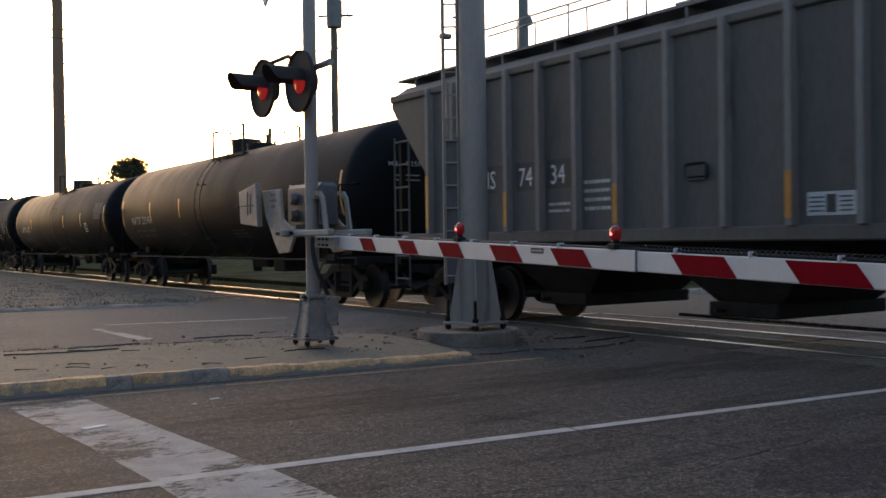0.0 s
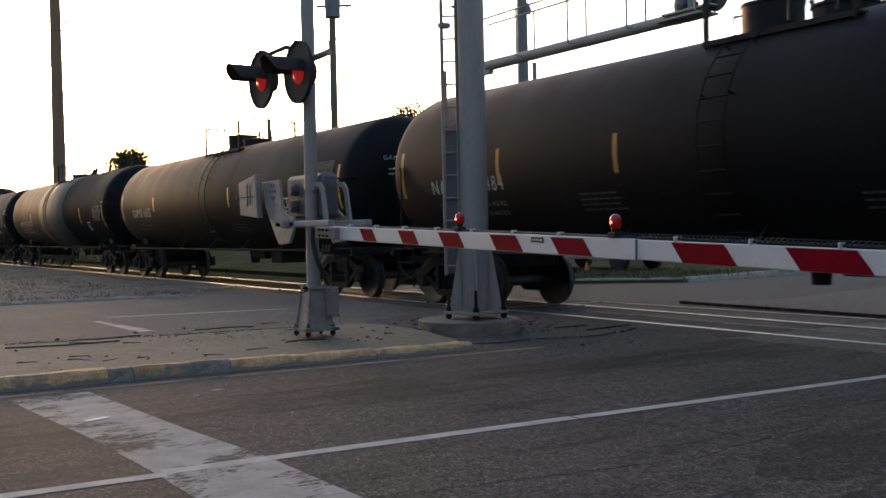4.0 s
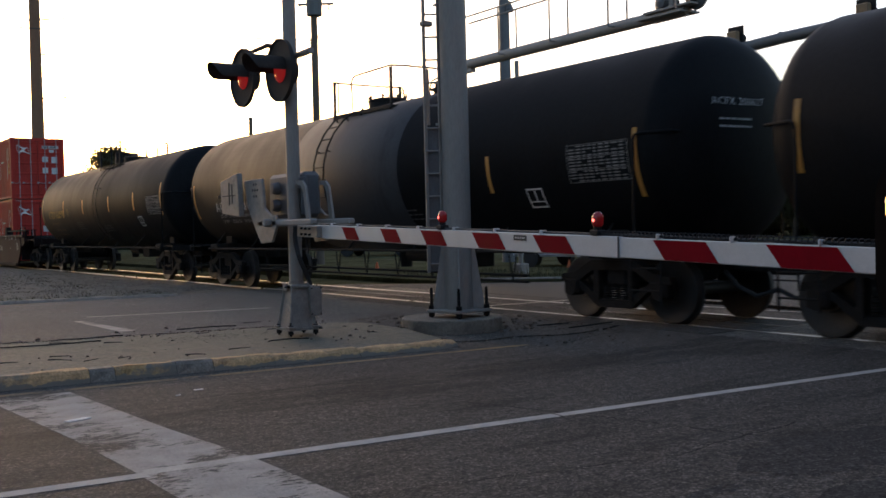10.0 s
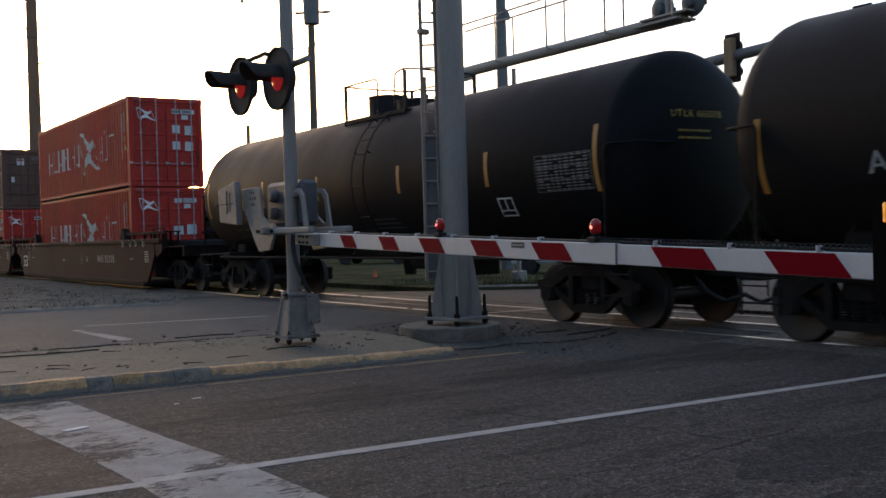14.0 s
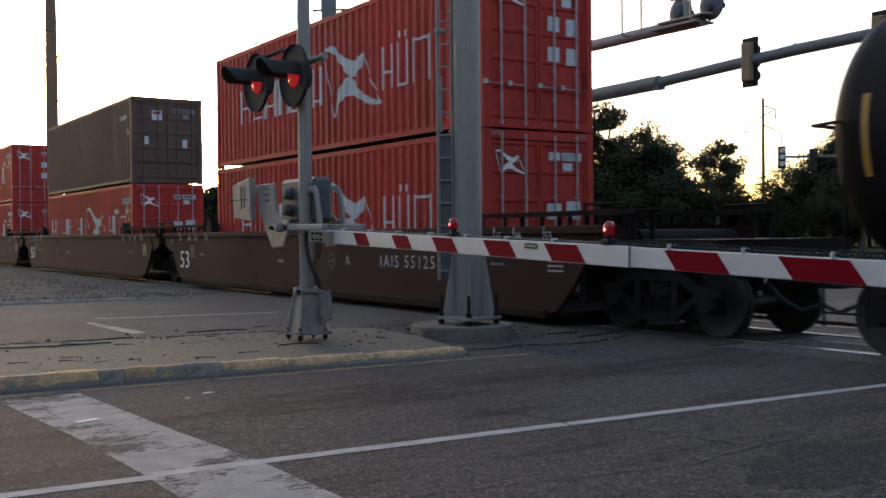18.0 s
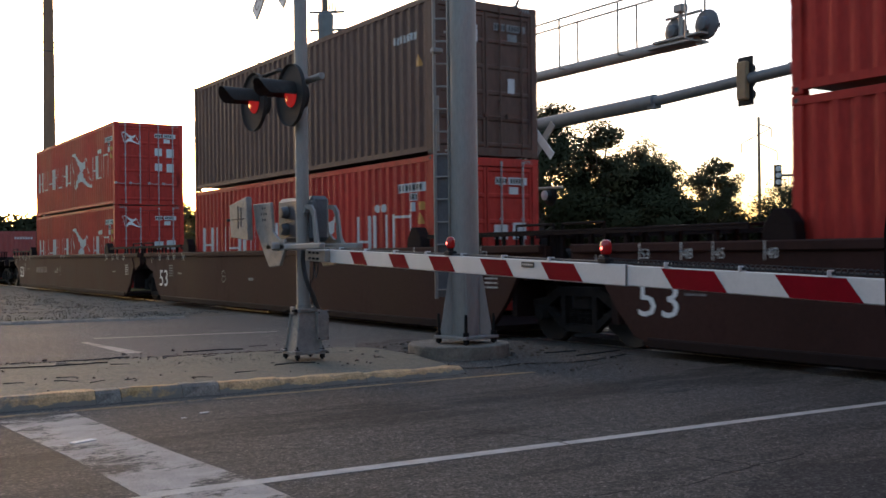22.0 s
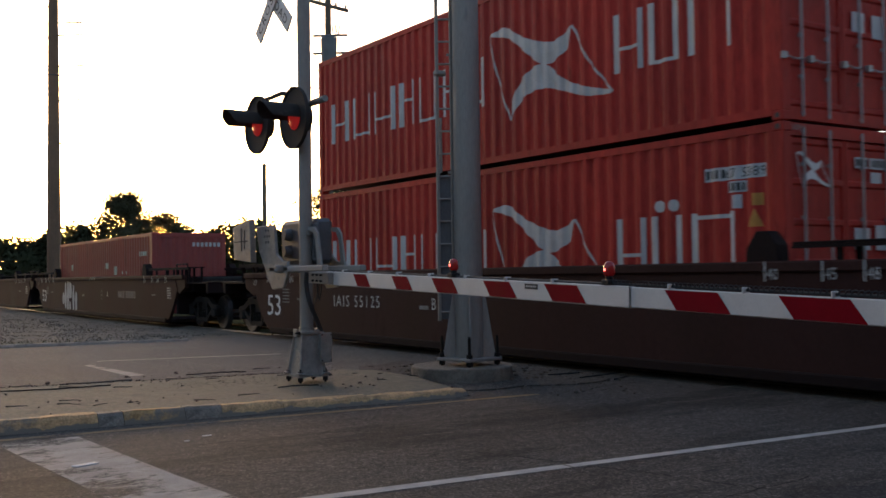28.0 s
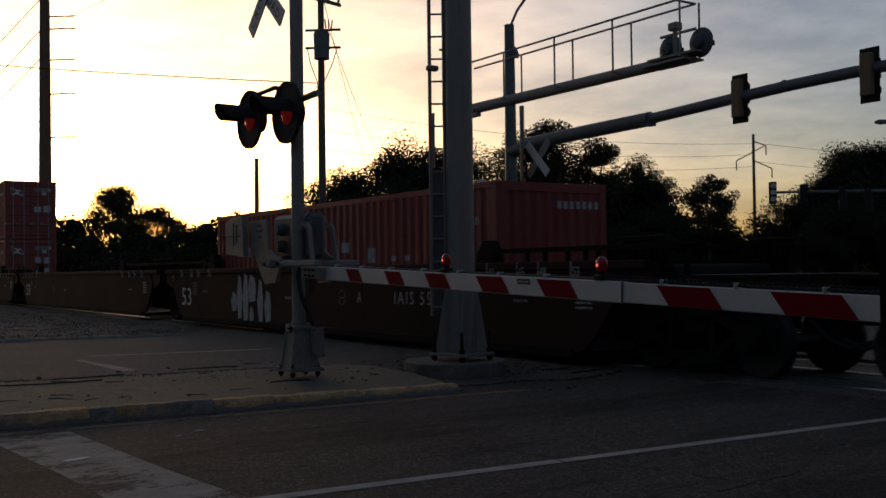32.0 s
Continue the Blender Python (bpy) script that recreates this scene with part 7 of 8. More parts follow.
lathe(bm, [(-0.19, 0.01), (-0.17, 0.10), (-0.10, 0.18), (0.0, 0.21), (0.10, 0.18), (0.17, 0.10), (0.19, 0.01)], 24, "x", Matrix.Translation((0, -0.86, 3.54)))
part("side_lamp", bm, LABEL_GREY, far, "pale round lamp on a short bracket", smooth="edges")

# far gate mast with crossbuck and bell
fm = thing("far_gate_mast", pose(16.8, 21.2, 0), "pale crossing mast with crossbuck beyond the track", "crossing gate")
bm = B()
tube(bm, (0, 0, 0), (0, 0, 5.75), 0.062, n=14)
part("mast", bm, ALU, fm)
for rz in (45, -45):
    bm = B()
    box(bm, -0.012, 0.012, -0.11, 0.11, -0.6, 0.6, Matrix.Rotation(radians(rz), 4, "X"))
    o = part("crossbuck_board", bm, ARM_WHITE if rz < 0 else GALV, fm, "white crossbuck board seen from behind" if rz < 0 else "grey back of a crossbuck board")
    o.matrix_basis = pose(0.1 if rz < 0 else 0.13, -0.5, 4.3)
for y in (-0.92, 0.30):
    bm = B()
    lathe(bm, [(-0.18, 0.02), (-0.15, 0.12), (-0.04, 0.14), (0.0, 0.27), (0.03, 0.27), (0.03, 0.02)], 24, "x", Matrix.Translation((0, y, 2.86)))
    f = part("flasher", bm, BLACKMETAL, fm, "round black flasher seen from behind", smooth="edges")
    bm = B()
    lathe(bm, [(-0.21, 0.01), (-0.205, 0.08), (-0.185, 0.125), (-0.17, 0.125)], 20, "x", Matrix.Translation((0, y, 2.86)))
    part("back_cover", bm, LABEL_GREY if y < 0 else BLACKMETAL, f, "round back cover", smooth="edges")
bm = B()
tube(bm, (0, -1.4, 3.05), (0, 1.0, 3.08), 0.035, n=10)
tube(bm, (0, 0, 5.0), (0.0, -1.3, 5.2), 0.02, n=8)
tube(bm, (0, 0, 4.95), (0.0, -0.5, 5.0), 0.015, n=8)
part("crossarm", bm, ALU, fm)
bm = B()
box(bm, -0.2, 0.2, -0.25, 0.25, 0.9, 1.4, bevel=0.04)
box(bm, -0.16, 0.16, -0.16, 0.16, 0.0, 0.4, bevel=0.03)
part("mechanism_case", bm, ALU, fm)
bm = B()
box(bm, -0.03, 0.03, -0.16, -0.08, 1.1, 4.6)
arm = part("raised_arm", bm, BLACKMETAL, fm, "dark upright bar with orange bands")
for k in range(5):
    bm = B()
    box(bm, -0.036, -0.031, -0.155, -0.085, 3.02 + 0.32 * k, 3.16 + 0.32 * k)
    part("orange_band", bm, ORANGE, arm)

# ------------------------------------------------------------------ traffic signals on a mast arm
ts = thing("traffic_signal_pole", pose(23.0, 29.7, 0), "dark steel traffic signal pole with a long mast arm", "traffic signal")
bm = B()
tube(bm, (0, 0, 0), (0, 0, 10.45), 0.26, 0.18, n=20)
part("pole", bm, GALV_DARK, ts, smooth="edges")
bm = B()
pts = [(0, 0, 5.72), (0, -1.3, 5.93), (0, -4.0, 5.99), (0, -7.1, 6.04), (0, -10.6, 6.20), (0, -12.3, 6.27), (0, -15.0, 6.31), (0, -20.5, 6.33)]
loft(bm, pts[:4], (0.24, 0.235, 0.23, 0.225), 14)
part("mast_arm", bm, GALV_DARK, ts, "thick inner section of the mast arm", smooth="edges")
bm = B()
loft(bm, pts[3:], (0.165, 0.16, 0.155, 0.15, 0.12), 14)
part("mast_arm", bm, GALV_DARK, ts, "tapered outer section of the mast arm", smooth="edges")
bm = B()
box(bm, -0.15, 0.15, -7.2, -6.9, 5.82, 6.04)
part("arm_joint", bm, GALV_DARK, ts)
bm = B()
bent(bm, [(0, 0, 10.3), (0.0, -0.5, 10.9), (0, -1.6, 11.6), (0, -2.8, 11.9)], 0.05, 10)
part("luminaire_arm", bm, GALV_DARK, ts)
bm = B()
tube(bm, (0, 0, 9.55), (0, -0.35, 9.55), 0.03, n=8)
lathe(bm, [(9.15, 0.02), (9.17, 0.12), (9.28, 0.14), (9.40, 0.10), (9.52, 0.04)], 16, "z", Matrix.Translation((0, -0.35, 0)))
part("dome_camera", bm, GALV_DARK, ts, "small dome camera on a bracket")
for y in (-10.6, -14.65, -18.6):
    bm = B()
    zz = 6.16
    box(bm, -0.03, 0.02, y - 0.27, y + 0.27, zz - 0.70, zz + 0.68, bevel=0.015)
    h = part("signal_head", bm, BLACKMETAL, ts, "black backplate of a traffic signal seen from behind")
    bm = B()
    box(bm, -0.22, -0.032, y - 0.17, y + 0.17, zz - 0.55, zz + 0.53, bevel=0.03)
    part("housing", bm, material("yellow signal housing", (0.16, 0.095, 0.045), 0.6, 0, 0.2, 4, 40, 0.03) if y == -10.6 else bpy.data.materials["yellow signal housing"], h, "yellow signal housing")
    for k in range(3):
        bm = B()
        tube(bm, (0.02, y, zz - 0.37 + 0.36 * k), (0.26, y, zz - 0.37 + 0.36 * k), 0.15, n=14, caps=False)
        part("visor", bm, BLACKMETAL, h)
bm = B()
tube(bm, (0, -12.1, 6.2), (0, -12.1, 6.36), 0.03, n=8)
box(bm, -0.06, 0.06, -12.16, -12.04, 6.34, 6.44, bevel=0.02)
part("detector", bm, GALV_DARK, ts)

# second, farther row of signals before the right-hand trees
ts2 = thing("traffic_signal_pole", pose(46.0, 18.0, 0), "far traffic signal mast arm before the trees", "traffic signal")
bm = B()
tube(bm, (0, 0, 0), (0, 0, 6.2), 0.14, n=14)
tube(bm, (0, 0, 4.4), (0, 18.2, 5.45), 0.11, 0.07, n=10)
part("pole_and_arm", bm, GALV_DARK, ts2)
for k in range(4):
    bm = B()
    x, y, z = 0.0, (18.1, 16.1, 13.75, 12.3)[k], (5.42, 5.14, 4.80, 4.62)[k]
    box(bm, x - 0.15, x + 0.15, y - 0.17, y + 0.17, z - 0.60, z + 0.60, bevel=0.03)
    part("signal_head", bm, BLACKMETAL, ts2, "dark traffic signal head")
# the first set's pale grey stands in for sky light on its lenses
for y, z in ((18.1, 5.42), (16.1, 5.14)):
    bm = B()
    for dz in (-0.36, 0.0, 0.36):
        tube(bm, (-0.17, y - 0.25, z + dz), (-0.34, y - 0.25, z + dz), 0.13, n=12)
    part("signal_head", bm, LABEL_GREY if y > 18 else BLACKMETAL, ts2, "signal lenses and visors, one set pale with painted sky gleam")
sl = thing("street_lamp", pose(57.0, 33.0, 0), "street lamp on a curved arm", "street lamp")
bm = B()
tube(bm, (0, 0, 0), (0, 0, 9.0), 0.10, 0.07, n=12)
bent(bm, [(0, 0, 9.0), (-0.6, 0.6, 9.6), (-1.8, 2.0, 9.9)], 0.04, 8)
part("pole", bm, GALV_DARK, sl)
bm = B()
lathe(bm, [(-0.42, 0.02), (-0.35, 0.12), (0.1, 0.16), (0.35, 0.08), (0.4, 0.02)], 14, "x", pose(-2.0, 2.3, 9.85, 0, 0, 130))
part("lamp_head", bm, GALV_DARK, sl)

# ------------------------------------------------------------------ utility poles and wires
def utility_pole(x, y, h, r, label, mat=WOOD_POLE, arms=()):
    p = thing("utility_pole", pose(x, y, 0), label, "utility pole")
    bm = B()
    tube(bm, (0, 0, -0.2), (0, 0, h), r, r * 0.7, n=14)
    part("pole", bm, mat, p, smooth="edges")
    for z, L, way in arms:
        bm = B()
        a = Vector((math.cos(way), math.sin(way), 0)) * L
        box(bm, -L, L, -0.05, 0.05, -0.06, 0.06, Matrix.Translation((0, 0, z)) @ Matrix.Rotation(way, 4, "Z"))
        part("crossarm", bm, mat, p)
        for f in (-0.9, -0.4, 0.4, 0.9):
            bm = B()
            c = Vector((math.cos(way), math.sin(way), 0)) * L * f
            lathe(bm, [(z + 0.06, 0.02), (z + 0.1, 0.05), (z + 0.2, 0.045), (z + 0.22, 0.01)], 10, "z", Matrix.Translation((c.x, c.y, 0)))
            part("insulator", bm, GALV_DARK, p)
    return p


tp = thing("transmission_pole", pose(15.15, 68.2, 0), "tall rust brown steel transmission pole", "transmission pole")
bm = B()
tube(bm, (0, 0, -0.2), (0, 0, 30), 0.46, 0.22, n=18)
part("pole", bm, RUST_POLE, tp, "tapered rust brown shaft", smooth="edges")
for z in (10.2, 13.0, 15.2, 17.2, 18.0, 20.5):
    bm = B()
    tube(bm, (0.2, -0.1, z), (1.75, -0.9, z + 0.1), 0.05, 0.03, n=8)
    for k in range(5):
        lathe_ring(bm, 0.9 + 0.16 * k, -0.46 - 0.083 * k, z + 0.06, 0.06, 0.03, 8)
    part("insulator_arm", bm, GALV_DARK, tp, "slim post insulator")
xp = utility_pole(18.3, 35.7, 12.5, 0.17, "weathered wooden utility pole with transformer", WOOD_POLE, ((12.1, 1.1, 0.3),))
bm = B()
lathe(bm, [(9.75, 0.02), (9.75, 0.30), (10.75, 0.32), (10.85, 0.26), (10.95, 0.02)], 18, "z", Matrix.Translation((0.0, -0.05, 0)))
for k in range(3):
    tube(bm, (0.12 + 0.12 * (k - 1), -0.42, 10.9), (0.12 + 0.16 * (k - 1), -0.42, 11.25), 0.03, n=8)
tube(bm, (-0.5, 0.35, 10.2), (0.6, -0.5, 10.2), 0.05, n=8)
tube(bm, (-0.5, 0.35, 10.9), (0.6, -0.5, 10.9), 0.05, n=8)
part("transformer", bm, GALV_DARK, xp, "grey pole transformer")
bm = B()
bent(bm, [(-0.45, 0.3, 10.2), (-0.35, 0.25, 9.6), (-0.1, 0.1, 8.8), (-0.12, 0.1, 8.4)], 0.02, 6)
bent(bm, [(0.5, -0.4, 10.2), (0.35, -0.3, 9.6), (0.1, -0.1, 8.9)], 0.02, 6)
part("drop_cable", bm, CABLE, xp)
utility_pole(23.5, 54.0, 7.9, 0.16, "short dark wooden pole", WOOD_POLE)
hp = utility_pole(97.3, 79.0, 17.0, 0.22, "distant wooden transmission pole with slanted arms", WOOD_POLE)
bm = B()
for a, b in (((-1.5, 1.3, 13.9), (0.9, -0.9, 15.6)), ((1.0, -1.0, 15.6), (0, 0, 16.2)), ((0, 0, 13.9), (1.5, -1.4, 12.9)), ((-1.5, 1.3, 13.9), (-1.5, 1.3, 12.8)), ((1.5, -1.4, 12.9), (1.5, -1.4, 11.8)), ((1.0, -1.0, 15.6), (1.0, -1.0, 14.5))):
    tube(bm, a, b, 0.07, n=6)
part("slanted_arms", bm, WOOD_POLE, hp)

def wire(p, q, sag, r=0.012):
    bm = B()
    p, q = Vector(p), Vector(q)
    pts = [p.lerp(q, f) - Vector((0, 0, sag * 4 * f * (1 - f))) for f in [i / 24 for i in range(25)]]
    bent(bm, pts, r, 5)
    w = link("overhead_wire", bm, CABLE)
    tagged(w, "thin black overhead wire", "wire", "overhead wires")


def aloft(az, el, d):
    """The place d metres off, at degrees az from the track's direction and el over the level of the eye."""
    return (d * math.sin(radians(az)), d * math.cos(radians(az)), EYE + d * math.tan(radians(el)))


wire(aloft(27.0, 10.45, 40.1), aloft(-2.0, 10.9, 62), 0.25, 0.022)
wire((23.5, 54.0, 7.7), (18.3, 35.7, 9.0), 0.4)
for el, z in ((9.14, 15.9), (7.96, 14.6), (6.9, 13.2)):                     # lines that the distant pole carries
    wire((97.3, 79.0, z), aloft(26.8, el, 100), 1.2, 0.02)
wire((97.3, 79.0, 16.0), (140, 60, 15.0), 1.0, 0.02)
wire((97.3, 79.0, 13.8), (140, 60, 13.0), 1.0, 0.02)
for z, az, el in ((19.0, 10.3, 11.4), (17.0, 10.3, 9.9), (15.2, 10.3, 8.9)):   # lines that leave the tall pole
    wire((14.8, 68.0, z), aloft(az - 6, el - 6.2, 210), 0.8, 0.03)
wire((15.6, 68.0, 17.6), aloft(24, 19.5, 40), 0.3, 0.015)
wire((18.4, 35.6, 12.0), aloft(29.7, 5.6, 95), 0.3, 0.015)
wire((18.6, 35.6, 10.9), aloft(30.5, 5.9, 95), 0.3, 0.015)

# ------------------------------------------------------------------ trees
def leaf_mesh(seed, n, size):
    """A puff of small leaves turned at random, thinning outward, as arrays."""
    g = np.random.default_rng(seed)
    c = g.normal(size=(n, 3))
    c *= (g.random((n, 1)) ** 0.45) / np.linalg.norm(c, axis=1, keepdims=True)
    u = g.normal(size=(n, 3))
    u /= np.linalg.norm(u, axis=1, keepdims=True)
    w = np.cross(u, g.normal(size=(n, 3)))
    w /= np.linalg.norm(w, axis=1, keepdims=True)
    s = size * g.uniform(0.5, 1.2, (n, 1))
    v = np.stack((c - u * s * 0.5, c - w * s * 0.28, c + u * s * 0.5, c + w * s * 0.28), axis=1).reshape(-1, 3)
    return v, np.arange(4 * n).reshape(-1, 4)


def tree(x, y, h, w, seed, mat=LEAF, crown_from=0.25, puffs=100, name="tree", label="dark leafy tree against the sky", leaf=0.23, n=380, airy=0.0):
    rr = random.Random(seed)
    t = thing(name, pose(x, y, -0.05), label, "tree", "trees beyond the track")
    bm = B()
    bend = Vector((rr.uniform(-0.3, 0.3), rr.uniform(-0.3, 0.3), 0))
    top = Vector((0, 0, h * 0.6)) + bend
    tube(bm, (0, 0, 0), top * 0.5, 0.028 * h, 0.02 * h, 10)
    tube(bm, top * 0.5, top, 0.02 * h, 0.009 * h, 10)
    tips = [Vector((0, 0, h * 0.9))]
    for k in range(14):
        a = 2.4 * k + rr.uniform(-0.4, 0.4)
        z = 0.3 + 0.6 * k / 14
        p = top * z
        f = crown_from + (1 - crown_from) * (k + rr.random()) / 14
        reach = w * 0.5 * math.sin(math.pi * min(1, f * 0.72 + 0.24)) ** 0.7 * rr.uniform(0.7, 1.0)
        q = Vector((math.cos(a) * reach, math.sin(a) * reach, h * f * 0.95))
        m = (p + q) / 2 + Vector((0, 0, 0.12 * h * rr.random()))
        tube(bm, p, m, 0.010 * h, 0.006 * h, 6)
        tube(bm, m, q, 0.006 * h, 0.002 * h, 6)
        tips += [q, m.lerp(q, 0.5)]
        for e in range(2):
            q2 = m.lerp(q, 0.4) + Vector((rr.uniform(-1, 1), rr.uniform(-1, 1), rr.uniform(0, 1))) * w * 0.16
            tube(bm, m.lerp(q, 0.4), q2, 0.004 * h, 0.0015 * h, 5)
            tips.append(q2)
    part("trunk", bm, BARK, t)
    V, F = [], []
    k = 0
    for i in range(puffs):
        tip = tips[i % len(tips)]
        c = np.array(tip) + np.array([rr.gauss(0, 0.055 * w) for _ in range(3)])
        if c[2] > h or c[2] < h * crown_from * 0.6:
            c[2] = min(max(c[2], h * crown_from), h * 0.97)
        s = w * rr.uniform(0.09, 0.20) * (1 - 0.3 * airy)
        v, fs = leaf_mesh(seed * 100 + i, int(n * (1 - 0.45 * airy)), leaf / s)
        V.append(v * s * np.array((1.15, 1.15, 0.8)) + c)
        F.append(fs + k)
        k += len(v)
    me = bpy.data.meshes.new("crown")
    V, F = np.concatenate(V), np.concatenate(F)
    out = V - np.array((0, 0, h * 0.45))
    out /= np.linalg.norm(out, axis=1, keepdims=True) + 1e-6
    q = V[F]
    back = np.einsum("ij,ij->i", np.cross(q[:, 1] - q[:, 0], q[:, 2] - q[:, 0]), out[F[:, 0]]) < 0
    F[back] = F[back][:, ::-1]                           # every leaf turns its face outward
    me.from_pydata(V.tolist(), [], F.tolist())
    me.normals_split_custom_set_from_vertices(out.tolist())
    me.materials.append(mat)
    o = new("crown", me)
    o.parent = t
    o["label"] = "ragged leafy crown with gaps"
    return t


tree(36.0, 66.5, 8.6, 8.0, 1)
tree(39.3, 64.0, 10.6, 8.5, 2, puffs=130)
tree(42.3, 62.0, 10.6, 8.5, 3, puffs=130)
tree(44.4, 54.5, 11.6, 7.4, 4, puffs=130)
tree(47.8, 52.2, 10.4, 6.5, 5, LEAF_LIT, airy=0.4)
tree(50.3, 50.5, 7.5, 6.5, 15)
tree(61.0, 61.2, 10.4, 7.5, 6, LEAF_LIT, airy=0.8, label="thin airy tree with sky showing through")
tree(65.8, 58.2, 9.4, 6.0, 7, LEAF_LIT, airy=0.9, label="thin airy tree with sky showing through")
tree(51.5, 37.2, 6.5, 5.0, 9, leaf=0.16, n=600)
tree(53.3, 36.2, 8.3, 6.5, 10, puffs=130, leaf=0.16, n=600)
tree(55.8, 34.8, 8.5, 7.5, 11, puffs=130, leaf=0.16, n=600)
tree(58.5, 33.0, 8.6, 7.5, 12, puffs=130, leaf=0.16, n=600)
tree(31.8, 110.5, 11.0, 9.0, 13, LEAF_LIT, 0.1, 130)
tree(35.5, 108.5, 9.0, 8.0, 14, LEAF_LIT, 0.1)
for k in range(16):                                       # low hedge of bushes that closes the view
    xx = 22 + 4.6 * k
    tree(xx, 112 - 4.4 * k, (5.6 + 1.2 * math.sin(k * 2.1)) if k not in (10, 11, 12) else 4.2, 9.0, 30 + k, LEAF, 0.03, 80, "bush", "low dark bushes along the horizon", 0.5, 140)
for k in range(6):
    tree(-2 + 4.5 * k, 150 - 2 * k, 8.5 + math.sin(k * 3), 10.0, 60 + k, LEAF_LIT, 0.03, 70, "bush", "hazy low trees far along the track", 0.45, 200)
for k in range(7):
    tree(72 + 5.5 * k, 54 - 7 * k, 8.0 + math.sin(k), 8.5, 80 + k, LEAF, 0.05, 44, "bush", "dark trees along the road beyond the track")

# ------------------------------------------------------------------ parked cars, cone and shed beyond the track
def parked_car(x, y, rz, paint, label, L=4.6, H=1.5):
    c = thing("parked_car", pose(x, y, 0.06, 0, 0, rz), label, "car", "parked cars")
    bm = B()
    prism(bm, [(-L / 2, 0.35), (-L / 2 + 0.05, 0.78), (-L / 2 + 0.9, 0.92), (-L / 2 + 1.5, H), (L / 2 - 1.0, H), (L / 2 - 0.25, 0.95), (L / 2, 0.85), (L / 2, 0.35)], -0.88, 0.88, "y")
    bmesh.ops.bevel(bm, geom=bm.edges[:], offset=0.06, segments=2, affect="EDGES")
    part("body", bm, paint, c, smooth="edges")
    for s in (-1, 1):
        bm = B()
        prism(bm, [(-L / 2 + 1.05, 0.96), (-L / 2 + 1.55, H - 0.08), (L / 2 - 1.05, H - 0.08), (L / 2 - 0.45, 0.98)], *sorted((s * 0.882, s * 0.888)), "y")
        part("side_window", bm, GLASS, c)
        for wx in (-L / 2 + 0.85, L / 2 - 0.85):
            bm = B()
            lathe(bm, [(-0.11, 0.05), (-0.11, 0.22), (-0.10, 0.32), (0.10, 0.32), (0.11, 0.22), (0.11, 0.05)], 20, "y", Matrix.Translation((wx, s * 0.80, 0.33)))
            part("wheel", bm, RUBBER, c)
    return c


parked_car(21.5, 24.0, 98, CAR_WHITE, "white car parked beyond the track", 4.5, 1.5)
parked_car(25.6, 43.5, -50, CAR_WHITE, "white car parked farther off", 4.5, 1.45)
parked_car(28.5, 42.5, -50, CAR_DARK, "dark car parked farther off", 4.5, 1.45)
parked_car(29.5, 29.0, -52, CAR_DARK, "dark car parked beyond the track", 4.6, 1.6)
for x, y in ((20.4, 23.4), (16.6, 28.4)):
    cone = thing("traffic_cone", pose(x, y, 0.07), "orange traffic cone on the grass", "traffic cone", "traffic cones")
    bm = B()
    tube(bm, (0, 0, 0.02), (0, 0, 0.26), 0.075, 0.02, n=14)
    part("cone", bm, ORANGE, cone)
    bm = B()
    box(bm, -0.11, 0.11, -0.11, 0.11, 0, 0.02)
    part("cone_base", bm, RUBBER, cone)

# ------------------------------------------------------------------ behind the eye: unseen plain blocks and trees, added to hold back sky light
def sky_blocker(x0, x1, y0, y1, h, label):
    bm = B()
    box(bm, x0, x1, y0, y1, -0.1, h)
    box(bm, x0 - 0.2, x1 + 0.2, y0 - 0.2, y1 + 0.2, h, h + 0.3)
    setting(link("building_wall", bm, BRICK_DARK), label, "building")


sky_blocker(-38, -13, -46, -11, 13.0, "unseen brick block behind the viewer, added to cut sky light")
sky_blocker(-13, 26, -34, -12, 12.0, "unseen brick block behind the viewer, added to cut sky light")
sky_blocker(-40, -13, 27, 60, 12.0, "unseen brick block beside the road, added to cut sky light")
for k in range(9):
    tree(-48 + 2 * (k % 2), -24 + 7.5 * k, 14 + 2 * math.sin(k), 10.0, 120 + k, LEAF, 0.05, 40, "tree", "unseen dark tree down the road, added to cut sky light", 0.5, 110)

# ------------------------------------------------------------------ the near vehicle's door mirror at the right edge
mir = thing("parked_van", pose(0.757, 0.452, 1.41), "near vehicle with a black door mirror and amber repeater", "van")
bm = B()
def rounded(w, h, r, n=6):
    out = []
    for cx_, cy_, a0 in ((w - r, h - r, 0), (-w + r, h - r, 90), (-w + r, -h + r, 180), (w - r, -h + r, 270)):
        out += [(cx_ + r * math.cos(radians(a0 + 90 * i / n)), cy_ + r * math.sin(radians(a0 + 90 * i / n))) for i in range(n + 1)]
    return out


prism(bm, rounded(0.11, 0.082, 0.05), -0.03, 0.04, "y")
bmesh.ops.bevel(bm, geom=[e for e in bm.edges if abs(e.verts[0].co.y - e.verts[1].co.y) < 1e-4], offset=0.012, segments=2, affect="EDGES")
M_AT = Matrix.Translation((0.078, -0.045, -0.02)) @ Matrix.Rotation(radians(-36), 4, "Z")
part("mirror_housing", bm, PLASTIC, mir, "black rounded housing", smooth="edges", at=M_AT)
bm = B()
box(bm, -0.1115, -0.107, -0.003, 0.003, 0.020, 0.036, bevel=0.001)
part("repeater_lamp", bm, AMBER, mir, "small amber repeater", at=M_AT)
bm = B()
tube(bm, (0.12, -0.07, -0.07), (0.02, -0.64, -0.20), 0.028, n=10)
part("mirror_arm", bm, PLASTIC, mir)

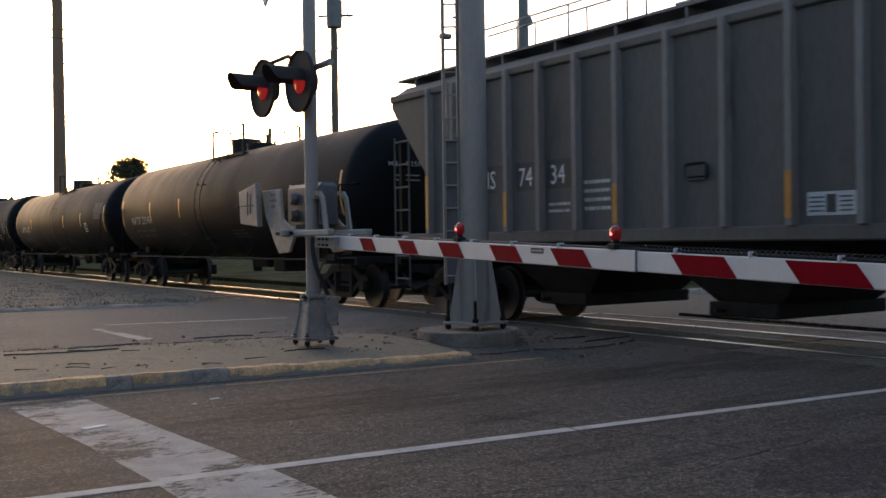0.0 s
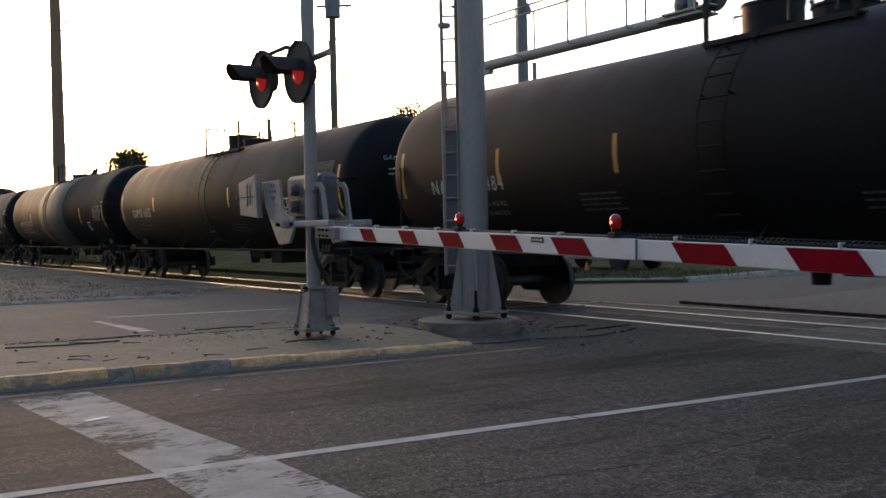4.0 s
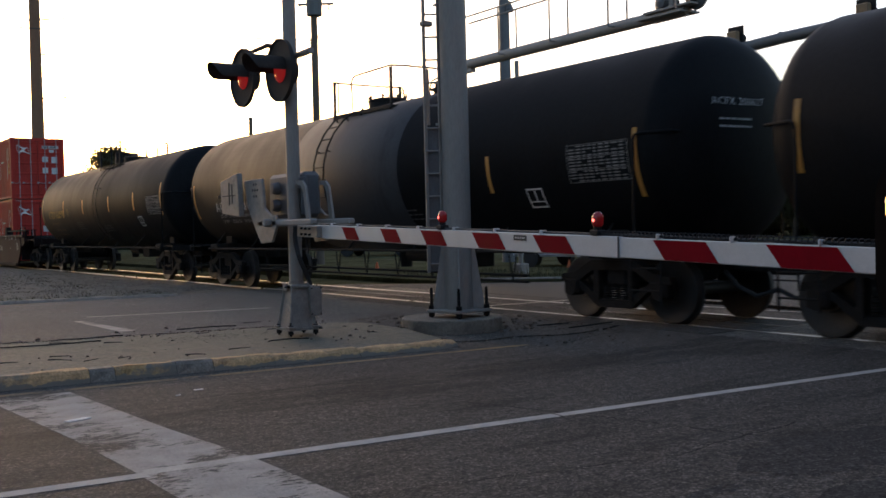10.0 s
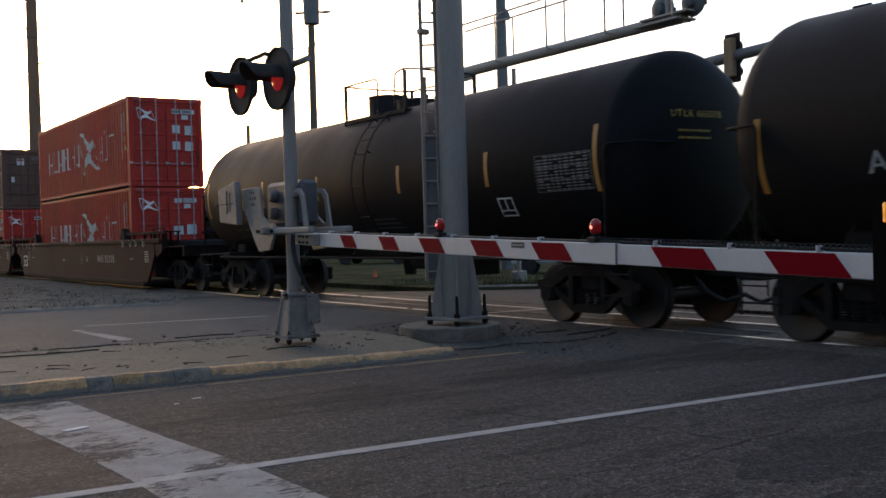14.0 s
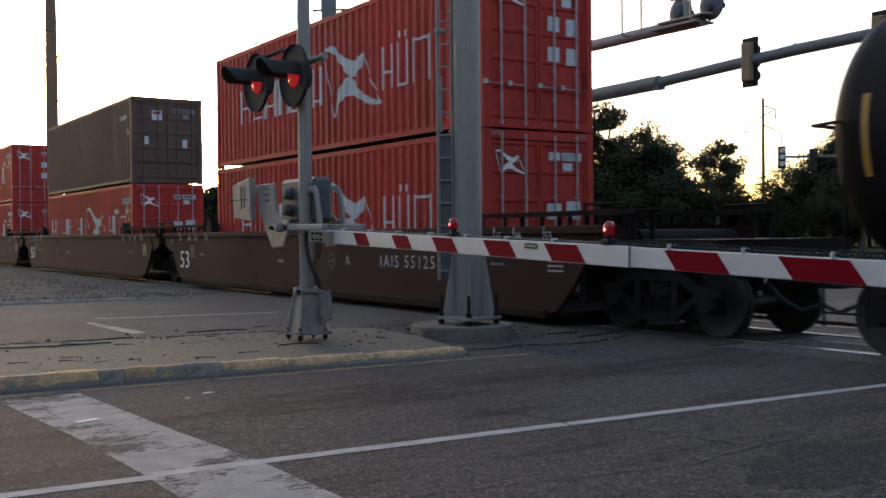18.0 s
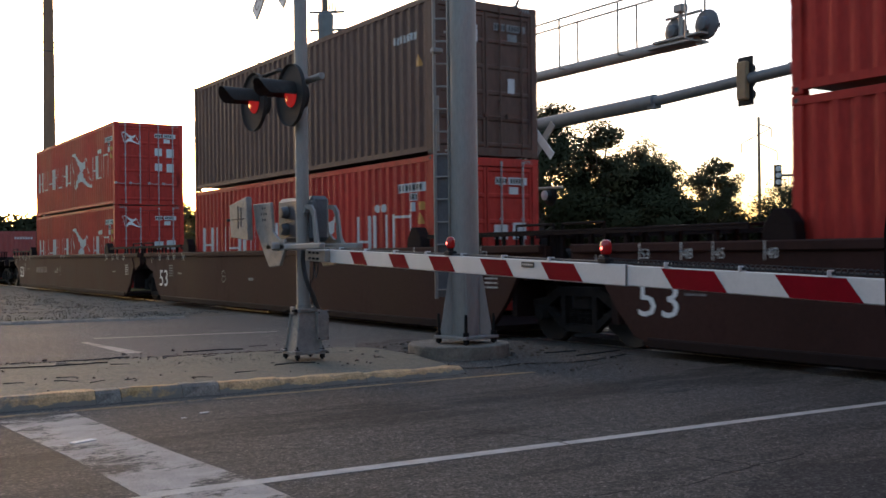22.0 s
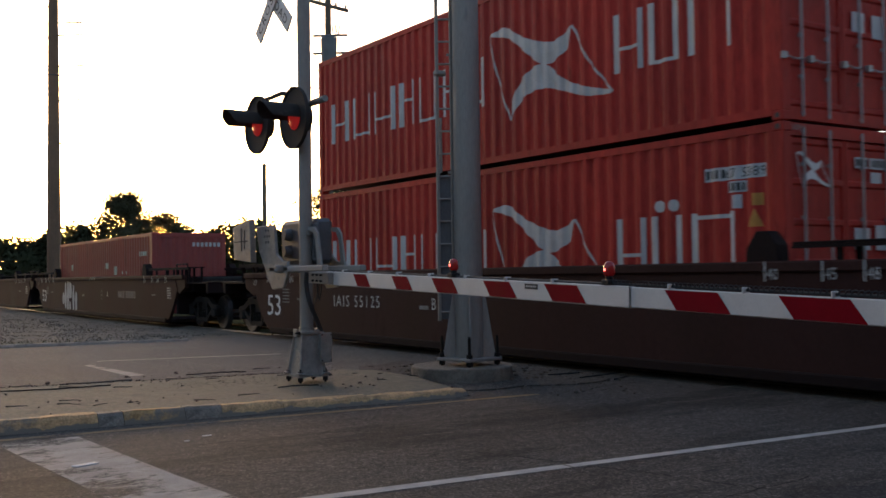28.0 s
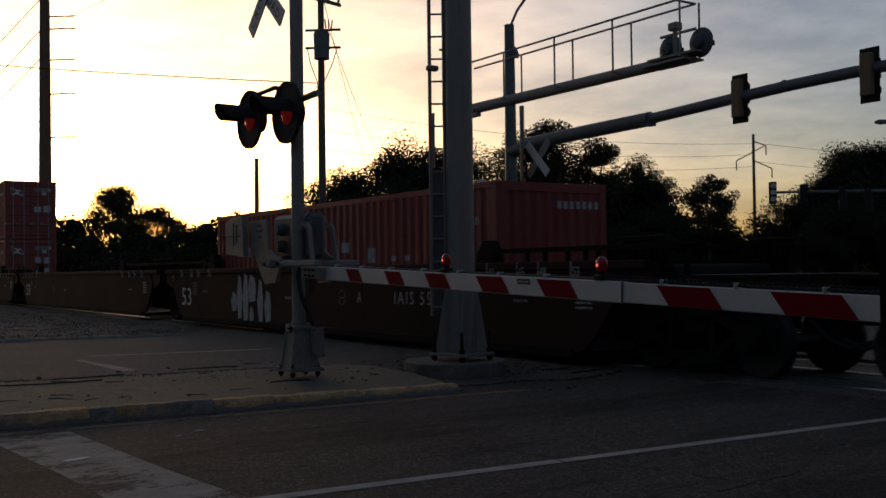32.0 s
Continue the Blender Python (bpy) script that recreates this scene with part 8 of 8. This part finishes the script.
# the vehicle that the mirror is fixed to, standing along the lane
bm = B()
prism(bm, [(-3.4, -1.02), (-3.42, -0.35), (-3.35, 0.10), (-3.0, 0.52), (-0.75, 0.54), (-0.1, 0.06), (0.18, -0.22), (1.05, -0.36), (1.16, -0.52), (1.17, -1.00), (1.05, -1.06), (-3.3, -1.06)], -2.45, -0.62, "y")
bmesh.ops.bevel(bm, geom=bm.edges[:], offset=0.05, segments=2, affect="EDGES")
part("body", bm, CAR_DARK, mir, "dark painted body of the near vehicle", smooth="edges")
for y0, y1 in ((-0.622, -0.612), (-2.458, -2.448)):
    bm = B()
    prism(bm, [(-2.0, -0.12), (-2.0, 0.42), (-0.86, 0.42), (-0.22, -0.04), (-0.18, -0.12)], y0, y1, "y")
    part("side_window", bm, GLASS, mir)
    bm = B()
    prism(bm, [(-3.15, -0.10), (-2.95, 0.42), (-2.12, 0.42), (-2.12, -0.12)], y0, y1, "y")
    part("side_window", bm, GLASS, mir)
    bm = B()
    box(bm, -1.92, -1.72, y0 - 0.012, y1 + 0.012, -0.30, -0.26, bevel=0.008)
    part("door_handle", bm, PLASTIC, mir, "black door handle")
    bm = B()
    box(bm, -2.07, -2.06, y0 + 0.003, y1 - 0.003, -1.0, 0.45)
    box(bm, -0.12, -0.11, y0 + 0.003, y1 - 0.003, -1.0, -0.15)
    part("door_gap", bm, STICKER, mir)
for x in (-2.55, 0.45):
    for y in (-2.32, -0.74):
        bm = B()
        lathe(bm, [(-0.10, 0.05), (-0.11, 0.20), (-0.09, 0.33), (0.09, 0.33), (0.11, 0.20), (0.10, 0.05)], 24, "y", Matrix.Translation((x, y, -1.08)))
        part("wheel", bm, RUBBER, mir)

# ------------------------------------------------------------------ the low sun itself
bm = B()
lathe(bm, [(-1, 0.01)] + [(-math.cos(a), math.sin(a)) for a in [radians(10 * k) for k in range(1, 18)]] + [(1, 0.01)], 32, "z")
sd = link("sun_disc", bm, glow("sun surface", (1.0, 0.86, 0.6), 40.0, (0, 0, 0)), smooth=True)
sd.matrix_basis = Matrix.Translation(SUN_WAY * 4000) @ Matrix.Scale(18.5, 4)
sd.visible_shadow = False
tagged(sd, "glaring white disc of the low sun", "sun", kind="structure")


# ------------------------------------------------------------------ motion
def motions():
    for thing_, u, *z in MOVING:
        zz = z[0] if z else 0.0
        walk(thing_, [(t, pose(TRACK, u - SPEED * (t - 19.0), zz)) for t in (0, 8, 16, 24, 32)])
    step = 4.0 / 30.0
    for w, a in WHEELS:
        rows = []
        for k in range(241):
            t = k * step
            rows.append((t, Matrix.Translation((0, a, 0.462)) @ Matrix.Rotation(SPEED * t / 0.462, 4, "X")))
        walk(w, rows)


motions()
